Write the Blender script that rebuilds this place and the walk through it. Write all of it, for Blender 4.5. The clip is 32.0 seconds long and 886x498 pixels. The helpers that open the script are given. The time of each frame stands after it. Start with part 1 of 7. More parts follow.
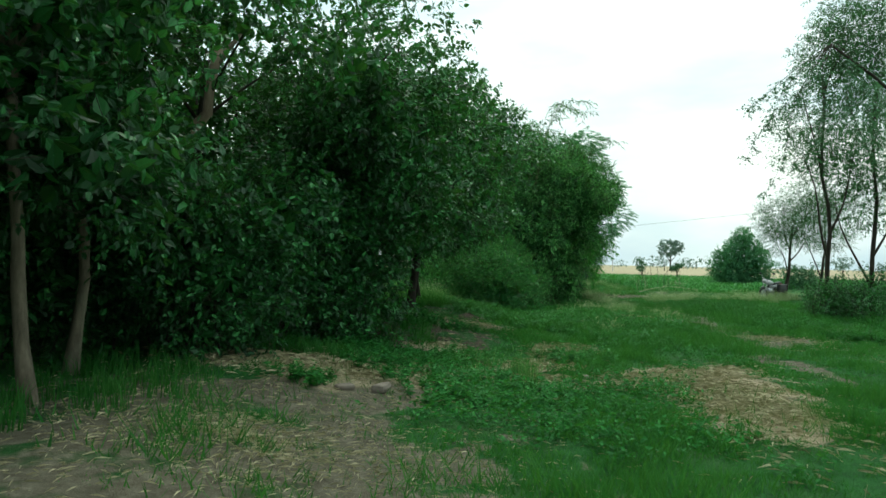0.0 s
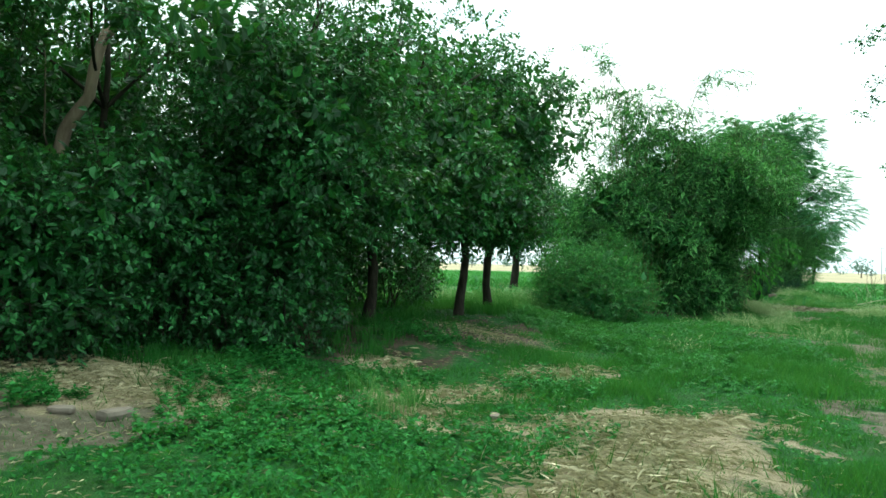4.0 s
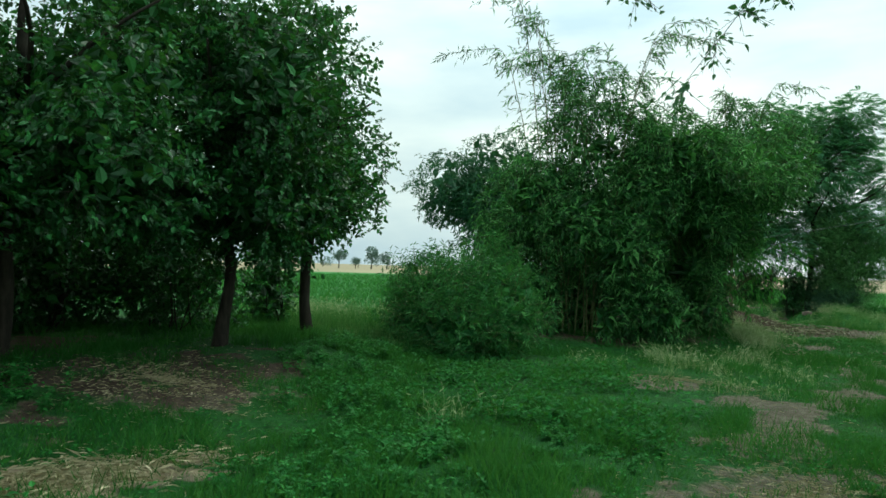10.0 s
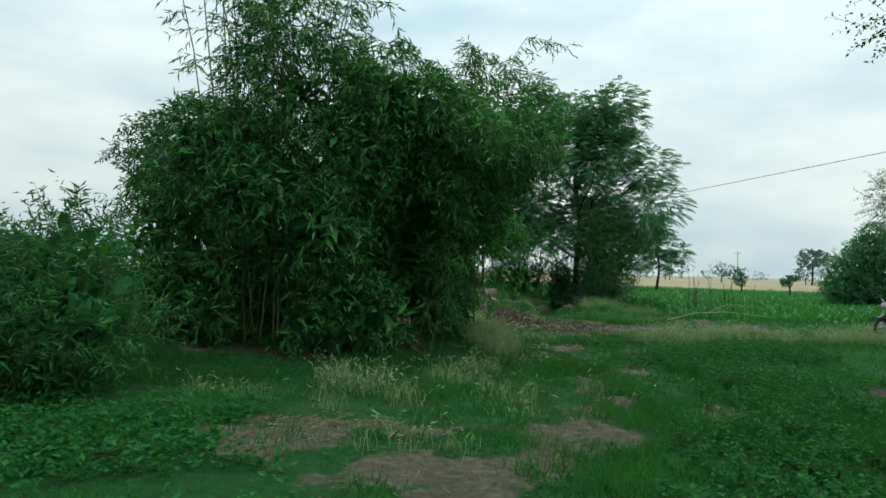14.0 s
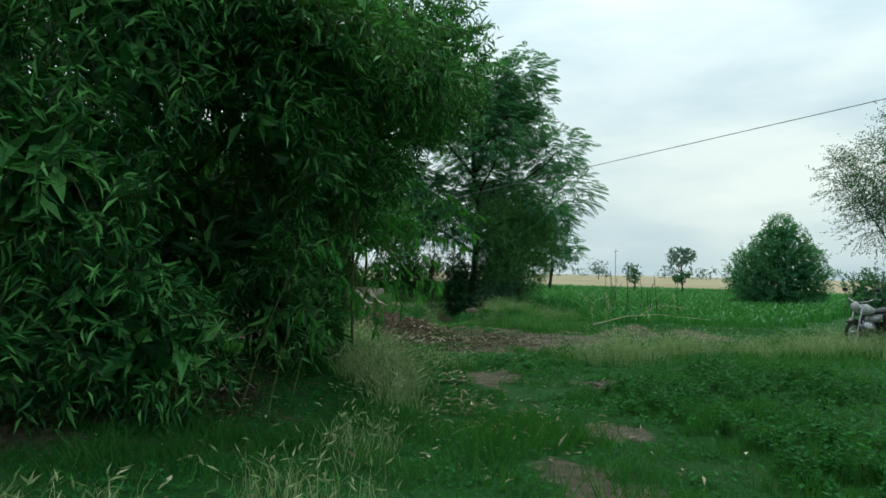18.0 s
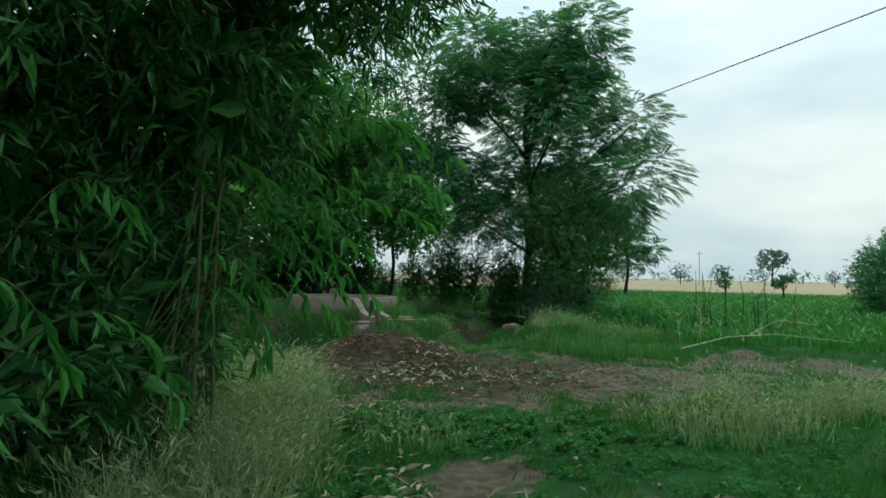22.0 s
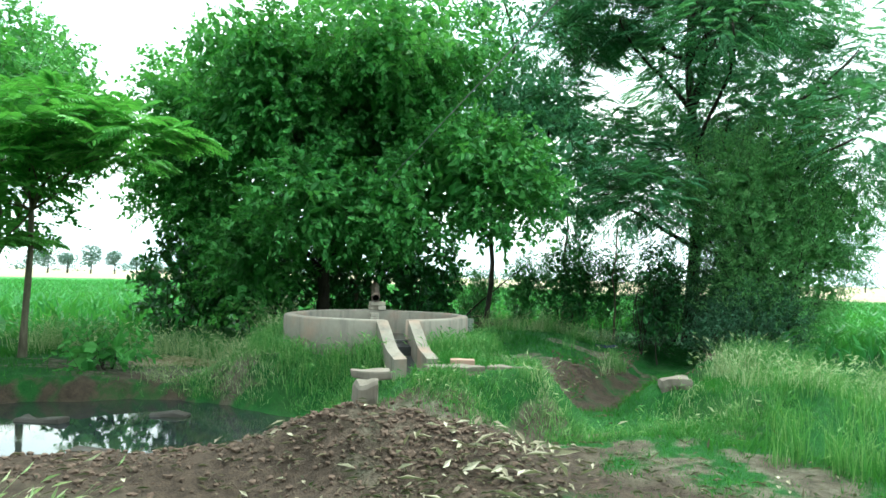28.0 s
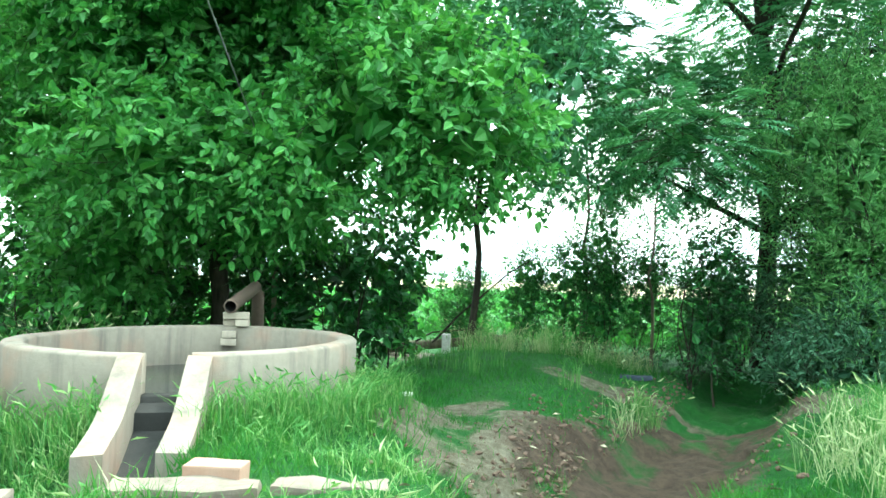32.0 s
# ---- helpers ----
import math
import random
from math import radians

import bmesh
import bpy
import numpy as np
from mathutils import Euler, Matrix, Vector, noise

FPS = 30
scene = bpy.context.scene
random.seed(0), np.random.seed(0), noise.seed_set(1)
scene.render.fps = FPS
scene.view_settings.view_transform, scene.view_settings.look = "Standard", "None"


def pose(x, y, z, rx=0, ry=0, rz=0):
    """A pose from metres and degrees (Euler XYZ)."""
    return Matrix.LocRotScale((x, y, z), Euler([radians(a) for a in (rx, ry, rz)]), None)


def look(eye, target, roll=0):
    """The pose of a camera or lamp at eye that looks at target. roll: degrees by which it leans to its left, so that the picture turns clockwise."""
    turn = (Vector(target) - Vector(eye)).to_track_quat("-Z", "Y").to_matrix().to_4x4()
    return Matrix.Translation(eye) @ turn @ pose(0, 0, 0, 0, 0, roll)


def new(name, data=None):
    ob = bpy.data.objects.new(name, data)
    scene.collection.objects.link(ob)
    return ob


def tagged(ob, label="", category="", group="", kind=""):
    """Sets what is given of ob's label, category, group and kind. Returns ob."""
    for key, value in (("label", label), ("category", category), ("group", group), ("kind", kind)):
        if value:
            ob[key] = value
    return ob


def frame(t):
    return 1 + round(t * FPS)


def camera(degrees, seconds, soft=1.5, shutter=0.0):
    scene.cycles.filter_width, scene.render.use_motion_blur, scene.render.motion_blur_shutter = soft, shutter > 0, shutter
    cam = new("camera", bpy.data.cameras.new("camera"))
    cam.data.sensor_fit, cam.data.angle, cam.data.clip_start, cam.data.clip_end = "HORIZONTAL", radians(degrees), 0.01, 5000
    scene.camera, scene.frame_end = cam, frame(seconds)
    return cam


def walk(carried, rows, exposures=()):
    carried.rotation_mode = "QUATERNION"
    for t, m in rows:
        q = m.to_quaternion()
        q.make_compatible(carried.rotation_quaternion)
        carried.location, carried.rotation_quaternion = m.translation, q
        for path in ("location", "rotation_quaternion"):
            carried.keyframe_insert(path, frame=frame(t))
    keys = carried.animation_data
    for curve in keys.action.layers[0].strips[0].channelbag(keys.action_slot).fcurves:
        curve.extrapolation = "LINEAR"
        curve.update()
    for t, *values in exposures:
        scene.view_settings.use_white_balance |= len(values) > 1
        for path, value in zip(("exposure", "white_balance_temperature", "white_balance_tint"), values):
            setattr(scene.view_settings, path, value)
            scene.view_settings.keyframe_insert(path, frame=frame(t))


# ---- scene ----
cam = camera(66.3, 32.0, soft=1.6)
METRES, EYE, TILT, LEAN, TURN = 38.5, 1.5, 0.36, 1.95, 0.0
ROWS = [
    (0.0, 0.0, 0.0, 0.0, -0.04, 0.67, -3.21),
    (0.5, 0.0123, 0.0072, 0.0, 5.47, 0.43, -3.28),
    (1.0, 0.0244, 0.0152, -0.0002, 6.72, 0.45, -3.31),
    (1.5, 0.0359, 0.0237, -0.0003, 13.85, 0.27, -3.16),
    (2.0, 0.0497, 0.0325, -0.0002, 19.33, 0.07, -3.17),
    (2.5, 0.0628, 0.0404, 0.0006, 19.16, 0.14, -3.17),
    (3.0, 0.0744, 0.0501, 0.0014, 19.95, 0.08, -3.17),
    (5.5, 0.1225, 0.1056, 0.0027, 18.89, 0.34, -3.13),
    (6.0, 0.1269, 0.1192, 0.0013, 18.34, 0.34, -3.16),
    (6.5, 0.1322, 0.1343, 0.0012, 17.3, 0.41, -3.17),
    (7.0, 0.1377, 0.1485, 0.0018, 16.17, 0.5, -3.19),
    (7.5, 0.1454, 0.1607, 0.0029, 15.77, 0.56, -3.2),
    (8.0, 0.1535, 0.1729, 0.0036, 15.66, 0.63, -3.19),
    (8.5, 0.1637, 0.1839, 0.0038, 17.96, 0.65, -3.37),
    (9.0, 0.1719, 0.1962, 0.0058, 22.63, 0.38, -3.22),
    (9.5, 0.1768, 0.2087, 0.008, 25.11, 0.36, -3.27),
    (10.0, 0.1817, 0.2212, 0.0098, 27.12, 0.28, -3.3),
    (10.5, 0.1859, 0.2341, 0.009, 27.69, 0.28, -3.31),
    (11.0, 0.1906, 0.2496, 0.0081, 27.74, 0.35, -3.25),
    (11.5, 0.1937, 0.2666, 0.0075, 27.6, 0.39, -3.19),
    (12.0, 0.1949, 0.2818, 0.0078, 26.83, 0.4, -3.29),
    (12.5, 0.1962, 0.2998, 0.0068, 23.72, 0.38, -3.32),
    (13.0, 0.198, 0.3158, 0.0064, 19.62, 0.58, -3.42),
    (13.5, 0.1995, 0.3319, 0.0062, 13.11, 0.86, -3.45),
    (14.0, 0.202, 0.3488, 0.0057, 10.86, 1.02, -3.41),
    (14.5, 0.2054, 0.3652, 0.0058, 7.19, 1.18, -3.37),
    (15.0, 0.2067, 0.3818, 0.0059, 4.13, 1.32, -3.32),
    (15.5, 0.2034, 0.3985, 0.0045, 2.13, 1.4, -3.27),
    (17.5, 0.1824, 0.4678, 0.0026, 1.09, 1.39, -3.31),
    (18.0, 0.1844, 0.4839, 0.0018, 1.0, 1.48, -3.28),
    (18.5, 0.1874, 0.5017, 0.0023, 0.87, 1.49, -3.3),
    (19.0, 0.19, 0.5182, 0.0024, 0.75, 1.54, -3.27),
    (19.5, 0.1932, 0.5345, 0.0013, 0.61, 1.62, -3.23),
    (20.0, 0.1963, 0.5497, 0.0006, 0.81, 1.67, -3.22),
    (20.5, 0.2006, 0.5656, -0.0004, 0.93, 1.63, -3.21),
    (21.0, 0.2047, 0.5834, -0.0002, 2.27, 1.66, -3.13),
    (21.5, 0.2072, 0.6006, 0.0001, 6.27, 1.53, -3.08),
    (22.0, 0.2085, 0.6183, 0.001, 7.33, 1.53, -3.08),
    (22.5, 0.2085, 0.6347, 0.0017, 7.23, 1.6, -3.05),
    (23.0, 0.2085, 0.6516, 0.0016, 7.94, 1.54, -2.92),
    (23.5, 0.2061, 0.6666, 0.0005, 8.72, 1.49, -3.02),
    (24.0, 0.2031, 0.6821, 0.0001, 8.59, 1.61, -3.07),
    (24.5, 0.2029, 0.699, 0.0001, 8.51, 1.59, -3.05),
    (25.0, 0.2026, 0.7127, -0.0003, 9.05, 1.66, -3.02),
    (25.5, 0.2031, 0.726, -0.0012, 12.18, 1.67, -3.17),
    (27.5, 0.1985, 0.7834, -0.0002, 20.72, 1.39, -3.07),
    (28.0, 0.1999, 0.7963, -0.0007, 19.46, 1.39, -3.06),
    (28.5, 0.2021, 0.8118, 0.0006, 17.53, 1.48, -2.97),
    (29.0, 0.2019, 0.8256, 0.0002, 15.88, 1.44, -2.93),
    (29.5, 0.2029, 0.8393, 0.0007, 15.56, 1.44, -2.94),
    (30.0, 0.2029, 0.8538, 0.001, 16.69, 1.48, -2.96),
    (30.5, 0.2038, 0.8684, 0.0008, 19.81, 1.28, -2.91),
    (31.0, 0.2036, 0.8842, -0.0003, 20.06, 1.39, -2.99),
    (31.5, 0.2002, 0.8995, -0.001, 20.12, 1.24, -2.89),
    (32.0, 0.1972, 0.9153, -0.0029, 23.92, 1.49, -2.94),
]
walk(cam, [(t, pose(0, 0, EYE, TILT, LEAN, TURN) @ pose(METRES * x, METRES * y, METRES * z, 90 + pitch, roll, yaw)) for t, x, y, z, yaw, pitch, roll in ROWS],
     exposures=[(0.0, 0.38, 6500, -5), (2.0, 0.9, 6450, -7), (3.2, 1.18, 6450, -7), (6.0, 0.66, 6450, -8), (7.5, 0.3, 6450, -7), (9.0, 0.06, 6400, -5), (10.5, 0.24, 6400, -6), (12.0, 0.38, 6350, -7), (13.0, 0.02, 6300, -3), (15.0, -0.05, 6300, -1), (20.0, -0.05, 6300, -1), (25.3, 0.15, 6300, -1), (27.5, 1.57, 6200, -3), (30.0, 2.14, 6250, -6), (32.0, 2.64, 6250, -6)])

# ---- light ----
SUN_AZ, SUN_EL = 12.0, 56.0
world = bpy.data.worlds.new("overcast")
scene.world = world
world.use_nodes = True
wt = world.node_tree
wt.nodes.clear()


def wnode(kind, **props):
    n = wt.nodes.new(kind)
    for k, v in props.items():
        n.inputs[k].default_value = v
    return n


sky = wt.nodes.new("ShaderNodeTexSky")
sky.sky_type = "NISHITA"
sky.sun_disc = False
sky.sun_elevation, sky.sun_rotation = radians(SUN_EL), radians(SUN_AZ)
sky.air_density, sky.dust_density, sky.ozone_density = 1.0, 3.0, 1.0
coord = wt.nodes.new("ShaderNodeTexCoord")
cmap = wt.nodes.new("ShaderNodeMapping")
cmap.inputs["Scale"].default_value = (1.0, 1.0, 3.2)
wt.links.new(coord.outputs["Generated"], cmap.inputs["Vector"])
cn = wnode("ShaderNodeTexNoise", Scale=1.9, Detail=6.0, Roughness=0.5)
wt.links.new(cmap.outputs["Vector"], cn.inputs["Vector"])
cr = wt.nodes.new("ShaderNodeValToRGB")
cr.color_ramp.elements[0].position, cr.color_ramp.elements[0].color = 0.36, (0.55, 0.68, 0.78, 1)
cr.color_ramp.elements[1].position, cr.color_ramp.elements[1].color = 0.62, (0.98, 1.02, 1.0, 1)
wt.links.new(cn.outputs["Fac"], cr.inputs["Fac"])
# the cloud layer is brighter round the hidden sun
sdir = Vector((math.sin(radians(SUN_AZ)) * math.cos(radians(SUN_EL)), math.cos(radians(SUN_AZ)) * math.cos(radians(SUN_EL)), math.sin(radians(SUN_EL))))
dot = wt.nodes.new("ShaderNodeVectorMath")
dot.operation = "DOT_PRODUCT"
wt.links.new(coord.outputs["Generated"], dot.inputs[0])
dot.inputs[1].default_value = sdir
glow = wt.nodes.new("ShaderNodeMapRange")
glow.inputs["From Min"].default_value, glow.inputs["From Max"].default_value = 0.1, 1.0
glow.inputs["To Min"].default_value, glow.inputs["To Max"].default_value = 0.88, 1.16
wt.links.new(dot.outputs["Value"], glow.inputs["Value"])
cloud = wt.nodes.new("ShaderNodeVectorMath")
cloud.operation = "SCALE"
wt.links.new(cr.outputs["Color"], cloud.inputs[0])
# an overcast sky grows brighter towards the zenith
sep = wt.nodes.new("ShaderNodeSeparateXYZ")
wt.links.new(coord.outputs["Generated"], sep.inputs[0])
zen = wt.nodes.new("ShaderNodeMapRange")
zen.inputs["From Min"].default_value, zen.inputs["From Max"].default_value = 0.15, 0.95
zen.inputs["To Min"].default_value, zen.inputs["To Max"].default_value = 0.97, 1.75
wt.links.new(sep.outputs["Z"], zen.inputs["Value"])
both = wt.nodes.new("ShaderNodeMath")
both.operation = "MULTIPLY"
wt.links.new(glow.outputs["Result"], both.inputs[0])
wt.links.new(zen.outputs["Result"], both.inputs[1])
wt.links.new(both.outputs[0], cloud.inputs["Scale"])
bg1, bg2 = wt.nodes.new("ShaderNodeBackground"), wt.nodes.new("ShaderNodeBackground")
bg1.inputs["Strength"].default_value = 0.06
bg2.inputs["Strength"].default_value = 1.05
wt.links.new(sky.outputs["Color"], bg1.inputs["Color"])
wt.links.new(cloud.outputs["Vector"], bg2.inputs["Color"])
addw, outw = wt.nodes.new("ShaderNodeMixShader"), wt.nodes.new("ShaderNodeOutputWorld")
addw.inputs["Fac"].default_value = 0.85
wt.links.new(bg1.outputs[0], addw.inputs[1])
wt.links.new(bg2.outputs[0], addw.inputs[2])
wt.links.new(addw.outputs[0], outw.inputs["Surface"])

sun_data = bpy.data.lights.new("sun", "SUN")
sun_data.energy, sun_data.angle, sun_data.color = 1.5, radians(14), (1.0, 0.96, 0.9)
sun = new("sun", sun_data)
sun.matrix_world = look(sdir * 60, (0, 0, 0))

# ---- materials ----


class Nodes:
    """A small helper to write node materials."""

    def __init__(self, name):
        self.m = bpy.data.materials.new(name)
        self.m.use_nodes = True
        self.t = self.m.node_tree
        self.t.nodes.clear()

    def n(self, kind, **props):
        node = self.t.nodes.new(kind)
        for k, v in props.items():
            self.put(node.inputs[k.replace("_", " ")], v)
        return node

    def put(self, socket, v):
        if isinstance(v, bpy.types.NodeSocket):
            self.t.links.new(v, socket)
        else:
            socket.default_value = (*v, 1.0) if isinstance(v, tuple) and len(v) == 3 and socket.type == "RGBA" else v

    def pos(self):
        return self.n("ShaderNodeNewGeometry").outputs["Position"]

    def obj(self):
        return self.n("ShaderNodeTexCoord").outputs["Object"]

    def noise(self, scale, detail=4.0, rough=0.55, vec=None):
        node = self.n("ShaderNodeTexNoise", Scale=scale, Detail=detail, Roughness=rough)
        self.put(node.inputs["Vector"], vec if vec is not None else self.pos())
        return node.outputs["Fac"]

    def ramp(self, fac, *stops):
        node = self.n("ShaderNodeValToRGB")
        el = node.color_ramp.elements
        while len(el) < len(stops):
            el.new(0.5)
        for e, (p, c) in zip(el, stops):
            e.position, e.color = p, (*c, 1.0) if len(c) == 3 else c
        self.put(node.inputs["Fac"], fac)
        return node.outputs["Color"]

    def mix(self, fac, a, b, how="MIX"):
        node = self.t.nodes.new("ShaderNodeMix")
        node.data_type = "RGBA"
        node.blend_type = how
        for s, v in ((node.inputs[0], fac), (node.inputs[6], a), (node.inputs[7], b)):
            self.put(s, v)
        return node.outputs[2]

    def math(self, how, a, b=0.0):
        node = self.t.nodes.new("ShaderNodeMath")
        node.operation = how
        self.put(node.inputs[0], a)
        self.put(node.inputs[1], b)
        return node.outputs[0]

    def span(self, v, a, b, c=0.0, d=1.0):
        node = self.n("ShaderNodeMapRange", From_Min=a, From_Max=b, To_Min=c, To_Max=d)
        self.put(node.inputs["Value"], v)
        return node.outputs["Result"]

    def attr(self, name):
        node = self.t.nodes.new("ShaderNodeAttribute")
        node.attribute_name = name
        return node.outputs["Fac"]

    def bump(self, height, strength=0.3, dist=0.02):
        node = self.n("ShaderNodeBump", Strength=strength, Distance=dist)
        self.put(node.inputs["Height"], height)
        return node.outputs["Normal"]

    def done(self, shader):
        out = self.t.nodes.new("ShaderNodeOutputMaterial")
        self.t.links.new(shader, out.inputs["Surface"])
        return self.m

    def surface(self, colour, rough=0.8, normal=None, metal=0.0, spec=0.3):
        p = self.n("ShaderNodeBsdfPrincipled", Base_Color=colour, Roughness=rough, Metallic=metal)
        p.inputs["Specular IOR Level"].default_value = spec
        if normal is not None:
            self.put(p.inputs["Normal"], normal)
        return p.outputs[0]


def leaf_material(name, dark, mid, light, through_light=0.3, gloss=0.52, per_object=False, patch=0.35, patch_scale=0.7, stops=(0.15, 0.58, 0.98), spec=0.2):
    k = Nodes(name)
    if per_object:
        rnd = k.n("ShaderNodeObjectInfo").outputs["Random"]
    else:
        rnd = k.n("ShaderNodeNewGeometry").outputs["Random Per Island"]
    big = k.noise(patch_scale, 3.0)
    fac = k.math("ADD", k.math("MULTIPLY", rnd, 1.05 - patch), k.math("MULTIPLY", big, patch))
    col = k.ramp(fac, (stops[0], dark), (stops[1], mid), (stops[2], light))
    vein = k.noise(60.0, 2.0, vec=k.obj())
    col = k.mix(k.span(vein, 0.35, 0.7, 0.0, 0.35), col, (0.02, 0.05, 0.015))
    back = k.mix(0.6, col, (0.10, 0.30, 0.03))
    p = k.surface(col, gloss, None, 0.0, spec)
    tr = k.n("ShaderNodeBsdfTranslucent", Color=back)
    ms = k.n("ShaderNodeMixShader", Fac=through_light)
    k.t.links.new(p, ms.inputs[1])
    k.t.links.new(tr.outputs[0], ms.inputs[2])
    return k.done(ms.outputs[0])


MULBERRY = leaf_material("mulberry_leaf", (0.003, 0.026, 0.009), (0.010, 0.074, 0.02), (0.075, 0.33, 0.085), 0.22, 0.46, spec=0.3)
BRIGHT = leaf_material("bright_leaf", (0.024, 0.12, 0.026), (0.068, 0.285, 0.06), (0.2, 0.52, 0.135), 0.42, 0.48, False, 0.5, 1.1, spec=0.28)
BAMBOO = leaf_material("bamboo_leaf", (0.003, 0.027, 0.008), (0.022, 0.14, 0.034), (0.22, 0.56, 0.16), 0.26, 0.48, False, 0.3, 1.2, (0.22, 0.58, 0.95), 0.26)
BAMBOO_LOW = leaf_material("bamboo_shrub_leaf", (0.01, 0.07, 0.022), (0.03, 0.17, 0.045), (0.13, 0.40, 0.10), 0.25)
# Brighter copy of the bamboo leaf: light painted onto the shaded path-side shoots.
BAMBOO_LIT = leaf_material("bamboo_leaf_lit", (0.03, 0.19, 0.035), (0.075, 0.34, 0.06), (0.16, 0.52, 0.11), 0.45, 0.42, True)
MANGO = leaf_material("mango_leaf", (0.008, 0.058, 0.032), (0.018, 0.098, 0.046), (0.042, 0.16, 0.065), 0.15, 0.4)
FEATHER = leaf_material("feathery_leaf", (0.034, 0.14, 0.07), (0.078, 0.25, 0.13), (0.16, 0.4, 0.21), 0.4, 0.55)
OLIVE = leaf_material("olive_leaf", (0.045, 0.16, 0.05), (0.11, 0.30, 0.09), (0.22, 0.45, 0.16), 0.33, 0.55)
GREY_GREEN = leaf_material("grey_green_leaf", (0.025, 0.085, 0.05), (0.055, 0.15, 0.085), (0.11, 0.24, 0.14), 0.25, 0.55)
# Haze put into the leaf colour: pale, bluish and low in contrast.
HAZED_LEAF = leaf_material("hazed_leaf", (0.11, 0.18, 0.165), (0.145, 0.22, 0.20), (0.18, 0.26, 0.235), 0.15, 0.6)
GRASS = leaf_material("grass_blade", (0.006, 0.04, 0.009), (0.022, 0.132, 0.023), (0.13, 0.31, 0.073), 0.34, 0.65, False, 0.6, 1.1, spec=0.08)
WEED = leaf_material("weed_leaf", (0.007, 0.06, 0.012), (0.017, 0.132, 0.024), (0.044, 0.24, 0.044), 0.3, 0.6, spec=0.1)
HERB = leaf_material("herb_leaf", (0.012, 0.088, 0.019), (0.03, 0.185, 0.037), (0.08, 0.34, 0.07), 0.3, 0.55, False, 0.45, 0.9, spec=0.14)
TALL = leaf_material("tall_grass_blade", (0.15, 0.24, 0.09), (0.34, 0.42, 0.21), (0.60, 0.60, 0.38), 0.3, 0.6)
TALL_GREEN = leaf_material("tall_green_blade", (0.03, 0.13, 0.03), (0.085, 0.25, 0.06), (0.30, 0.42, 0.17), 0.33, 0.6)
STRAW = leaf_material("straw", (0.26, 0.225, 0.13), (0.42, 0.37, 0.23), (0.6, 0.54, 0.36), 0.1, 0.7)
LITTER = leaf_material("dry_sheath", (0.20, 0.165, 0.115), (0.38, 0.33, 0.24), (0.58, 0.54, 0.42), 0.12, 0.65)
BROWN_LEAF = leaf_material("brown_litter", (0.04, 0.029, 0.021), (0.09, 0.066, 0.046), (0.17, 0.125, 0.085), 0.1, 0.7)
ACACIA = leaf_material("young_acacia_leaf", (0.06, 0.24, 0.04), (0.12, 0.40, 0.07), (0.2, 0.52, 0.1), 0.35)
CROP = leaf_material("crop_leaf", (0.018, 0.135, 0.03), (0.04, 0.22, 0.045), (0.09, 0.32, 0.075), 0.33, 0.55, False, 0.5, 0.35)


def bark_material(name, a, b, scale=14.0, lichen=0.5):
    k = Nodes(name)
    vec = k.n("ShaderNodeMapping", Vector=k.obj())
    vec.inputs["Scale"].default_value = (1.0, 1.0, 0.22)
    f = k.noise(scale, 6.0, 0.65, vec.outputs["Vector"])
    lich = k.noise(3.0, 3.0)
    col = k.ramp(f, (0.3, a), (0.7, b))
    col = k.mix(k.span(lich, 0.52, 0.7, 0.0, lichen), col, (0.16, 0.17, 0.12))
    return k.done(k.surface(col, 0.9, k.bump(f, 0.8, 0.02), 0.0, 0.15))


BARK = bark_material("grey_brown_bark", (0.05, 0.043, 0.03), (0.16, 0.14, 0.10), 14.0, 0.35)
BARK_DARK = bark_material("dark_bark", (0.012, 0.011, 0.009), (0.045, 0.039, 0.03), 14.0, 0.1)
PALE_BARK = bark_material("pale_smooth_bark", (0.14, 0.105, 0.075), (0.30, 0.24, 0.18), 9.0, 0.15)
CULM = bark_material("bamboo_culm", (0.05, 0.075, 0.028), (0.15, 0.18, 0.075), 6.0, 0.2)
DRYWOOD = bark_material("dry_wood", (0.25, 0.21, 0.15), (0.5, 0.45, 0.34))


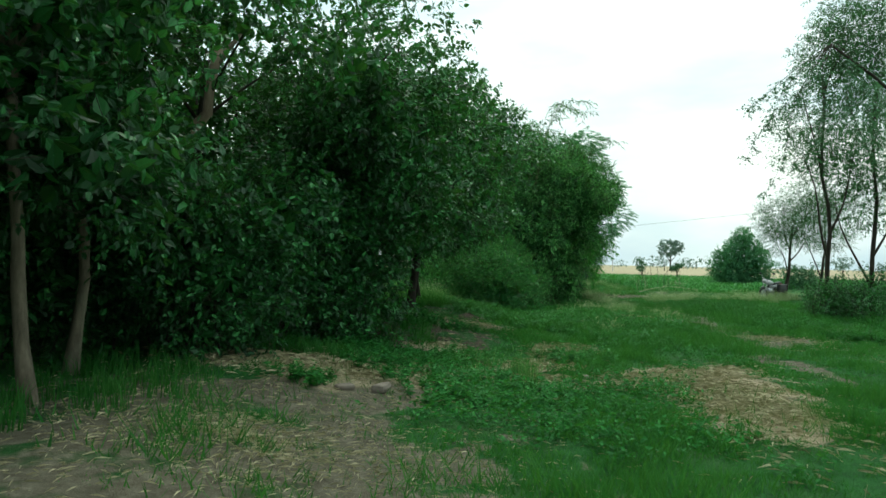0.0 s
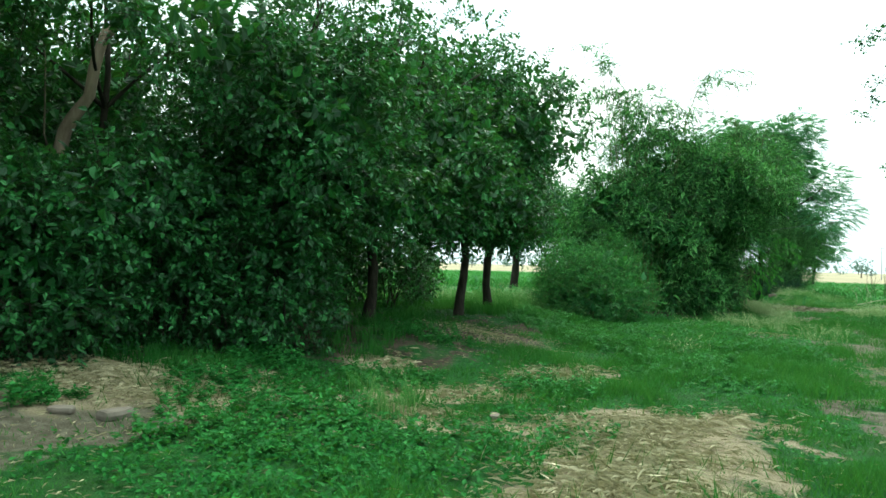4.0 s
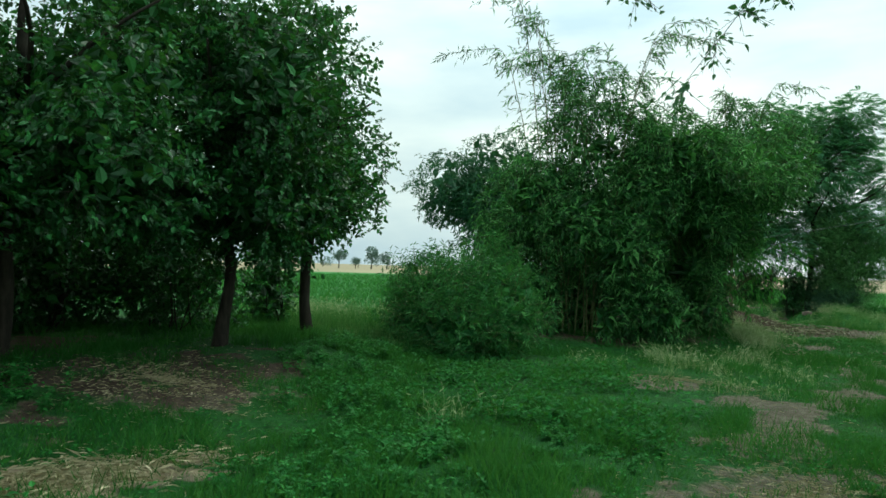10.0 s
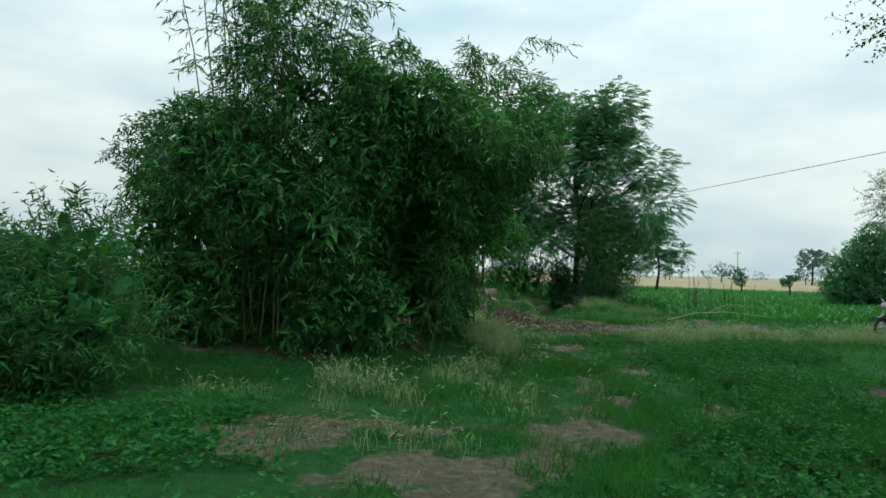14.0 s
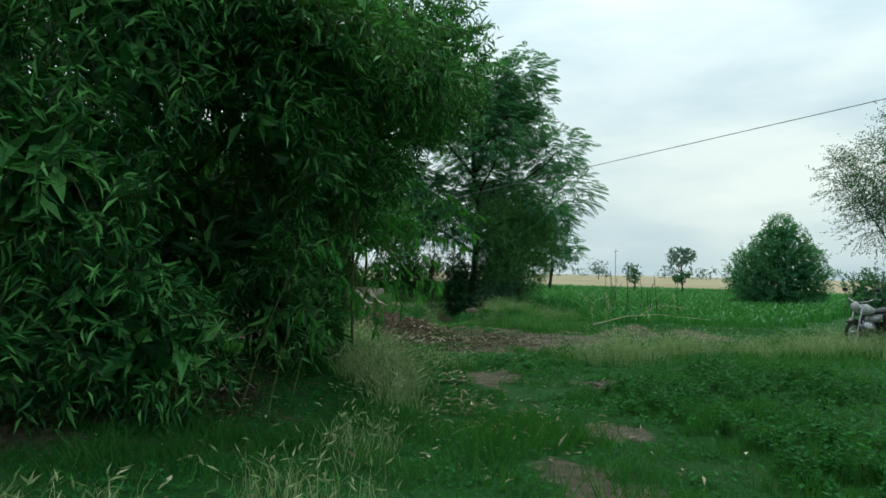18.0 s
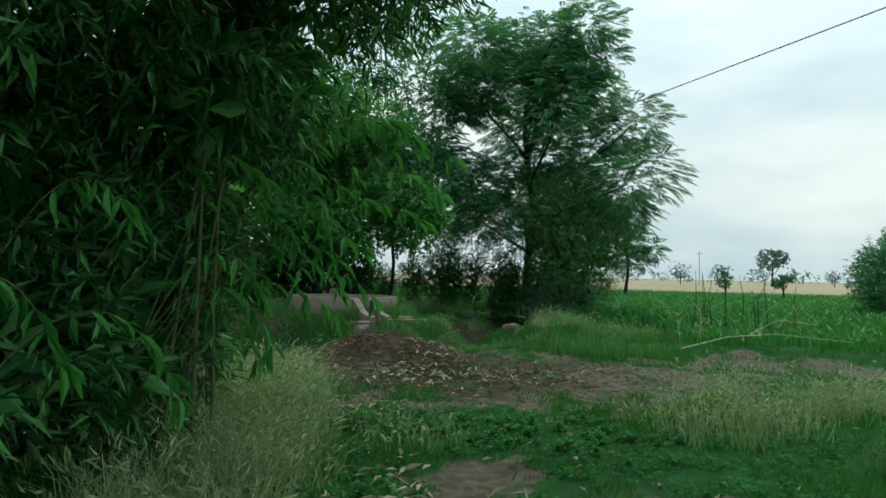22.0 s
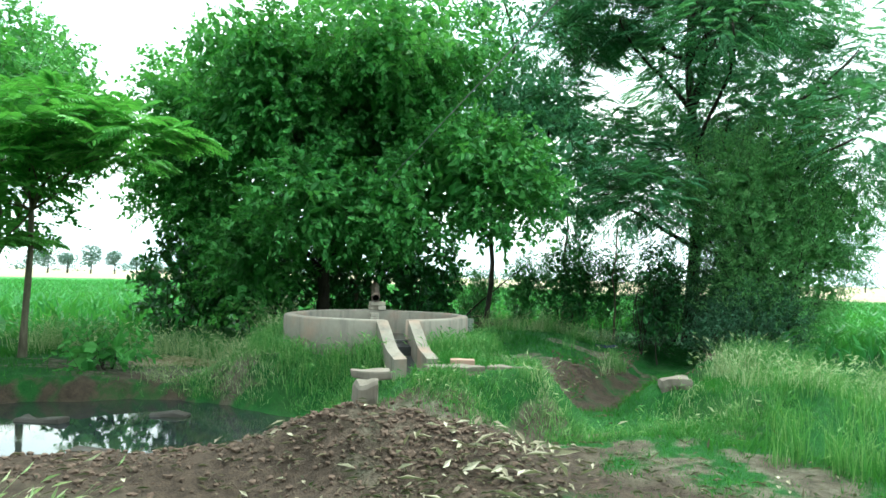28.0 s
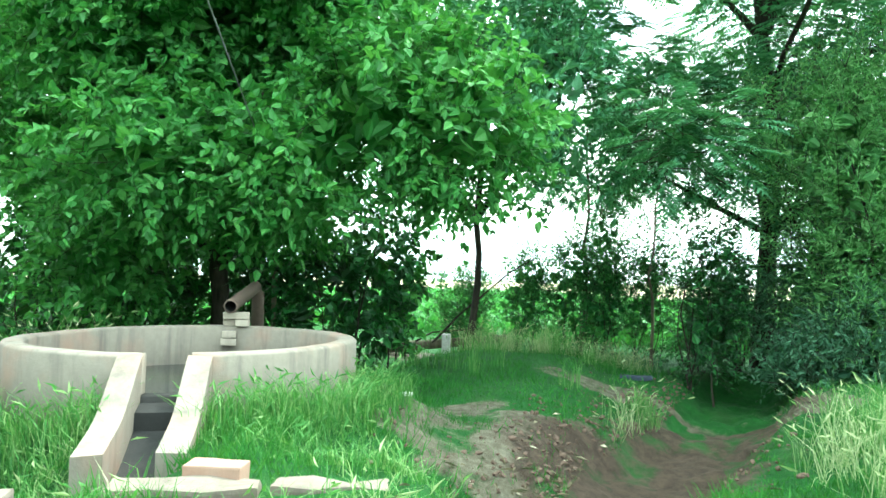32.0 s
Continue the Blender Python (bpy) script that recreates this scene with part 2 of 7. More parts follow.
def ground_material():
    k = Nodes("ground_soil_and_turf")
    bare, straw, wet, far, sown = k.attr("bare"), k.attr("straw"), k.attr("wet"), k.attr("far"), k.attr("sown")
    n1, n2, n3 = k.noise(1.3, 5.0), k.noise(9.0, 6.0, 0.65), k.noise(70.0, 4.0, 0.7)
    soil = k.ramp(n2, (0.3, (0.06, 0.056, 0.037)), (0.5, (0.125, 0.118, 0.082)), (0.72, (0.225, 0.212, 0.155)))
    soil = k.mix(k.span(n3, 0.3, 0.7, 0.0, 0.5), soil, (0.07, 0.06, 0.043))
    dark = k.ramp(k.mix(0.45, n2, n3), (0.34, (0.022, 0.016, 0.011)), (0.66, (0.105, 0.076, 0.055)))
    # wet also carries the tree shade painted into soil under the orchard crowns
    soil = k.mix(wet, soil, dark)
    stubble = k.ramp(n3, (0.3, (0.19, 0.155, 0.095)), (0.7, (0.42, 0.36, 0.24)))
    soil = k.mix(straw, soil, stubble)
    turf = k.ramp(k.mix(0.5, n2, n3), (0.3, (0.008, 0.039, 0.010)), (0.55, (0.019, 0.10, 0.018)), (0.8, (0.045, 0.16, 0.033)))
    turf = k.mix(k.span(n1, 0.5, 0.75, 0.0, 0.3), turf, (0.075, 0.085, 0.038))
    edge = k.math("ADD", bare, k.math("MULTIPLY", k.math("SUBTRACT", n2, 0.5), 0.9))
    near = k.mix(k.span(edge, 0.3, 0.62), turf, soil)
    rows = k.noise(0.5, 5.0, 0.7)
    leafy = k.ramp(k.mix(0.5, rows, n2), (0.3, (0.022, 0.13, 0.028)), (0.7, (0.06, 0.25, 0.055)))
    near = k.mix(sown, near, leafy)
    nf = k.noise(0.02, 4.0)
    field = k.ramp(nf, (0.35, (0.25, 0.215, 0.135)), (0.6, (0.32, 0.28, 0.18)), (0.75, (0.13, 0.19, 0.08)))
    col = k.mix(far, near, field)
    h = k.mix(0.5, n2, n3)
    rough = k.span(wet, 0.0, 1.0, 0.95, 0.8)
    return k.done(k.surface(col, rough, k.bump(h, 1.0, 0.07), 0.0, 0.15))


GROUND = ground_material()


def concrete_material(name, base, stain, blush):
    k = Nodes(name)
    a, b, c = k.noise(2.2, 5.0), k.noise(18.0, 6.0, 0.65), k.noise(120.0, 3.0)
    col = k.ramp(b, (0.3, tuple(v * 0.82 for v in base)), (0.7, base))
    col = k.mix(k.span(a, 0.5, 0.68, 0.0, 0.75), col, blush)
    streak = k.n("ShaderNodeMapping", Vector=k.pos())
    streak.inputs["Scale"].default_value = (5.0, 5.0, 0.5)
    s = k.noise(1.6, 5.0, 0.6, streak.outputs["Vector"])
    col = k.mix(k.span(s, 0.5, 0.72, 0.0, 0.75), col, stain)
    return k.done(k.surface(col, 0.9, k.bump(k.mix(0.5, b, c), 0.45, 0.012), 0.0, 0.2))


CONCRETE = concrete_material("whitewashed_concrete", (0.205, 0.185, 0.152), (0.09, 0.082, 0.07), (0.235, 0.155, 0.118))
# Damp concrete, albedo lowered further to paint the shade inside tank and chute.
DARKENED_DAMP = concrete_material("darkened_damp_concrete", (0.03, 0.031, 0.03), (0.016, 0.017, 0.016), (0.04, 0.038, 0.035))
STONE = concrete_material("rough_stone", (0.17, 0.147, 0.12), (0.08, 0.07, 0.056), (0.16, 0.125, 0.10))
BRICK = concrete_material("worn_brick", (0.30, 0.19, 0.14), (0.2, 0.145, 0.115), (0.33, 0.235, 0.185))
PALE_BRICK = concrete_material("pale_brick", (0.36, 0.32, 0.26), (0.19, 0.165, 0.14), (0.34, 0.26, 0.21))


def plain(name, colour, rough=0.5, metal=0.0, grain=20.0, spec=0.4):
    k = Nodes(name)
    f = k.noise(grain, 5.0, 0.6, k.obj())
    col = k.ramp(f, (0.3, tuple(v * 0.7 for v in colour)), (0.7, tuple(min(1.0, v * 1.15) for v in colour)))
    return k.done(k.surface(col, k.span(f, 0.3, 0.7, max(0.02, rough - 0.12), min(1.0, rough + 0.12)), k.bump(f, 0.15, 0.004), metal, spec))


RUST = plain("rusty_pipe", (0.13, 0.095, 0.075), 0.75, 0.35)
BORE_BLACK = plain("pipe_inside", (0.012, 0.012, 0.012), 0.9)
RUBBER = plain("tyre_rubber", (0.02, 0.02, 0.02), 0.85)
STEEL = plain("dull_steel", (0.4, 0.41, 0.42), 0.3, 0.9)
BLACK = plain("black_plastic", (0.025, 0.026, 0.028), 0.45)
WHITE_PAINT = plain("white_paint", (0.42, 0.43, 0.44), 0.3)
RED_LENS = plain("red_lens", (0.35, 0.02, 0.015), 0.25)
WHITE_CLOTH = plain("white_cloth", (0.5, 0.5, 0.47), 0.9)
BLUE_CLOTH = plain("blue_cloth", (0.03, 0.042, 0.065), 0.9)
CABLE = plain("cable_sheath", (0.16, 0.17, 0.18), 0.7)
POLE = plain("concrete_pole", (0.34, 0.35, 0.36), 0.85)
MUD_WALL = plain("mud_wall", (0.36, 0.27, 0.2), 0.95, 0.0, 4.0)
CLOD = plain("soil_clod", (0.105, 0.073, 0.055), 0.95, 0.0, 30.0, 0.15)


def water_material():
    k = Nodes("pond_water")
    scum = k.noise(2.4, 5.0, 0.6)
    fine = k.noise(14.0, 3.0)
    col = k.mix(k.span(scum, 0.45, 0.6), (0.012, 0.017, 0.018), (0.022, 0.03, 0.018))
    return k.done(k.surface(col, k.span(scum, 0.52, 0.66, 0.02, 0.14), k.bump(fine, 0.03, 0.01), 0.0, 0.6))


WATER = water_material()
GROUND_MUD = plain("wet_mud", (0.04, 0.034, 0.028), 0.6, 0.0, 14.0, 0.3)

# ---- mesh helpers ----
rng = np.random.default_rng(7)


def mesh_of(name, verts, faces_idx, sizes, mat, smooth=False):
    """verts (n,3), flat corner list and polygon sizes."""
    me = bpy.data.meshes.new(name)
    verts = np.asarray(verts, np.float32)
    faces_idx = np.asarray(faces_idx, np.int32).ravel()
    sizes = np.asarray(sizes, np.int32)
    me.vertices.add(len(verts))
    me.vertices.foreach_set("co", verts.ravel())
    me.loops.add(len(faces_idx))
    me.loops.foreach_set("vertex_index", faces_idx)
    me.polygons.add(len(sizes))
    me.polygons.foreach_set("loop_start", np.concatenate(([0], np.cumsum(sizes)[:-1])).astype(np.int32))
    me.polygons.foreach_set("use_smooth", np.full(len(sizes), smooth))
    me.update(calc_edges=True)
    if mat is not None:
        me.materials.append(mat)
    return me


def part_mesh(name, me, parent, label=""):
    ob = new(name, me)
    ob.parent = parent
    if parent is not None:
        ob.matrix_parent_inverse = parent.matrix_world.inverted()
    if label:
        tagged(ob, label)
    return ob


def part(name, bm, material, parent, label="", smooth=True):
    """One bmesh, in world coordinates, as one mesh object under a thing or a part."""
    me = bpy.data.meshes.new(name)
    if smooth:
        for f in bm.faces:
            f.smooth = True
    bm.to_mesh(me)
    bm.free()
    me.materials.append(material)
    return part_mesh(name, me, parent, label)


def base_empty(name, x, y, z, label, category, group="", kind=""):
    ob = new(name)
    ob.empty_display_size = 0.2
    ob.location = (x, y, z)
    bpy.context.view_layer.update()
    ob.matrix_world = Matrix.Translation((x, y, z))
    return tagged(ob, label, category, group, kind)


def unit(v):
    return v / np.maximum(np.linalg.norm(v, axis=-1, keepdims=True), 1e-9)


def leaves(P, D, N, L, W, broad=False, droop=0.12):
    """Leaves as folded blades: bases P, ways D, face normals N. Returns verts, corners, sizes."""
    n = len(P)
    L, W = np.broadcast_to(L, n)[:, None], np.broadcast_to(W, n)[:, None]
    D = unit(D)
    S = unit(np.cross(D, N))
    U = np.cross(S, D)
    if broad:
        rows = [(0.0, 0.0, 0.0), (0.28, 0.5, 0.05), (0.62, 0.40, 0.04), (1.0, 0.0, -droop), (0.62, -0.40, 0.04), (0.28, -0.5, 0.05)]
        tri = [0, 1, 2, 0, 2, 3, 0, 3, 4, 0, 4, 5]
    else:
        rows = [(0.0, 0.0, 0.0), (0.42, 0.5, 0.06), (1.0, 0.0, -droop), (0.42, -0.5, 0.06)]
        tri = [0, 1, 2, 0, 2, 3]
    V = np.stack([P + D * L * a + S * W * b + U * L * c for a, b, c in rows], 1)
    k = len(rows)
    F = (np.arange(n)[:, None] * k + np.array(tri)[None, :]).ravel()
    return V.reshape(-1, 3), F, np.full(len(F) // 3, 3)


def sticks(A, B, r):
    """Thin three-sided sticks from A to B."""
    n = len(A)
    D = unit(B - A)
    H = np.where(np.abs(D[:, 2:3]) > 0.9, np.array([[1.0, 0, 0]]), np.array([[0, 0, 1.0]]))
    S = unit(np.cross(D, H))
    U = np.cross(S, D)
    r = np.broadcast_to(r, n)[:, None]
    ring = [(1.0, 0.0), (-0.5, 0.87), (-0.5, -0.87)]
    V = np.stack([A + (S * a + U * b) * r for a, b in ring] + [B + (S * a + U * b) * r * 0.5 for a, b in ring], 1)
    quad = np.array([0, 1, 4, 3, 1, 2, 5, 4, 2, 0, 3, 5])
    F = (np.arange(n)[:, None] * 6 + quad[None, :]).ravel()
    return V.reshape(-1, 3), F, np.full(len(F) // 4, 4)


def join(*parts_):
    off, V, F, Z = 0, [], [], []
    for v, f, z in parts_:
        V.append(v)
        F.append(np.asarray(f) + off)
        Z.append(z)
        off += len(v)
    return np.concatenate(V), np.concatenate(F), np.concatenate(Z)


def rand_dirs(n):
    return unit(rng.normal(size=(n, 3)))


def wob(P, s, seed=0.0):
    """A cheap smooth noise in space, about -1 to 1."""
    x, y, z = P[..., 0] * s, P[..., 1] * s, P[..., 2] * s
    return (np.sin(x * 1.7 + 1.3 * np.sin(y * 1.1 + seed) + seed) + np.sin(y * 1.9 + 1.2 * np.sin(z * 1.3 + seed * 2)) + np.sin(z * 2.1 + 1.1 * np.sin(x * 1.5 + seed * 3))) / 3


def tube(points, radii, sides=8, lump=0.06, seed=0):
    """A tapered, slightly uneven limb along points."""
    P = [Vector(p) for p in points]
    V, n = [], len(P)
    for i, p in enumerate(P):
        d = (P[min(i + 1, n - 1)] - P[max(i - 1, 0)]).normalized()
        s = d.cross(Vector((0.31, 0.87, 0.13))).normalized()
        u = s.cross(d)
        for j in range(sides):
            a = 2 * math.pi * j / sides
            r = radii[i] * (1 + lump * math.sin(3 * a + i * 1.7 + seed) + lump * math.sin(2 * a - i * 2.3 + seed * 2))
            V.append(p + (s * math.cos(a) + u * math.sin(a)) * r)
    F = []
    for i in range(n - 1):
        for j in range(sides):
            k = (j + 1) % sides
            F += [i * sides + j, i * sides + k, (i + 1) * sides + k, (i + 1) * sides + j]
    Z = [4] * ((n - 1) * sides)
    F += list(range((n - 1) * sides, n * sides))
    Z.append(sides)
    return np.array([tuple(v) for v in V]), np.array(F), np.array(Z)


def bend(a, b, n=7, sag=0.15, seed=0):
    """Points from a to b along a wandering line."""
    r = random.Random(seed)
    a, b = Vector(a), Vector(b)
    w = (b - a).length * sag
    o = Vector((r.uniform(-1, 1), r.uniform(-1, 1), r.uniform(-0.3, 0.5))) * w
    o2 = Vector((r.uniform(-1, 1), r.uniform(-1, 1), 0)) * w * 0.4
    return [a.lerp(b, i / (n - 1)) + o * math.sin(math.pi * i / (n - 1)) + o2 * math.sin(2 * math.pi * i / (n - 1)) for i in range(n)]


def limb(name, pts, r0, r1, mat, parent, sides=8, seed=0):
    n = len(pts)
    radii = [r0 + (r1 - r0) * (i / (n - 1)) ** 0.8 for i in range(n)]
    return part_mesh(name, mesh_of(name, *tube(pts, radii, sides, 0.06, seed), mat, True), parent)


def twig_leaves(P, D, per, tl, L, W, broad, hang, spread=0.9, flat=0.6):
    """Twigs at P with ways D, each with per leaves. Returns leaves and the twigs' ends."""
    n = len(P)
    s = (np.arange(per)[None, :] + rng.random((n, per))) / per
    tl = np.broadcast_to(tl, n)
    side = unit(np.cross(D, rand_dirs(n)))
    alt = np.where(np.arange(per) % 2 == 0, 1.0, -1.0)[None, :, None]
    curve = np.array([0, 0, -1.0])[None, None, :] * (s ** 2)[..., None] * hang * tl[:, None, None] * 0.5
    base = P[:, None, :] + D[:, None, :] * (s * tl[:, None])[..., None] + curve
    way = D[:, None, :] * 0.6 + side[:, None, :] * alt * spread + rng.normal(size=(n, per, 3)) * 0.3
    way[..., 2] -= hang * (0.4 + 0.6 * rng.random((n, per)))
    nor = rng.normal(size=(n, per, 3)) * (1 - flat)
    nor[..., 2] += flat
    m = n * per
    sz = 0.65 + 0.6 * rng.random(m)
    lv = leaves(base.reshape(m, 3), way.reshape(m, 3), nor.reshape(m, 3), L * sz, W * sz, broad)
    ends = P + D * tl[:, None]
    ends[:, 2] -= hang * tl * 0.5
    return lv, ends


LEAF_GAPS = [(-3.52, 9.00, 2.99, 0.42), (-3.19, 9.05, 3.41, 0.42), (-3.14, 9.15, 4.08, 0.38)]     # where the crowns stand open towards the path


def in_gap(P):
    out_ = np.zeros(len(P), bool)
    way = np.array([0.62, -0.76, -0.16])
    for gx_, gy_, gz_, r in LEAF_GAPS:
        v = P - np.array([gx_, gy_, gz_])
        u = np.clip(v @ way, -0.3, 4.0)
        out_ |= np.linalg.norm(v - u[:, None] * way, axis=1) < r
    return out_


def crown_points(blobs, n, shell=0.35, gap=0.0, seed=0.0, gap_scale=1.3, thin=99.0):
    """Points near the outer shell of ellipsoids (x, y, z, rx, ry, rz) and the ways outwards."""
    B = np.array(blobs, float)
    area = (B[:, 3] * B[:, 4] + B[:, 3] * B[:, 5] + B[:, 4] * B[:, 5])
    k = rng.choice(len(B), int(n * 1.9), p=area / area.sum())
    d = rand_dirs(len(k))
    f = 1 - shell * rng.random(len(k)) ** 1.3
    f *= 1 + 0.16 * wob(d * 3 + B[k, :3], 1.4, seed)
    P = B[k, :3] + d * B[k, 3:] * f[:, None]
    deep = np.zeros(len(k), bool)
    for i in range(len(B)):
        q = np.linalg.norm((P - B[i, :3]) / B[i, 3:], axis=1)
        deep |= (q < 0.62) & (k != i)
    keep = ~deep | (rng.random(len(k)) < 0.25)
    keep &= wob(P, gap_scale, seed + 4) > gap - 1.0 + 0.15 * rng.random(len(k))
    keep &= P[:, 2] > 0.05
    keep &= (P[:, 2] < thin) | (rng.random(len(k)) < 0.4)
    keep &= ~in_gap(P)
    P, d = P[keep][:n], d[keep][:n]
    return P, d


def crown(parent, blobs, n, per, L, W, mat, tl=0.35, broad=True, hang=0.35, gap=0.0, up=0.25, shell=0.35, twig_mat=None, seed=0.0, inner=0.06, name="crown", flat=0.6, gap_scale=1.3, spread=0.9, thin=99.0):
    """A crown of twigs with leaves over the blobs, and a few larger shaded leaves inside."""
    P, d = crown_points(blobs, n, shell, gap, seed, gap_scale, thin)
    D = unit(d + rng.normal(size=d.shape) * 0.55 + np.array([0, 0, up]))
    t = tl * (0.6 + 0.8 * rng.random(len(P)))
    lv, ends = twig_leaves(P, D, per, t, L, W, broad, hang, spread, flat)
    groups = [lv]
    if inner:
        B = np.array(blobs, float)
        m = int(n * per * inner)
        k = rng.choice(len(B), m, p=(B[:, 3] * B[:, 4] * B[:, 5]) / (B[:, 3] * B[:, 4] * B[:, 5]).sum())
        q = B[k, :3] + rand_dirs(m) * B[k, 3:] * (0.75 * rng.random((m, 1)) ** 0.5)
        q = q[(q[:, 2] > 0.1) & (q[:, 2] < thin)]
        q = q[~in_gap(q)]
        groups.append(leaves(q, rand_dirs(len(q)), rand_dirs(len(q)), L * 2.2, L * 1.3, True))
    ob = part_mesh(name, mesh_of(name, *join(*groups), mat), parent)
    if twig_mat is not None:
        pick = rng.random(len(P)) < 0.45
        tagged(part_mesh("twig_work", mesh_of("twig_work", *sticks(P[pick] - D[pick] * 0.15, ends[pick], 0.004), twig_mat), parent), kind="stuff")
    return ob

# ---- the ground ----


def ease(a, b, v):
    u = np.clip((np.asarray(v, float) - a) / (b - a), 0, 1)
    return u * u * (3 - 2 * u)


def value_noise(x, y, s, seed=0):
    """Smooth noise on a lattice of spacing 1 / s, 0 to 1."""
    x, y = np.asarray(x, float) * s + 57.3 + seed * 17.1, np.asarray(y, float) * s + 91.7 + seed * 7.7
    i, j = np.floor(x), np.floor(y)
    u, v = x - i, y - j
    u, v = u * u * (3 - 2 * u), v * v * (3 - 2 * v)

    def h(a, b):
        t = np.sin(a * 127.1 + b * 311.7 + seed * 74.7) * 43758.5453
        return t - np.floor(t)
    return (h(i, j) * (1 - u) + h(i + 1, j) * u) * (1 - v) + (h(i, j + 1) * (1 - u) + h(i + 1, j + 1) * u) * v


def oval(x, y, cx, cy, rx, ry, turn=0.0):
    """1 at the middle of a turned oval, 0 at its edge, below 0 outside."""
    a = radians(turn)
    dx, dy = x - cx, y - cy
    u, v = dx * math.cos(a) + dy * math.sin(a), -dx * math.sin(a) + dy * math.cos(a)
    return 1 - np.hypot(u / rx, v / ry)


def capsule(x, y, ax, ay, bx, by):
    """Distance to a segment."""
    dx, dy = bx - ax, by - ay
    t = np.clip(((x - ax) * dx + (y - ay) * dy) / (dx * dx + dy * dy), 0, 1)
    return np.hypot(x - ax - t * dx, y - ay - t * dy)


WATER_Z = -0.20


def height(x, y):
    x, y = np.asarray(x, float), np.asarray(y, float)
    z = np.interp(y, [-10, 0, 8, 14, 20, 27, 34, 45, 60], [0, 0, -0.04, -0.03, -0.07, -0.14, -0.12, 0.0, 0.0])
    late = ease(9.5, 13.0, y)
    rise = (1 - late) * 0.36 * ease(1.5, -3.2, x) + late * 0.43 * ease(2.6, -1.2, x) * (1 - 0.5 * ease(21, 27, y))
    z = z + rise * ease(-8, 0, y) * (1 - ease(40, 60, y)) * (1 - ease(-8, -20, x))
    # the ground swells a little under the bamboo
    z = z + 0.11 * ease(7.2, 5.2, x) * ease(14.5, 18, y) * (1 - ease(30, 33, y)) * ease(-2, 1, x)
    z = z + 0.16 * ease(2.9, 1.3, capsule(x, y, 1.6, 24.9, 3.8, 27.6))
    far = ease(40, 90, np.hypot(x - 6, y - 18))
    z = z + (1 - far) * (0.10 * (value_noise(x, y, 0.6) - 0.5) + 0.05 * (value_noise(x, y, 2.3, 1) - 0.5) + 0.025 * (value_noise(x, y, 6.0, 2) - 0.5))
    # the tank's grassy bank
    w = np.maximum(1 - ease(0.55, 1.55, capsule(x, y, 4.95, 37.55, 4.2, 39.0)), 1 - ease(1.45, 2.6, np.hypot(x - 3.69, y - 39.29)))
    w = np.maximum(w, 0.95 - 0.95 * ease(0.28, 0.95, capsule(x, y, 5.2, 37.45, 5.95, 37.85)))
    z = z * (1 - w) + (0.46 + 0.08 * (value_noise(x, y, 2.0, 3) - 0.5)) * w
    # the pond
    p = ease(-0.16, 0.22, oval(x, y, 2.0, 36.05, 3.15, 1.45, 22) + 0.16 * (value_noise(x, y, 2.5, 4) - 0.5) + 0.1 * (value_noise(x, y, 6.0, 33) - 0.5))
    z = z - p * 0.42
    # the heap of dug soil on its near side
    heap = ease(1.1, 0.05, capsule(x, y, 5.95, 35.95, 5.3, 35.55)) * 0.27 + ease(0.75, 0.1, capsule(x, y, 2.4, 34.2, 4.9, 35.3)) * 0.08 + ease(0.8, 0.05, capsule(x, y, 4.3, 35.1, 5.4, 35.55)) * 0.12
    z = z + heap * (0.7 + 0.35 * value_noise(x, y, 4.5, 5) + 0.25 * value_noise(x, y, 11.0, 26))
    # the ditch and its right bank
    d = np.minimum(capsule(x, y, 6.45, 39.3, 7.3, 42.5), capsule(x, y, 7.3, 42.5, 7.55, 46.0))
    z = z - 0.30 * ease(0.85, 0.3, d + 0.25 * (value_noise(x, y, 1.6, 30) - 0.5)) * (0.8 + 0.4 * value_noise(x, y, 3.0, 6))
    z = z + 0.07 * ease(1.5, 0.7, d) * (value_noise(x, y, 5.0, 31) - 0.5) + 0.05 * ease(1.5, 0.7, d) * (value_noise(x, y, 9.0, 32) - 0.5)
    z = z - 0.12 * ease(-0.1, 0.5, oval(x, y, 6.5, 38.9, 0.6, 0.4, 30))
    z = z + 0.26 * np.maximum(ease(1.4, 0.3, capsule(x, y, 8.7, 38.6, 8.9, 44.0)), 1.4 * ease(0.8, 0.25, capsule(x, y, 7.7, 38.75, 8.7, 38.6)))
    lev = ease(1.9, 0.7, capsule(x, y, 5.0, 40.2, 4.4, 45.0)) * (1 - w)
    z = z * (1 - lev) + np.maximum(z, 0.24 + 0.05 * value_noise(x, y, 2.0, 29)) * lev
    # the chute's bed lies below the bank
    z = np.where(capsule(x, y, 4.5, 38.22, 5.02, 37.53) < 0.2, np.minimum(z, 0.16), z)
    # the low bank at the field's edge
    z = z + 0.14 * ease(0.9, 0.2, capsule(x, y, 9.4, 38.2, 15.5, 37.6))
    return z


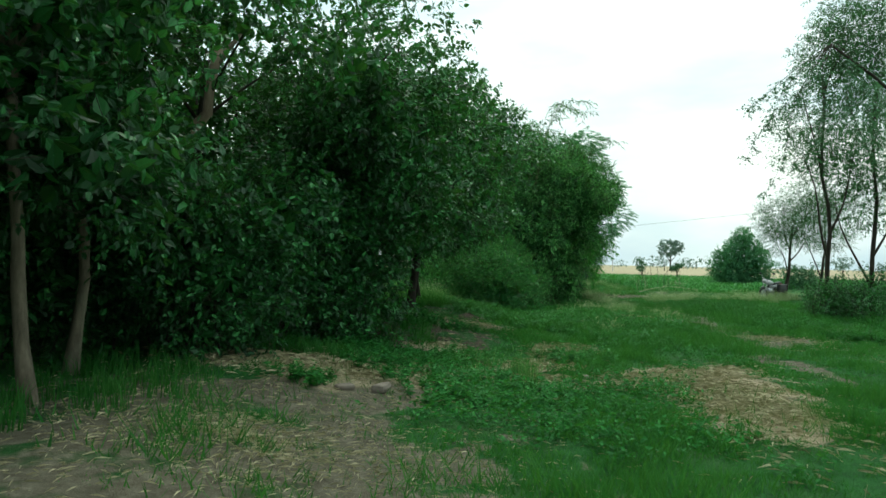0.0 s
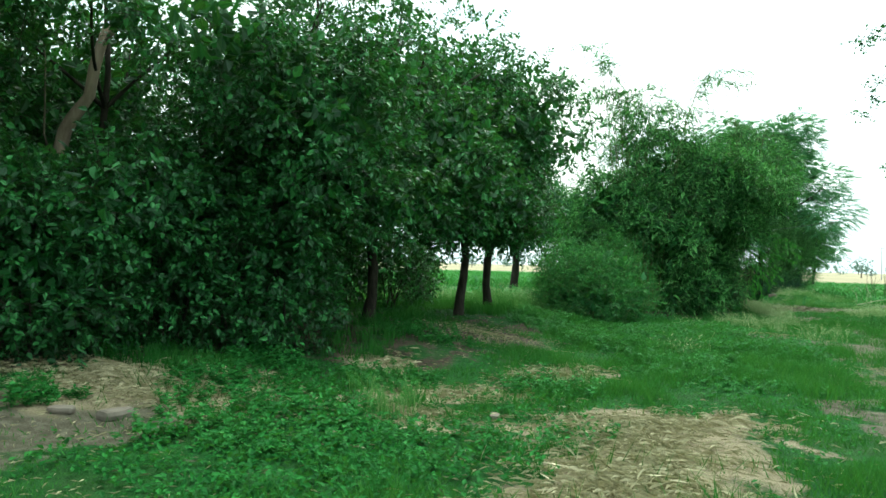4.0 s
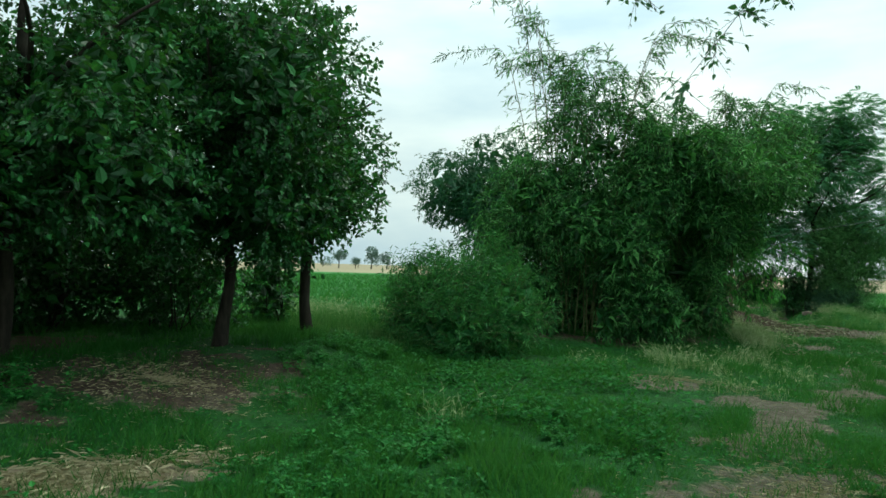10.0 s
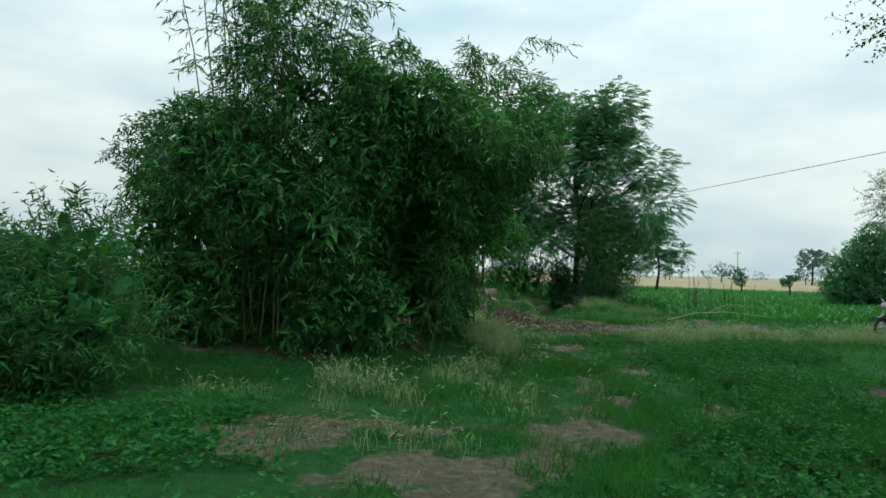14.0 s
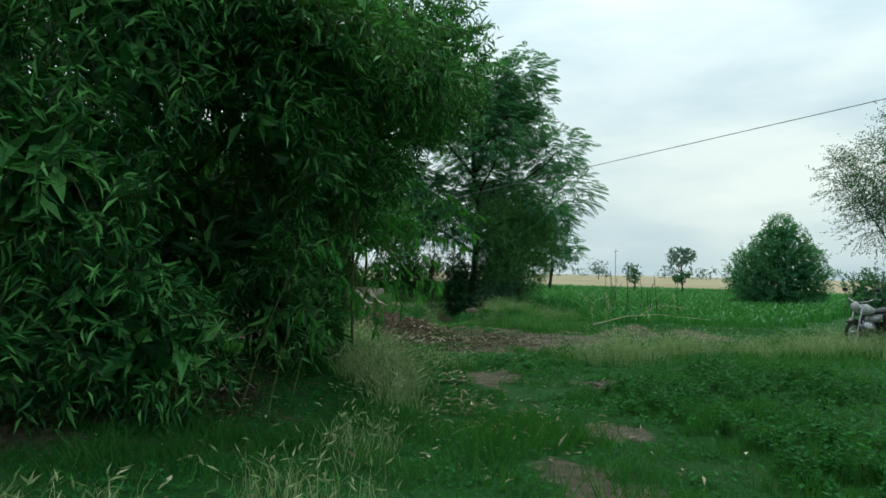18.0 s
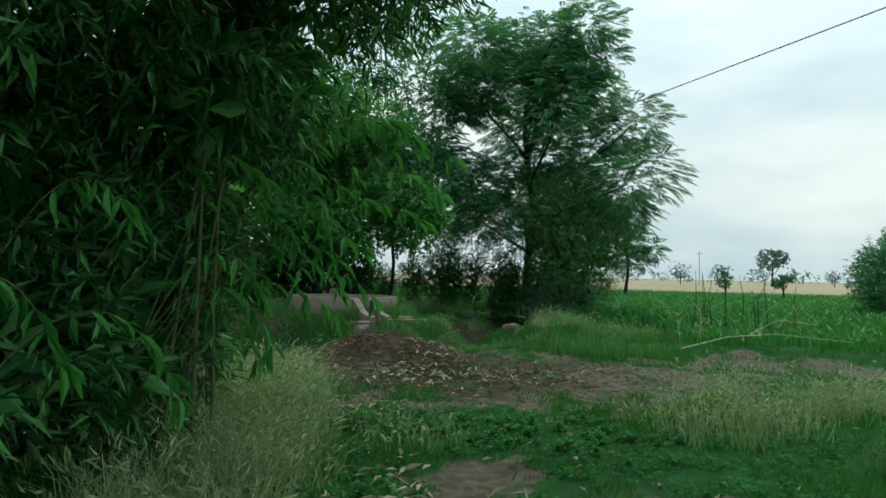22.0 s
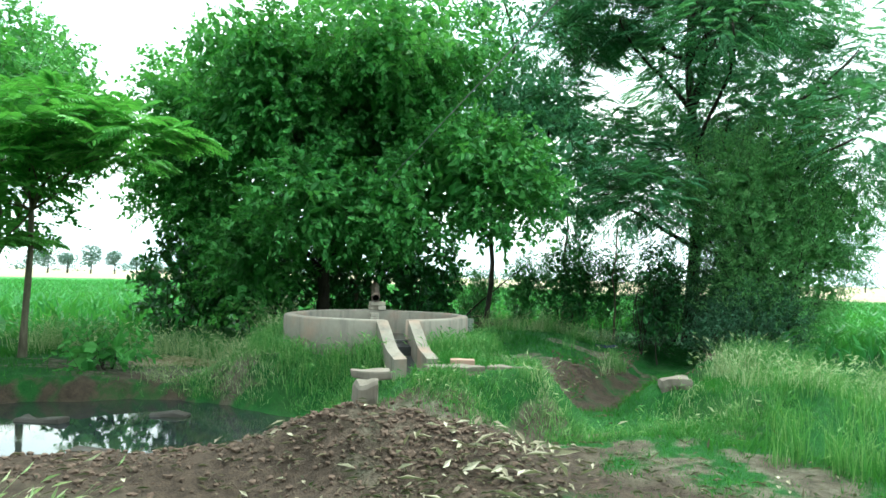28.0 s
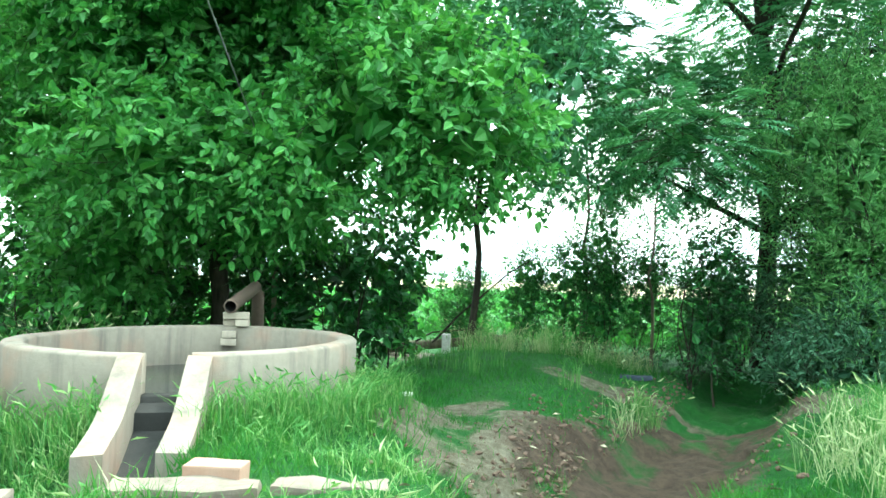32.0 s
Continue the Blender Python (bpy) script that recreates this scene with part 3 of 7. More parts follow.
BARE = [(-1.8, 4.6, 2.5, 2.8, 0), (-1.5, 8.3, 1.9, 1.1, 10), (1.4, 10.15, 1.1, 0.5, 15), (3.45, 7.9, 1.0, 2.2, -8), (2.1, 11.9, 0.6, 1.6, -20),
        (0.2, 14.6, 1.7, 2.2, 0), (6.95, 15.9, 0.5, 0.7, 0), (6.35, 13.5, 0.6, 0.5, 0), (7.3, 14.3, 0.6, 0.9, 20), (7.9, 15.1, 0.5, 0.6, 0),
        (5.65, 11.1, 0.5, 0.7, 0), (5.25, 10.0, 0.4, 0.6, 0), (3.7, 19.9, 0.55, 0.22, 10), (5.3, 19.2, 1.2, 0.9, 0), (6.0, 20.3, 0.8, 0.45, 0),
        (7.7, 29.2, 0.5, 1.0, 0), (8.8, 25.6, 0.5, 0.7, 0), (9.3, 28.6, 0.35, 0.35, 0), (7.6, 34.3, 5.6, 3.2, 6), (12.5, 36.3, 3.0, 1.2, -5),
        (3.4, 34.6, 2.6, 1.5, 20), (4.3, 26.6, 1.3, 2.2, 20), (6.7, 16.2, 0.4, 0.4, 0), (3.2, 24.2, 1.4, 0.7, 15), (1.8, 35.9, 3.2, 1.5, 22),
        (5.9, 39.9, 1.1, 1.5, 0), (7.0, 41.8, 0.9, 3.4, -10), (8.0, 43.3, 0.5, 1.1, 0), (16.5, 34.8, 2.2, 0.9, 20), (1.0, 39.0, 1.2, 0.4, 25),
        (3.3, 9.3, 1.4, 0.7, 30), (-0.9, 7.2, 0.9, 0.6, 0), (7.0, 18.6, 0.5, 1.0, -30), (9.2, 22.0, 0.5, 0.5, 0), (-2.5, 12.0, 3.0, 4.0, 0), (3.0, 46.0, 1.6, 0.7, 0), (1.3, 38.1, 2.4, 0.8, 22), (12.0, 24.4, 1.2, 0.6, 10), (10.3, 17.6, 0.9, 1.6, 0), (5.2, 40.3, 1.1, 0.9, 0), (6.2, 43.9, 0.9, 0.4, 10)]
STRAWY = [(3.45, 7.7, 0.95, 2.1, -8), (1.4, 10.1, 1.0, 0.45, 15), (2.1, 11.9, 0.5, 1.5, -20), (-1.2, 8.2, 1.7, 0.9, 10), (0.1, 11.0, 0.45, 0.35, 0), (3.3, 9.3, 1.4, 0.7, 30), (1.2, 9.0, 0.6, 0.4, 0), (1.0, 39.2, 1.0, 0.35, 25)]
# Damp or dug dark soil; the last two ovals paint tree shade into soil.
WET_SHADED = [(12.0, 24.4, 1.2, 0.6, 10), (10.3, 17.6, 0.9, 1.6, 0), (3.6, 35.0, 3.6, 2.0, 22), (1.75, 35.9, 3.4, 1.9, 22), (6.9, 34.6, 2.6, 2.4, 0), (7.05, 41.8, 0.9, 3.4, -10), (4.4, 26.4, 1.4, 2.4, 20), (3.2, 24.4, 1.5, 0.8, 15), (-0.6, 15.0, 2.2, 3.0, 0), (-2.5, 12.0, 3.0, 4.0, 0)]


def cover(x, y, table, soft=0.35):
    m = np.zeros(np.shape(x))
    x, y = x + 0.9 * (value_noise(x, y, 0.9, 20) - 0.5) + 0.35 * (value_noise(x, y, 3.3, 21) - 0.5), y + 0.9 * (value_noise(x, y, 0.9, 22) - 0.5) + 0.35 * (value_noise(x, y, 3.3, 23) - 0.5)
    for cx, cy, rx, ry, turn in table:
        near_it = oval(x, y, cx, cy, rx, ry, turn)
        m = np.maximum(m, ease(-0.05, soft, near_it + 0.6 * (value_noise(x, y, 1.7, 8) - 0.5) + 0.6 * (value_noise(x, y, 5.0, 18) - 0.5)))
    return m


def trail(x, y):
    return ease(0.95, 0.3, capsule(x, y, 7.0, 17.6, 7.85, 20.4) + 0.5 * value_noise(x, y, 2.0, 9)) + ease(0.95, 0.3, capsule(x, y, 7.85, 20.4, 8.3, 24.0) + 0.55 * value_noise(x, y, 2.0, 9)) + ease(0.9, 0.3, capsule(x, y, 6.9, 13.5, 7.0, 17.6) + 0.5 * value_noise(x, y, 2.0, 9))


def bare_at(x, y):
    dug = ease(1.25, 0.7, capsule(x, y, 3.4, 34.75, 5.95, 35.95))
    dug = dug + 0.7 * cover(x, y, STRAWY)
    return np.clip(dug + np.maximum(cover(x, y, BARE), trail(x, y)) * (0.05 + 0.8 * value_noise(x, y, 2.6, 10) + 0.5 * value_noise(x, y, 7.5, 27)), 0, 1)


def graded(lo, hi, step, reach_lo, reach_hi):
    mid = list(np.arange(lo, hi + step / 2, step))
    out_, s, v = [], step, hi
    while v < reach_hi:
        s *= 1.22
        v += s
        out_.append(v)
    in_, s, v = [], step, lo
    while v > reach_lo:
        s *= 1.22
        v -= s
        in_.append(v)
    return np.array(in_[::-1] + mid + out_)


def field_reach(x, y):
    """How far the green crop goes from the path: farther on the orchard's side."""
    return 72 + 50 * ease(6, -30, x)


def build_ground():
    gx, gy = graded(-4.5, 13.0, 0.11, -2500, 2500), graded(2.0, 46.0, 0.11, -900, 3200)
    X, Y = np.meshgrid(gx, gy)
    Z = height(X, Y)
    V = np.stack([X, Y, Z], -1).reshape(-1, 3)
    nx, ny = len(gx), len(gy)
    i = np.arange(nx * ny).reshape(ny, nx)
    F = np.stack([i[:-1, :-1], i[:-1, 1:], i[1:, 1:], i[1:, :-1]], -1).reshape(-1, 4)
    me = mesh_of("ground", V, F.ravel(), np.full(len(F), 4), GROUND, True)
    x, y = V[:, 0], V[:, 1]
    for nm, val in (("bare", bare_at(x, y)), ("straw", cover(x, y, STRAWY)), ("wet", cover(x, y, WET_SHADED)),
                    ("far", ease(0, 10, np.hypot(x - 8, y - 22) + 6 * value_noise(x, y, 0.05, 11) - field_reach(x, y))),
                    ("sown", ease(0, 4, np.hypot(x - 8, y - 22) - 56))):
        at = me.attributes.new(nm, "FLOAT", "POINT")
        at.data.foreach_set("value", np.asarray(val, np.float32))
    return tagged(new("ground", me), "uneven farm ground of grass, straw and bare soil", "ground", kind="structure")


build_ground()

# pond water
bm = bmesh.new()
bmesh.ops.create_circle(bm, cap_ends=True, segments=48, radius=1.0)
for v in bm.verts:
    a = radians(22)
    px_, py_ = v.co.x * 3.6, v.co.y * 1.9
    v.co = Vector((2.0 + px_ * math.cos(a) - py_ * math.sin(a), 36.05 + px_ * math.sin(a) + py_ * math.cos(a), WATER_Z))
pond = part("pond", bm, WATER, None, smooth=False)
tagged(pond, "still muddy pond water with scum, mirroring the sky", "water", kind="structure")


# ---- trees ----
def ground_z(x, y):
    return float(height(np.array([x]), np.array([y]))[0])


def tree(name, x, y, label, category, trunk_pts, r0, r1, limbs, crowns, bark=BARK, group="", seed=0, sides=9):
    """trunk_pts: offsets from the base; limbs: (share up the trunk, end offset, r0); crowns: dicts for crown()."""
    z = ground_z(x, y)
    t = base_empty(name, x, y, z - 0.03, label, category, group)
    pts = []
    for a, b in zip(trunk_pts[:-1], trunk_pts[1:]):
        seg = bend(Vector(a) + Vector((x, y, z)), Vector(b) + Vector((x, y, z)), 5, 0.05, seed + len(pts))
        pts += seg if not pts else seg[1:]
    pts[0] = pts[0] - Vector((0, 0, 0.12))
    n = len(pts)
    radii = [(r0 + (r1 - r0) * i / (n - 1)) * (1.35 if i == 0 else 1.0) for i in range(n)]
    part_mesh("trunk", mesh_of("trunk", *tube(pts, radii, sides, 0.07, seed), bark, True), t)
    for i, (share, end, r) in enumerate(limbs):
        start = pts[min(n - 1, int(share * (n - 1)))]
        limb("branch", bend(start, Vector(end) + Vector((x, y, z)), 7, 0.10, seed * 13 + i), r, r * 0.3, bark, t, 6, i)
    for c in crowns:
        c = dict(c)
        c["blobs"] = [(bx + x, by + y, bz + z, rx, ry, rz) for bx, by, bz, rx, ry, rz in c["blobs"]]
        crown(t, **c)
    return t


def spray(n, cx, cy, cz, rx, ry, rz, lo, hi, seed):
    """n smaller blobs strewn through an ellipsoid."""
    r = np.random.default_rng(seed)
    d = unit(r.normal(size=(n, 3))) * (r.random((n, 1)) ** 0.33)
    return [(cx + a * rx, cy + b * ry, cz + c * rz, s * 1.1, s * 1.1, s * 0.85) for (a, b, c), s in zip(d, r.uniform(lo, hi, n))]


MB = dict(per=11, L=0.09, W=0.055, mat=MULBERRY, twig_mat=BARK_DARK, tl=0.38, hang=0.4)


def orchard_tree(x, y, h, rad, shift, n, low, trunk, r0, seed, label, lean=(0, 0), thin=4.4, gap=0.36, broad=True, skirt=0.55, bark=BARK_DARK):
    """A dense broad-leaved tree whose crown starts low metres up."""
    sx, sy = shift
    top = h - 0.4
    mid = low + (h - low) * 0.45
    blobs = []
    for bx, by, bz, rx, ry, rz in spray(18, sx, sy, mid, rad * 0.8, rad * 0.8, (h - low) * 0.44, rad * 0.26, rad * 0.42, seed):
        pull = 1 - 0.55 * max(0.0, (bz - mid) / (h - mid))
        blobs.append((sx + (bx - sx) * pull, sy + (by - sy) * pull, bz, rx, ry, rz))
    for i in range(5):
        a = i * 1.26 + seed
        blobs.append((sx + rad * skirt * math.cos(a), sy + rad * skirt * math.sin(a), low + 0.5, rad * 0.36, rad * 0.36, 0.6))
    limbs = [(0.75, (sx + rad * 0.6 * math.cos(a), sy + rad * 0.6 * math.sin(a), mid + 0.5), r0 * 0.5) for a in (0.5, 2.2, 3.9, 5.4)]
    limbs.append((0.95, (sx, sy, top - 0.6), r0 * 0.55))
    # Dark bark puts the canopy's shade into the colour of these trunks.
    return tree("mulberry_tree", x, y, label, "tree", [(0, 0, 0), (lean[0], lean[1], trunk), (sx * 0.5 + lean[0] * 0.5, sy * 0.5 + lean[1] * 0.5, mid)], r0, r0 * 0.55, limbs,
                [dict(MB, blobs=blobs, n=n, seed=seed * 1.0, thin=thin, gap=gap, inner=0.14, broad=broad)], bark=bark, group="row of trees along the path", seed=seed)


DENSE = "dense broad-leaved tree with a dark shaded crown and bare lower trunk"
orchard_tree(-3.12, 5.2, 6.4, 2.2, (-0.8, 0.2), 1900, 1.5, 1.8, 0.06, 1, DENSE, (-0.25, 0.1), 99.0, 0.2, bark=BARK)
orchard_tree(-3.6, 6.6, 6.6, 2.2, (-0.4, 0.5), 1900, 1.4, 1.8, 0.062, 2, DENSE, (-0.1, 0.2), 5.0, 0.25, bark=BARK)
orchard_tree(-3.6, 9.4, 7.2, 2.5, (0.4, 0.0), 1900, 1.2, 2.2, 0.06, 3, "dense broad-leaved tree with a pale forked branch", (0.1, 0.1))
orchard_tree(-1.9, 11.4, 7.2, 2.4, (0.2, 0.2), 1900, 1.4, 1.8, 0.075, 4, DENSE)
orchard_tree(-1.45, 13.35, 6.55, 2.4, (0.5, 0.1), 2000, 1.75, 1.7, 0.1, 5, DENSE, (0.12, 0.0))
orchard_tree(-0.75, 16.25, 6.15, 2.4, (0.2, -0.4), 2300, 1.55, 1.6, 0.1, 6, DENSE, (0.1, 0.0), 5.4, 0.3, skirt=0.4)
orchard_tree(-0.65, 18.25, 5.65, 2.2, (0.3, -0.9), 2100, 1.75, 2.2, 0.1, 7, DENSE, (0.03, 0.0), 5.4, 0.3, skirt=0.3)
# The last three trees are added out of view to block skylight from behind.
for i, (x, y) in enumerate([(-6.2, 6.0), (-6.0, 9.5), (-4.6, 12.8), (-4.6, 16.2), (-7.5, 3.0), (-5.4, 2.4), (-8.5, 8.0), (-7.0, 12.5), (-5.2, 0.0), (-5.6, -3.2), (-8.2, -0.8)]):
    orchard_tree(x, y, 6.8, 2.7, (0, 0), 900, 0.9, 1.4, 0.09, 20 + i, "dense broad-leaved tree in deep shade behind the front row; three added unseen for shade", (0, 0), 5.0, 0.0, False)


def shrub(name, x, y, label, blobs, n, mat, L, W, per=8, stems=7, broad=True, hang=0.3, tl=0.3, gap=0.0, up=0.3, seed=0, twig=BARK_DARK, stem_r=0.018, stem_mat=None, group="", shell=0.4, inner=0.06, flat=0.6, spread=0.9):
    z = ground_z(x, y)
    t = base_empty(name, x, y, z - 0.03, label, "shrub", group)
    r = random.Random(seed)
    for i in range(stems):
        bx, by, bz, rx, ry, rz = blobs[i % len(blobs)]
        a, q = r.uniform(0, 6.28), r.uniform(0.1, 0.7)
        foot = Vector((x + bx * 0.3 + 0.25 * math.cos(a), y + by * 0.3 + 0.25 * math.sin(a), z - 0.05))
        tip = Vector((x + bx + rx * q * math.cos(a), y + by + ry * q * math.sin(a), z + bz + rz * 0.5))
        limb("stem", bend(foot, tip, 6, 0.12, seed + i), stem_r, stem_r * 0.35, stem_mat or BARK_DARK, t, 5, i)
    B = [(bx + x, by + y, bz + z, rx, ry, rz) for bx, by, bz, rx, ry, rz in blobs]
    crown(t, B, n, per, L, W, mat, tl, broad, hang, gap, up, shell, twig, seed, inner, "foliage", flat, 1.3, spread)
    return t


HEDGE = "leafy broad-leaved shrub growing down to the grass"
shrub("hedge_shrub", -3.5, 8.3, HEDGE, [(0, 0, 1.2, 0.9, 0.9, 1.25), (0.4, 0.6, 0.9, 0.7, 0.7, 0.9), (-0.6, -0.5, 1.0, 0.8, 0.8, 1.1)], 1150, MULBERRY, 0.085, 0.047, seed=31, group="hedge")
shrub("hedge_shrub", -2.75, 7.75, HEDGE, [(0, 0, 1.0, 0.7, 0.6, 1.1), (-0.5, 0.2, 1.3, 0.6, 0.6, 1.0), (0.4, 0.4, 0.8, 0.6, 0.6, 0.9)], 1000, MULBERRY, 0.08, 0.045, seed=43, group="hedge")
shrub("hedge_shrub", -2.5, 9.5, HEDGE, [(0, 0, 1.3, 0.9, 0.9, 1.4), (0.5, 0.3, 0.8, 0.7, 0.7, 0.9), (-0.6, 0.5, 1.6, 0.9, 0.9, 1.4)], 1250, MULBERRY, 0.085, 0.047, seed=32, group="hedge")
shrub("hedge_shrub", -1.45, 10.4, HEDGE, [(0, 0, 1.2, 0.8, 0.8, 1.3), (0.3, 0.2, 0.7, 0.6, 0.6, 0.8), (-0.5, 0.6, 1.9, 0.9, 0.9, 1.3)], 1250, MULBERRY, 0.085, 0.047, seed=33, group="hedge")
shrub("hedge_shrub", -5.0, 7.6, HEDGE, [(0, 0, 1.2, 1.0, 1.0, 1.3), (-0.7, -1.2, 1.2, 1.0, 1.0, 1.3)], 620, MULBERRY, 0.13, 0.08, seed=34, group="hedge")
shrub("hedge_shrub", -4.4, 12.4, HEDGE, [(0, 0, 1.2, 1.2, 1.2, 1.4), (-0.7, 1.4, 1.2, 1.2, 1.2, 1.4)], 620, MULBERRY, 0.13, 0.08, seed=35, group="hedge")
shrub("hedge_shrub", -4.9, 15.7, HEDGE, [(0, 0, 1.2, 1.1, 1.1, 1.4), (-0.3, 1.3, 1.0, 1.0, 1.0, 1.2)], 620, MULBERRY, 0.13, 0.08, seed=36, group="hedge")
shrub("hedge_shrub", -4.0, 18.0, HEDGE, [(0, 0, 1.3, 0.9, 0.9, 1.4), (-1.2, 0.6, 1.4, 1.1, 1.1, 1.5)], 620, MULBERRY, 0.13, 0.08, seed=38, group="hedge")
shrub("hedge_shrub", -4.6, 14.6, HEDGE, [(0, 0, 1.5, 1.3, 1.3, 1.6), (-0.7, 1.6, 1.5, 1.2, 1.2, 1.6)], 620, MULBERRY, 0.13, 0.08, seed=39, group="hedge")
shrub("hedge_shrub", -5.8, 11.0, HEDGE, [(0, 0, 1.5, 1.3, 1.3, 1.6), (0.4, -1.6, 1.5, 1.2, 1.2, 1.6)], 620, MULBERRY, 0.13, 0.08, seed=40, group="hedge")
shrub("hedge_shrub", -5.2, 4.6, HEDGE, [(0, 0, 1.3, 1.3, 1.3, 1.5), (-0.4, -1.6, 1.3, 1.2, 1.2, 1.5)], 620, MULBERRY, 0.13, 0.08, seed=42, group="hedge")
shrub("hedge_shrub", -2.6, 17.2, "thin leafy undergrowth below the trees", [(-0.2, 0.2, 0.9, 0.6, 0.5, 0.9), (0.2, 0.7, 0.8, 0.4, 0.4, 0.8)], 260, MULBERRY, 0.09, 0.05, seed=37, group="hedge", gap=0.3)
shrub("hedge_shrub", -3.0, 20.0, HEDGE, [(0, 0, 0.8, 0.4, 0.4, 0.9), (-0.3, 0.3, 1.1, 0.4, 0.4, 1.0)], 190, MULBERRY, 0.13, 0.08, seed=44, group="hedge")
pale = base_empty("pale_limb", -3.57, 9.1, ground_z(-3.57, 9.1), "pale bent limb rising out of the hedge, forked at the top", "branch")
limb("limb", [(-3.57, 9.10, 0.10), (-3.72, 9.05, 1.20), (-3.67, 9.00, 2.45), (-3.52, 9.00, 2.99), (-3.38, 9.00, 3.15), (-3.19, 9.05, 3.41), (-3.18, 9.10, 3.77), (-3.14, 9.15, 4.08), (-3.10, 9.20, 4.32)], 0.1, 0.055, PALE_BARK, pale, 9, 3)
limb("fork", [(-3.14, 9.15, 4.08), (-2.98, 9.30, 4.40), (-2.87, 9.50, 4.66), (-2.87, 9.80, 5.00)], 0.05, 0.015, BARK, pale, 7, 4)
limb("side_shoot", [(-3.71, 9.00, 2.59), (-3.74, 8.90, 2.94), (-3.76, 8.90, 3.83), (-3.99, 9.00, 4.56)], 0.018, 0.006, BARK, pale, 6, 5)


# ---- bamboo ----
def bamboo(x, y, label, blobs, n, culms, seed, wisp=1.0, per=7, hollows=(), thin=4.6, gap=0.6, core=()):
    """A clump: arching culms, leaf sprays over the body, and thin leafy tips above it."""
    z = ground_z(x, y)
    t = base_empty("bamboo_clump", x, y, z - 0.03, label, "bamboo", "bamboo clumps")
    r = random.Random(seed)
    tipsP, tipsD = [], []
    for foot, top, lean in culms:
        f = Vector((x + foot[0], y + foot[1], z - 0.1))
        e = Vector((x + top[0], y + top[1], z + top[2]))
        pts = []
        for i in range(12):
            u = i / 11
            p = f.lerp(e, u)
            p.z = f.z + (e.z - f.z) * (1 - (1 - u) ** 1.7)
            p += Vector((r.uniform(-1, 1), r.uniform(-1, 1), 0)) * 0.03
            pts.append(p)
        for i in range(3):
            last = pts[-1]
            pts.append(last + Vector((lean[0], lean[1], -0.12 - 0.1 * i)) * 0.32)
        limb("culm", pts, 0.018, 0.004, CULM, t, 6, r.randint(0, 99))
        for i in range(6, len(pts)):
            for _ in range(int(3 * wisp)):
                q = pts[i].lerp(pts[max(0, i - 1)], r.random())
                tipsP.append(q)
                tipsD.append((r.uniform(-1, 1) + lean[0] * 0.6, r.uniform(-1, 1) + lean[1] * 0.6, r.uniform(-0.5, 0.5)))
    P, d = crown_points([(bx + x, by + y, bz + z, rx, ry, rz) for bx, by, bz, rx, ry, rz in blobs], n, 0.3, gap, seed * 1.0, 2.3, thin)
    for hx, hy, hz, hr in hollows:
        far_off = np.linalg.norm(P - np.array([hx, hy, hz]), axis=1) > hr
        P, d = P[far_off], d[far_off]
    D = unit(d + rng.normal(size=d.shape) * 0.5 + np.array([0, 0, -0.1]))
    lv, ends = twig_leaves(P, D, per, 0.26 * (0.6 + 0.8 * rng.random(len(P))), 0.175, 0.033, False, 0.6, 0.9, 0.55)
    tp, td = np.array([tuple(p) for p in tipsP]), unit(np.array(tipsD))
    lw, ends2 = twig_leaves(tp, td, 6, 0.38, 0.19, 0.028, False, 0.8, 0.7, 0.4)
    B = np.array([(bx + x, by + y, bz + z, rx, ry, rz) for bx, by, bz, rx, ry, rz in blobs])
    m = int(n * 0.9)
    k = rng.integers(0, len(B), m)
    q = B[k, :3] + rand_dirs(m) * B[k, 3:] * (0.6 * rng.random((m, 1)) ** 0.5)
    q = q[(q[:, 2] > 0.25) & (q[:, 2] < 5.0)]
    for hx, hy, hz, hr in hollows:
        q = q[np.linalg.norm(q - np.array([hx, hy, hz]), axis=1) > hr * 0.9]
    for bx, by, bz, rx, ry, rz, m in core:
        q = np.concatenate([q, np.array([bx + x, by + y, bz + z]) + rand_dirs(m) * np.array([rx, ry, rz]) * rng.random((m, 1)) ** 0.4])
    q = q[q[:, 2] > 0.12]
    inner = leaves(q, rand_dirs(len(q)), rand_dirs(len(q)), 0.36, 0.13, False)
    part_mesh("foliage", mesh_of("foliage", *join(lv, inner), BAMBOO), t)
    part_mesh("tip_foliage", mesh_of("tip_foliage", *lw, BAMBOO), t)
    pk = rng.random(len(P)) < 0.4
    tagged(part_mesh("twig_work", mesh_of("twig_work", *join(sticks(P[pk] - D[pk] * 0.2, ends[pk], 0.004), sticks(tp, ends2, 0.0035)), CULM), t), kind="stuff")
    return t


r_ = random.Random(5)


def culm_set(n, cx, cy, spread, top_lo, top_hi, out, lean_to=None):
    res = []
    for i in range(n):
        a = r_.uniform(0, 6.28)
        lx, ly = (math.cos(a), math.sin(a)) if lean_to is None else (lean_to[0] + 0.5 * math.cos(a), lean_to[1] + 0.5 * math.sin(a))
        o = r_.uniform(0.3, 1.0) * out
        res.append(((cx + r_.uniform(-1, 1) * spread, cy + r_.uniform(-1, 1) * spread), (cx + lx * o, cy + ly * o, r_.uniform(top_lo, top_hi)), (lx, ly)))
    return res


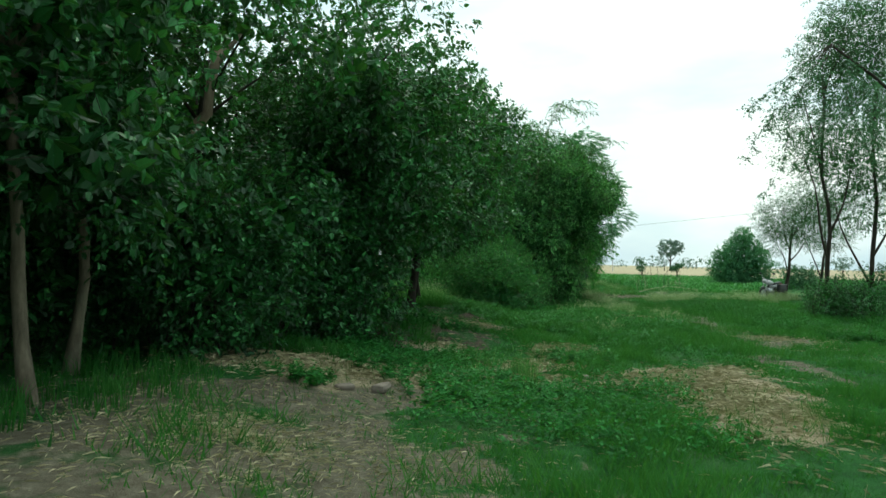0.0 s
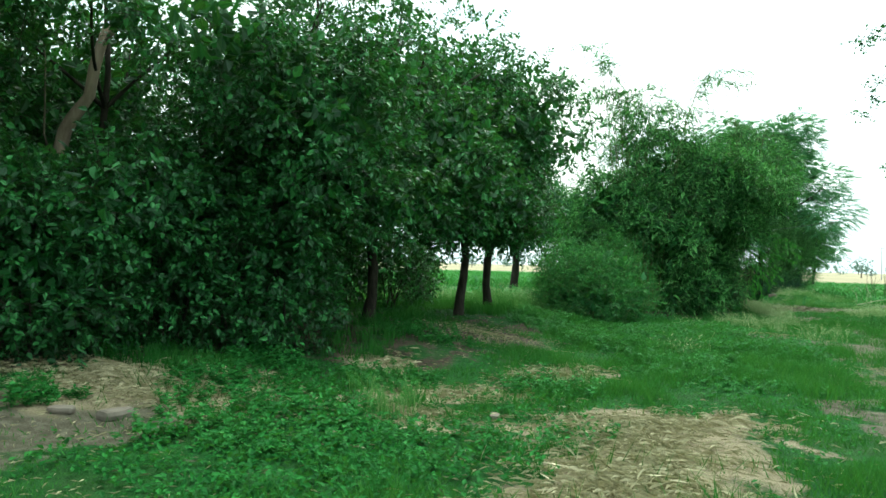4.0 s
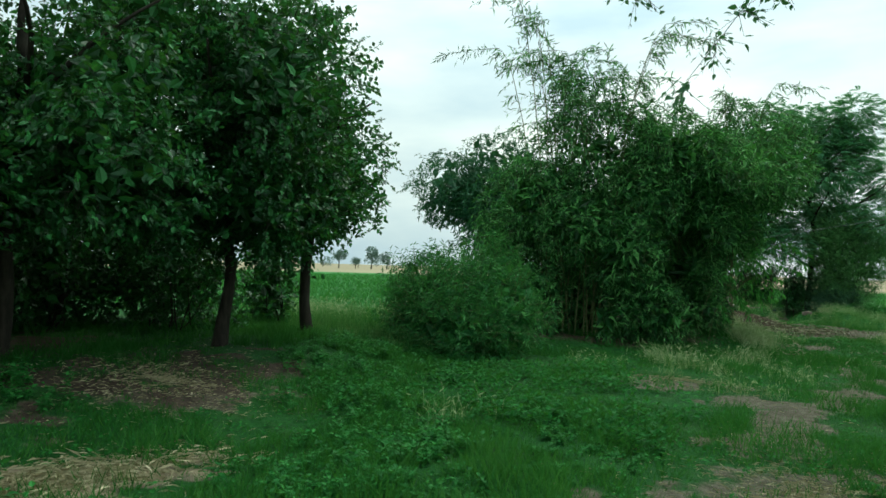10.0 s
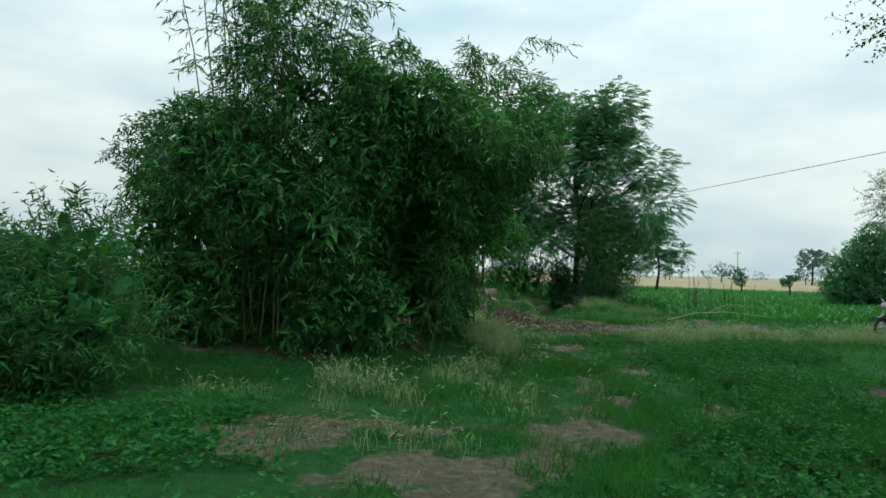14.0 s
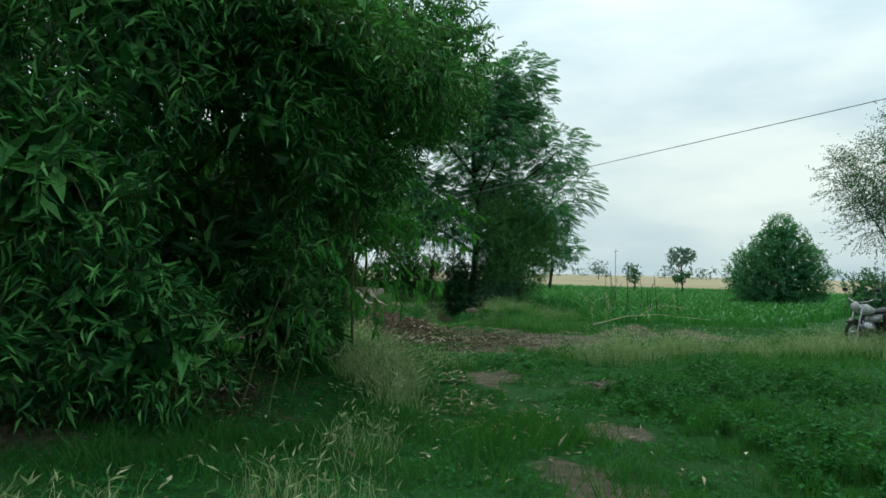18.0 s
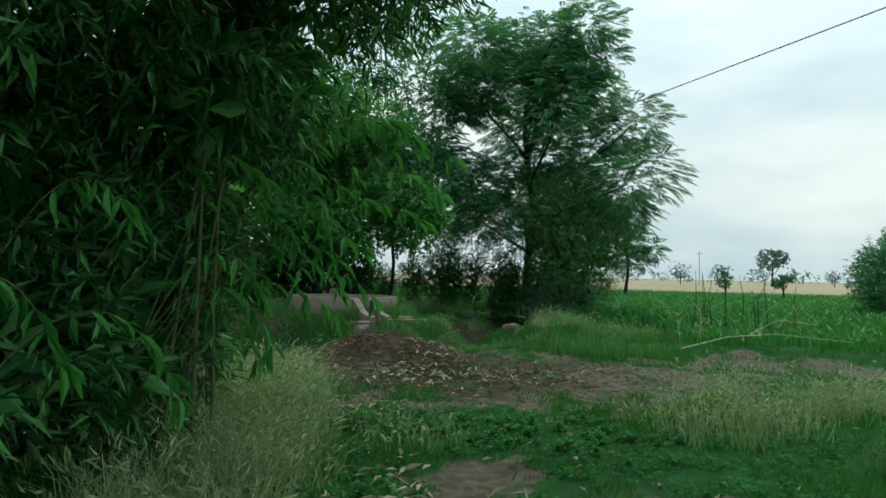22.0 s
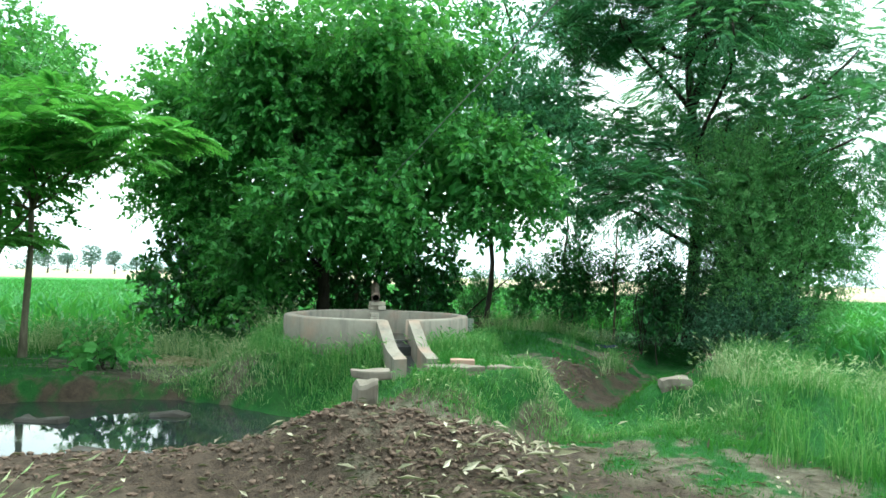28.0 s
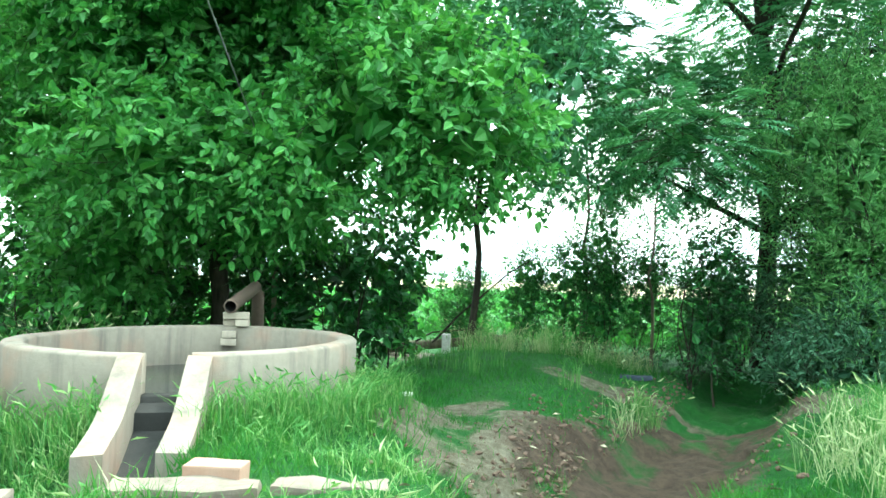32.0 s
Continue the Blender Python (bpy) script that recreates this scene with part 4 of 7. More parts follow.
bamboo(2.15, 24.75, "tall bamboo clump with drooping leaves and arching tips, beside the path",
       [(-0.22, 0.9, 2.12, 1.43, 1.26, 2.12), (-1.1, 0.2, 3.18, 1.21, 1.16, 1.27), (0.55, 0.5, 4.66, 1.38, 1.31, 1.38), (1.54, 0.4, 3.18, 1.1, 1.16, 1.27), (-1.65, -0.2, 1.7, 0.99, 0.95, 1.27), (2.09, 1.8, 2.12, 1.1, 1.16, 1.48), (0.33, 0.6, 5.72, 0.94, 0.89, 0.95), (-0.55, -0.5, 3.39, 0.99, 0.84, 0.95), (1.65, 1.2, 4.03, 1.1, 1.05, 1.06), (0.44, -0.8, 2.65, 0.88, 0.63, 0.74), (1.43, -0.5, 2.01, 0.88, 0.63, 0.85), (-0.66, -0.7, 1.06, 0.66, 0.53, 0.95), (1.76, -0.1, 0.85, 0.77, 0.63, 0.85), (2.2, 1.1, 0.85, 0.55, 0.63, 0.85), (2.86, 1.1, 4.13, 1.1, 1.16, 0.85), (2.42, 0.4, 4.45, 0.99, 0.95, 0.85), (0.39, 0.5, 6.36, 0.72, 0.68, 0.74), (0.99, -0.7, 0.53, 0.66, 0.42, 0.53), (2.31, -0.1, 0.53, 0.55, 0.53, 0.53), (-1.43, -0.6, 0.64, 0.66, 0.53, 0.64), (-0.44, -0.9, 0.53, 0.55, 0.42, 0.53)],
       5600, culm_set(18, 0.1, 0.5, 0.7, 5.4, 7.0, 1.4) + culm_set(5, -0.3, 0.2, 0.4, 7.0, 8.1, 2.2, (-0.8, -0.5)) + culm_set(3, 0.5, 0.3, 0.4, 6.9, 7.5, 1.6, (0.8, 0.2)), 1, hollows=[(2.75, 23.5, 0.8, 0.68), (2.7, 24.2, 0.85, 0.75), (2.85, 22.9, 0.75, 0.6), (3.5, 25.4, 2.2, 0.75), (4.3, 26.0, 2.3, 1.0), (4.85, 25.4, 2.1, 0.9), (4.0, 26.8, 2.2, 0.9), (4.6, 25.9, 1.3, 0.8)], thin=5.9, core=[(-0.1, 1.0, 1.0, 1.4, 0.7, 1.0, 1200), (1.2, 2.0, 1.6, 0.9, 0.8, 1.4, 500)])
bamboo(4.0, 27.6, "tall bamboo clump arching over the path with drooping leaves",
       [(-0.5, 0.0, 2.0, 1.1, 1.9, 2.0), (0.1, 0.0, 4.0, 1.4, 1.6, 1.2), (1.0, -0.7, 3.3, 1.0, 1.2, 0.9), (1.2, 0.6, 3.5, 1.0, 1.2, 1.0), (0.8, -1.6, 2.6, 0.9, 0.9, 0.9), (1.3, 1.2, 4.4, 1.2, 1.2, 1.2), (0.3, 1.6, 2.8, 1.1, 1.1, 1.3), (2.1, 2.1, 4.6, 1.4, 1.4, 1.3), (1.6, 1.9, 3.4, 1.0, 1.1, 0.9), (2.7, 2.6, 5.0, 1.0, 1.0, 1.0), (2.0, 2.2, 5.7, 1.0, 1.0, 0.8), (0.2, 0.4, 5.0, 1.0, 1.1, 0.8), (0.7, -0.4, 1.7, 0.5, 1.2, 0.7), (0.8, -1.4, 1.25, 0.6, 0.7, 0.6), (0.9, 0.8, 1.1, 0.5, 0.8, 0.9), (1.5, -1.6, 4.0, 1.1, 1.1, 0.8), (1.9, -0.2, 4.3, 1.2, 1.2, 0.9), (2.6, 0.9, 4.6, 1.1, 1.1, 0.9), (1.5, 0.9, 2.6, 0.8, 0.9, 0.7), (0.9, 1.5, 1.3, 0.5, 0.6, 0.8), (1.0, 2.0, 1.2, 0.4, 0.5, 1.1), (1.3, 2.6, 3.1, 0.8, 0.8, 0.7), (1.0, -0.6, 0.7, 0.5, 0.8, 0.7), (1.1, 0.5, 0.6, 0.5, 0.7, 0.6)],
       5700, culm_set(14, 0.0, 0.3, 0.8, 4.6, 6.2, 1.4) + culm_set(9, 1.2, 1.4, 0.6, 5.8, 7.0, 1.5, (0.5, 0.3)), 2, hollows=[(4.3, 26.0, 2.3, 1.0), (4.85, 25.4, 2.1, 0.9), (4.0, 26.8, 2.2, 0.9), (4.6, 25.9, 1.3, 0.8)], thin=4.3, gap=0.68, core=[(-0.9, 0.4, 1.6, 0.9, 1.6, 1.5, 900), (0.3, 1.6, 1.6, 0.7, 0.8, 1.4, 500)])
shrub("bamboo_shrub", 1.35, 19.7, "low spreading bamboo shrub with fine leaves over grass",
      [(0, 0, 0.75, 1.0, 0.9, 0.85), (0.9, 0.5, 0.7, 0.8, 0.7, 0.8), (-0.5, 0.5, 0.9, 0.8, 0.8, 0.9), (0.3, -0.5, 0.5, 0.9, 0.6, 0.55), (0.5, 0.8, 1.2, 0.6, 0.6, 0.8)], 1700, BAMBOO_LOW, 0.13, 0.022, per=8, stems=12, broad=False, hang=0.25, tl=0.4, up=0.6, seed=41, twig=CULM, stem_mat=CULM, stem_r=0.008, flat=0.4)

# ---- trees round the tank ----
tree("mango_tree", -4.2, 35.0, "dark round mango tree with dense glossy leaves", "tree", [(0, 0, 0), (0.1, 0, 2.0), (0, 0.1, 4.0)], 0.2, 0.12,
     [(0.6, (1.6, 0.4, 4.2), 0.09), (0.6, (-1.6, -0.4, 4.2), 0.09), (0.9, (0, 0, 6.2), 0.08)],
     [dict(blobs=spray(16, 0, 0, 4.6, 2.1, 2.1, 2.1, 1.1, 1.6, 51), n=1900, per=9, L=0.2, W=0.065, mat=MANGO, tl=0.35, broad=False, hang=0.6, seed=5.0)], BARK_DARK)
MULB = "broad-leaved mulberry tree in bright leaf beside the round tank"
tree("mulberry_tree", 0.9, 42.6, MULB, "tree", [(0, 0, 0), (0.1, -0.1, 1.4), (0.2, -0.2, 3.2)], 0.14, 0.09,
     [(0.5, (1.8, -1.4, 3.4), 0.07), (0.5, (-1.5, -0.6, 3.6), 0.06), (0.7, (0.4, -2.0, 3.4), 0.06), (0.9, (0.6, 0.2, 5.2), 0.06), (0.6, (2.2, 0.2, 4.0), 0.06)],
     [dict(MB, blobs=spray(20, 0.7, -0.6, 4.4, 2.5, 1.7, 2.3, 0.75, 1.2, 52) + [(-0.9, -1.0, 1.6, 0.9, 0.9, 1.0), (0.9, -2.0, 2.6, 1.0, 0.9, 0.8), (2.3, -1.6, 2.5, 0.9, 0.8, 0.7), (-2.0, -0.4, 2.6, 1.0, 0.9, 0.9), (3.2, -1.0, 3.2, 1.0, 0.9, 0.9), (4.0, -0.8, 3.0, 0.8, 0.8, 0.9), (-2.7, -0.8, 4.6, 1.1, 1.0, 1.1), (-3.2, -0.3, 3.3, 1.0, 0.9, 1.0)], n=6300, gap=0.5, gap_scale=1.9, thin=5.6, mat=BRIGHT, seed=6.0, L=0.115, W=0.07, tl=0.4, hang=0.5, inner=0.16)], BARK_DARK)
for i, (x, y) in enumerate([(-0.9, 42.8), (0.6, 43.4), (2.2, 43.8), (-2.2, 42.2)]):
    shrub("under_bush", x, y, "dark leafy bush under the mulberry tree", [(0, 0, 0.9, 0.9, 0.7, 1.0), (0.3, 0.3, 1.5, 0.8, 0.7, 0.9)], 330, MULBERRY, 0.13, 0.08, seed=140 + i, group="bushes under the mulberry")
tree("shade_tree", 3.4, 45.8, "tall dark-leaved tree behind the tank", "tree", [(0, 0, 0), (0.1, 0, 2.2), (0, -0.1, 5.0)], 0.06, 0.045,
     [(0.6, (1.6, -0.6, 5.0), 0.07), (0.6, (-1.8, -0.4, 5.6), 0.07), (0.9, (0.2, 0, 8.0), 0.07), (0.5, (1.8, -1.2, 3.6), 0.05)],
     [dict(blobs=spray(18, -0.4, -0.4, 6.6, 2.8, 1.8, 2.4, 0.9, 1.4, 53) + [(0.5, -0.5, 3.6, 1.2, 1.0, 1.2), (-1.2, 0, 3.4, 1.2, 1.0, 1.2)] + [(1.9, -1.2, 3.9, 0.8, 0.8, 0.9), (1.3, -0.8, 4.6, 1.0, 0.9, 1.0), (2.0, -0.9, 2.9, 0.6, 0.6, 0.7)], n=2700, per=9, L=0.12, W=0.06, mat=FEATHER, tl=0.4, hang=0.5, gap=0.3, thin=6.0, seed=7.0, twig_mat=BARK_DARK)], BARK_DARK)


def fronds(P, D, length, pairs, L, W, broad=True):
    """Feathered leaves: pairs of narrow pinnae set flat along each drooping midrib."""
    n = len(P)
    D = unit(D * np.array([1.0, 1.0, 0.35]))
    S = unit(np.cross(D, np.array([[0, 0, 1.0]]) + rng.normal(size=(n, 3)) * 0.22))
    U = np.cross(S, D)
    u = ((np.arange(pairs) + 0.6) / pairs)[None, :, None]
    base = P[:, None, :] + D[:, None, :] * length[:, None, None] * u - np.array([0, 0, 1.0]) * (u ** 2) * length[:, None, None] * 0.35
    out_ = []
    for sgn in (-1, 1):
        way = S[:, None, :] * sgn + D[:, None, :] * 0.45 - np.array([0, 0, 0.28]) + np.zeros_like(base)
        nor = np.repeat(U[:, None, :], pairs, 1) + rng.normal(size=base.shape) * 0.12
        sz = (0.55 + 0.75 * np.sin(np.pi * (0.15 + 0.7 * u[..., 0]))) * np.ones((n, 1)) * (length / length.mean())[:, None]
        out_.append(leaves(base.reshape(-1, 3), way.reshape(-1, 3), nor.reshape(-1, 3), (L * sz).ravel(), (W * sz).ravel(), broad))
    tips = P + D * length[:, None] - np.array([0, 0, 0.35]) * length[:, None]
    return join(*out_), tips


def feather_tree(x, y, h, rad, n, seed, label, trunk=0.17, count=26, low=3.0, L=0.13):
    """An open tree with flat layers of fine feathery leaves."""
    r = np.random.default_rng(seed)
    blobs, limbs = [], []
    for i in range(count):
        a, u = r.uniform(0, 6.28), r.random()
        zz = low + (h - low - 0.6) * u
        wide = rad * (1.0 - 0.5 * abs(u - 0.4) - 0.22 * u)
        q = wide * math.sqrt(r.uniform(0.08, 1.0))
        s = r.uniform(0.8, 1.45) * rad / 4.6
        blobs.append((q * math.cos(a), q * math.sin(a), zz, s, s, s * 0.75))
        if i % 3 == 0:
            limbs.append((min(0.98, 0.25 + 0.7 * u), (q * math.cos(a), q * math.sin(a), zz - 0.1), trunk * 0.4))
    blobs += [(0.2, 0, h - 0.7, rad * 0.35, rad * 0.35, 0.6)]
    blobs += [(-rad * u, -0.4, h * v, rad * 0.24, rad * 0.24, rad * 0.11) for u, v in ((0.5, 0.5), (0.72, 0.56), (0.62, 0.66), (0.88, 0.5), (0.45, 0.75), (0.8, 0.68))]
    blobs += [(rad * u, -0.5, h * v, rad * 0.26, rad * 0.24, rad * 0.16) for u, v in ((0.0, 0.28), (-0.22, 0.33), (0.2, 0.34), (0.0, 0.4), (0.32, 0.44))]
    t = tree("feathery_tree", x, y, label, "tree", [(0, 0, 0), (0.15, 0, h * 0.4), (0.05, 0.1, h * 0.86)], trunk, trunk * 0.35, limbs, [], BARK_DARK, seed=seed)
    z = ground_z(x, y)
    P, d = crown_points([(bx + x, by + y, bz + z, rx, ry, rz) for bx, by, bz, rx, ry, rz in blobs], n, 0.45, 0.24, seed * 1.0, 1.1)
    D = d + rng.normal(size=d.shape) * 0.4 + np.array([0, 0, 0.1])
    size = L / 0.15
    fr, ends = fronds(P, D, 0.36 * size * (0.7 + 0.6 * rng.random(len(P))), 8, 0.105 * size, 0.032 * size, False)
    part_mesh("crown", mesh_of("crown", *fr, FEATHER), t)
    pick = rng.random(len(P)) < 0.5
    tagged(part_mesh("twig_work", mesh_of("twig_work", *sticks(P[pick] - unit(D[pick]) * 0.3, ends[pick], 0.005 * size), BARK_DARK), t), kind="stuff")
    return t


feather_tree(7.9, 47.6, 10.6, 4.6, 10500, 61, "tall open tree with layered feathery leaves", 0.17, 64, 3.1, 0.16)
feather_tree(14.8, 74.0, 7.6, 2.6, 700, 62, "smaller feathery tree at the edge of the field", 0.12, 16, 1.8, 0.26)
shrub("tamarisk_bush", 9.25, 45.6, "tall olive-green feathery bush standing before a dark trunk",
      [(0, 0, 2.5, 1.3, 1.2, 1.9), (0.7, 0.2, 2.1, 1.0, 1.0, 1.7), (-0.6, 0, 3.3, 1.0, 0.9, 1.3), (0.3, 0, 3.9, 1.0, 0.9, 1.0), (0, -0.2, 1.1, 1.1, 0.9, 1.1), (1.3, 0.2, 2.6, 0.8, 0.8, 1.1)], 2200, OLIVE, 0.10, 0.02, per=12, stems=9, broad=False, hang=0.1, tl=0.5, up=0.7, seed=62, stem_r=0.03, shell=0.5, flat=0.3)


for i, (x, y, h, w, n) in enumerate([(8.7, 46.6, 2.6, 0.8, 900), (9.1, 45.0, 1.1, 0.8, 560), (7.25, 46.8, 1.6, 0.4, 300), (8.6, 45.2, 0.9, 0.6, 380)]):
    shrub("dark_bush", x, y, "dense dark bush round the foot of the feathery tree", [(0, 0, h * 0.45, w, w * 0.8, h * 0.5), (0.2, 0.1, h * 0.75, w * 0.7, w * 0.6, h * 0.4), (-0.3, -0.1, h * 0.3, w * 0.8, w * 0.6, h * 0.35)], n, GREY_GREEN, 0.09, 0.03, per=9, stems=6, broad=False, hang=0.1, tl=0.35, up=0.9, seed=150 + i, group="bushes at the feathery tree", flat=0.2, inner=0.12)


def pinnate_tree(x, y, h, seed, label, blobs, n):
    """A young tree with flat tiers of bright feathered leaves."""
    t = tree("young_acacia", x, y, label, "tree", [(0, 0, 0), (0.05, 0.0, h * 0.45), (0.15, 0.05, h * 0.8)], 0.05, 0.022,
             [(0.6, (bx * 0.8, by * 0.8, bz - 0.15), 0.02) for bx, by, bz, _, _, _ in blobs], [], BARK, seed=seed)
    z = ground_z(x, y)
    B = np.array([(bx + x, by + y, bz + z, rx, ry, rz * 0.35) for bx, by, bz, rx, ry, rz in blobs])
    k = rng.integers(0, len(B), n)
    d = rand_dirs(n)
    d[:, 2] = np.abs(d[:, 2])
    P = B[k, :3] + d * B[k, 3:] * (0.35 + 0.65 * rng.random((n, 1)))
    D = d + rng.normal(size=d.shape) * 0.35
    fr, tips = fronds(P, D, 0.34 * (0.7 + 0.6 * rng.random(n)), 9, 0.115, 0.036)
    part_mesh("crown", mesh_of("crown", *fr, ACACIA), t)
    tagged(part_mesh("midribs", mesh_of("midribs", *sticks(P, tips, 0.003), BARK), t), kind="stuff")
    return t


pinnate_tree(-1.0, 37.7, 4.6, 64, "young tree with bright green feathery leaves by the pond",
             [(0.9, -0.3, 3.0, 0.9, 0.8, 0.5), (1.7, -0.1, 2.7, 0.7, 0.6, 0.4), (2.5, -0.4, 2.9, 0.6, 0.6, 0.3), (0.2, 0, 3.6, 0.9, 0.8, 0.6), (-0.6, 0, 3.1, 0.8, 0.8, 0.6), (0.3, -0.6, 2.3, 0.8, 0.7, 0.4), (-0.3, -0.3, 1.6, 0.6, 0.6, 0.5), (1.3, -0.9, 3.3, 0.8, 0.7, 0.4), (2.1, -0.6, 3.1, 0.6, 0.6, 0.35), (0.8, -1.0, 2.6, 0.7, 0.6, 0.4), (1.5, -1.3, 2.9, 0.8, 0.6, 0.5), (-1.0, -0.5, 2.4, 0.8, 0.7, 0.5)], 620)
tree("mulberry_tree", -2.9, 38.6, "leafy young mulberry tree behind the pond", "tree", [(0, 0, 0), (0, 0, 1.2), (0.1, 0, 3.0)], 0.08, 0.04, [(0.6, (0.8, 0, 3.5), 0.03), (0.6, (-0.8, 0, 3.6), 0.03)],
     [dict(MB, blobs=spray(15, 0.0, 0, 3.9, 1.8, 1.4, 1.7, 0.7, 1.0, 65), n=2000, mat=BRIGHT, seed=9.0)])
shrub("pond_weed", 0.3, 37.6, "broad-leaved bush at the pond's edge", [(0, 0, 0.22, 0.35, 0.3, 0.25), (0.4, 0.1, 0.2, 0.25, 0.25, 0.2)], 50, BRIGHT, 0.12, 0.06, per=6, stems=4, seed=66)
shrub("pond_weed", -0.6, 35.4, "broad-leaved bush at the pond's edge", [(0, 0, 0.6, 0.5, 0.5, 0.6), (-0.4, 0.6, 0.8, 0.5, 0.5, 0.8)], 160, BRIGHT, 0.13, 0.08, per=7, stems=5, seed=67)

# dark upright growth behind the tank
r2 = random.Random(8)
for i, (x, y, h) in enumerate([(3.9, 47.2, 1.7), (4.6, 47.6, 2.0), (5.3, 47.4, 1.8), (6.0, 47.9, 1.9), (2.9, 46.6, 1.3), (5.0, 48.6, 2.6)]):
    shrub("thicket_shrub", x, y, "upright twiggy shrub in a dark thicket", [(0, 0, h * 0.5, 0.45, 0.4, h * 0.5), (0.15, 0.1, h * 0.8, 0.3, 0.3, h * 0.35)], 300, BAMBOO_LOW, 0.085, 0.028, per=8, stems=7, broad=False, hang=0.0, tl=0.35, up=1.2, seed=70 + i, group="thicket", stem_r=0.01, flat=0.2)
tree("sapling", 4.83, 47.8, "thin bare-stemmed sapling behind the tank", "tree", [(0, 0, 0), (0.05, 0, 2.0), (0.1, 0, 4.4)], 0.045, 0.015, [(0.6, (0.5, 0.1, 3.4), 0.01), (0.7, (-0.5, 0, 3.8), 0.01)],
     [dict(blobs=[(0.1, 0, 3.9, 0.6, 0.6, 0.8), (0.5, 0, 3.2, 0.4, 0.4, 0.5)], n=130, per=7, L=0.08, W=0.04, mat=FEATHER, tl=0.4, gap=0.2, inner=0.0, twig_mat=BARK_DARK)], BARK)
tree("sapling", 6.2, 46.9, "thin sapling with small grey-green leaves", "tree", [(0, 0, 0), (-0.05, 0, 1.5), (0.1, 0, 3.0)], 0.03, 0.012, [(0.6, (0.4, 0.1, 2.6), 0.01)],
     [dict(blobs=[(0.1, 0, 2.4, 0.8, 0.7, 0.9), (0.5, 0, 1.7, 0.6, 0.5, 0.6)], n=220, per=8, L=0.07, W=0.035, mat=MULBERRY, tl=0.4, gap=0.1, inner=0.0, twig_mat=BARK_DARK)], BARK)
shrub("broadleaf_weed", 2.9, 44.3, "tall leafy weed on the bank behind the tank", [(0, 0, 0.9, 0.3, 0.3, 0.8)], 45, BRIGHT, 0.14, 0.08, per=6, stems=3, seed=80)
shrub("bank_bush", 7.1, 45.6, "leafy bush by the ditch", [(0, 0, 1.1, 0.45, 0.45, 1.1), (0.1, 0, 1.8, 0.4, 0.4, 0.6)], 300, MULBERRY, 0.08, 0.035, per=8, stems=5, seed=81, up=0.5)

# ---- trees on the far side of the path ----
def thin_tree(x, y, h, seed, label, blobs, n, trunk_top, mat=GREY_GREEN, L=0.075, W=0.04, limbs=(), r0=0.09, gap=0.25, per=8):
    return tree("thorn_tree", x, y, label, "tree", [(0, 0, 0), (trunk_top[0] * 0.5, trunk_top[1] * 0.5, h * 0.35), (trunk_top[0], trunk_top[1], h * 0.75)], r0, r0 * 0.35, list(limbs),
                [dict(blobs=blobs, n=n, per=per, L=L, W=W, mat=mat, tl=0.45, broad=False, hang=0.3, gap=gap, shell=0.6, seed=seed * 1.0, twig_mat=BARK_DARK, inner=0.0)], BARK_DARK, seed=seed, group="thorn trees")


thin_tree(13.7, 23.8, 11.0, 91, "tall thin-stemmed tree with sparse grey-green leaves", spray(20, 0.6, 0.4, 8.0, 1.8, 1.7, 3.6, 0.7, 1.2, 91), 3000, (-0.3, 0.1), mat=MULBERRY, L=0.085, W=0.042,
          limbs=[(0.3, (-1.0, 0.2, 5.6), 0.05), (0.4, (0.9, 0.1, 6.2), 0.05), (0.7, (-1.2, 0, 8.2), 0.04), (0.9, (0.5, 0, 10.0), 0.04)])
thin_tree(15.2, 24.0, 11.6, 92, "tall thin-stemmed tree with dark leaves", spray(24, 0.2, 0, 7.2, 2.1, 1.8, 4.2, 0.9, 1.4, 92), 3000, (0.3, 0.0), mat=MULBERRY, L=0.1, W=0.05,
          limbs=[(0.2, (-1.2, 0.2, 4.0), 0.05), (0.3, (1.0, 0.1, 5.2), 0.05), (0.7, (-1.0, 0, 8.2), 0.04)], gap=0.1)
thin_tree(11.6, 15.6, 7.5, 93, "spreading tree whose leafy branch hangs over the path", spray(14, 1.2, 0.4, 5.4, 1.9, 2.2, 1.6, 0.8, 1.2, 93), 2400, (0.3, 0.0),
          limbs=[(0.6, (-3.6, -1.6, 6.2), 0.07), (0.5, (1.4, 0.6, 4.8), 0.06), (0.9, (0.6, 0.2, 6.8), 0.05)], r0=0.12)
shrub("thorn_shrub", 11.98, 21.18, "dark low shrub at the edge of the path", [(0, 0, 0.5, 0.55, 0.7, 0.6), (0.5, 0.6, 0.6, 0.7, 0.7, 0.7), (0.8, -0.6, 0.5, 0.6, 0.6, 0.6)], 520, MULBERRY, 0.075, 0.04, seed=99)
shrub("thorn_shrub", 14.2, 23.2, "dark shrub at the foot of thin trees", [(0, 0, 0.7, 0.9, 0.7, 0.8), (1.2, 0.3, 0.8, 0.9, 0.8, 0.9), (-0.6, 0.5, 0.5, 0.6, 0.6, 0.6)], 500, MULBERRY, 0.08, 0.04, seed=94)
thin_tree(17.75, 35.2, 5.6, 95, "leaning thorn tree beside the parked motorbike", spray(13, 0.9, 0.4, 3.9, 1.9, 1.5, 1.5, 0.55, 0.95, 95), 3000, (0.7, 0.3), r0=0.10, mat=MULBERRY,
          limbs=[(0.3, (-0.9, 0.1, 3.6), 0.035), (0.5, (2.0, 0.5, 3.6), 0.04), (0.7, (0.0, 0.2, 5.0), 0.035), (0.8, (1.7, 0.2, 4.8), 0.03)], L=0.06, W=0.03)
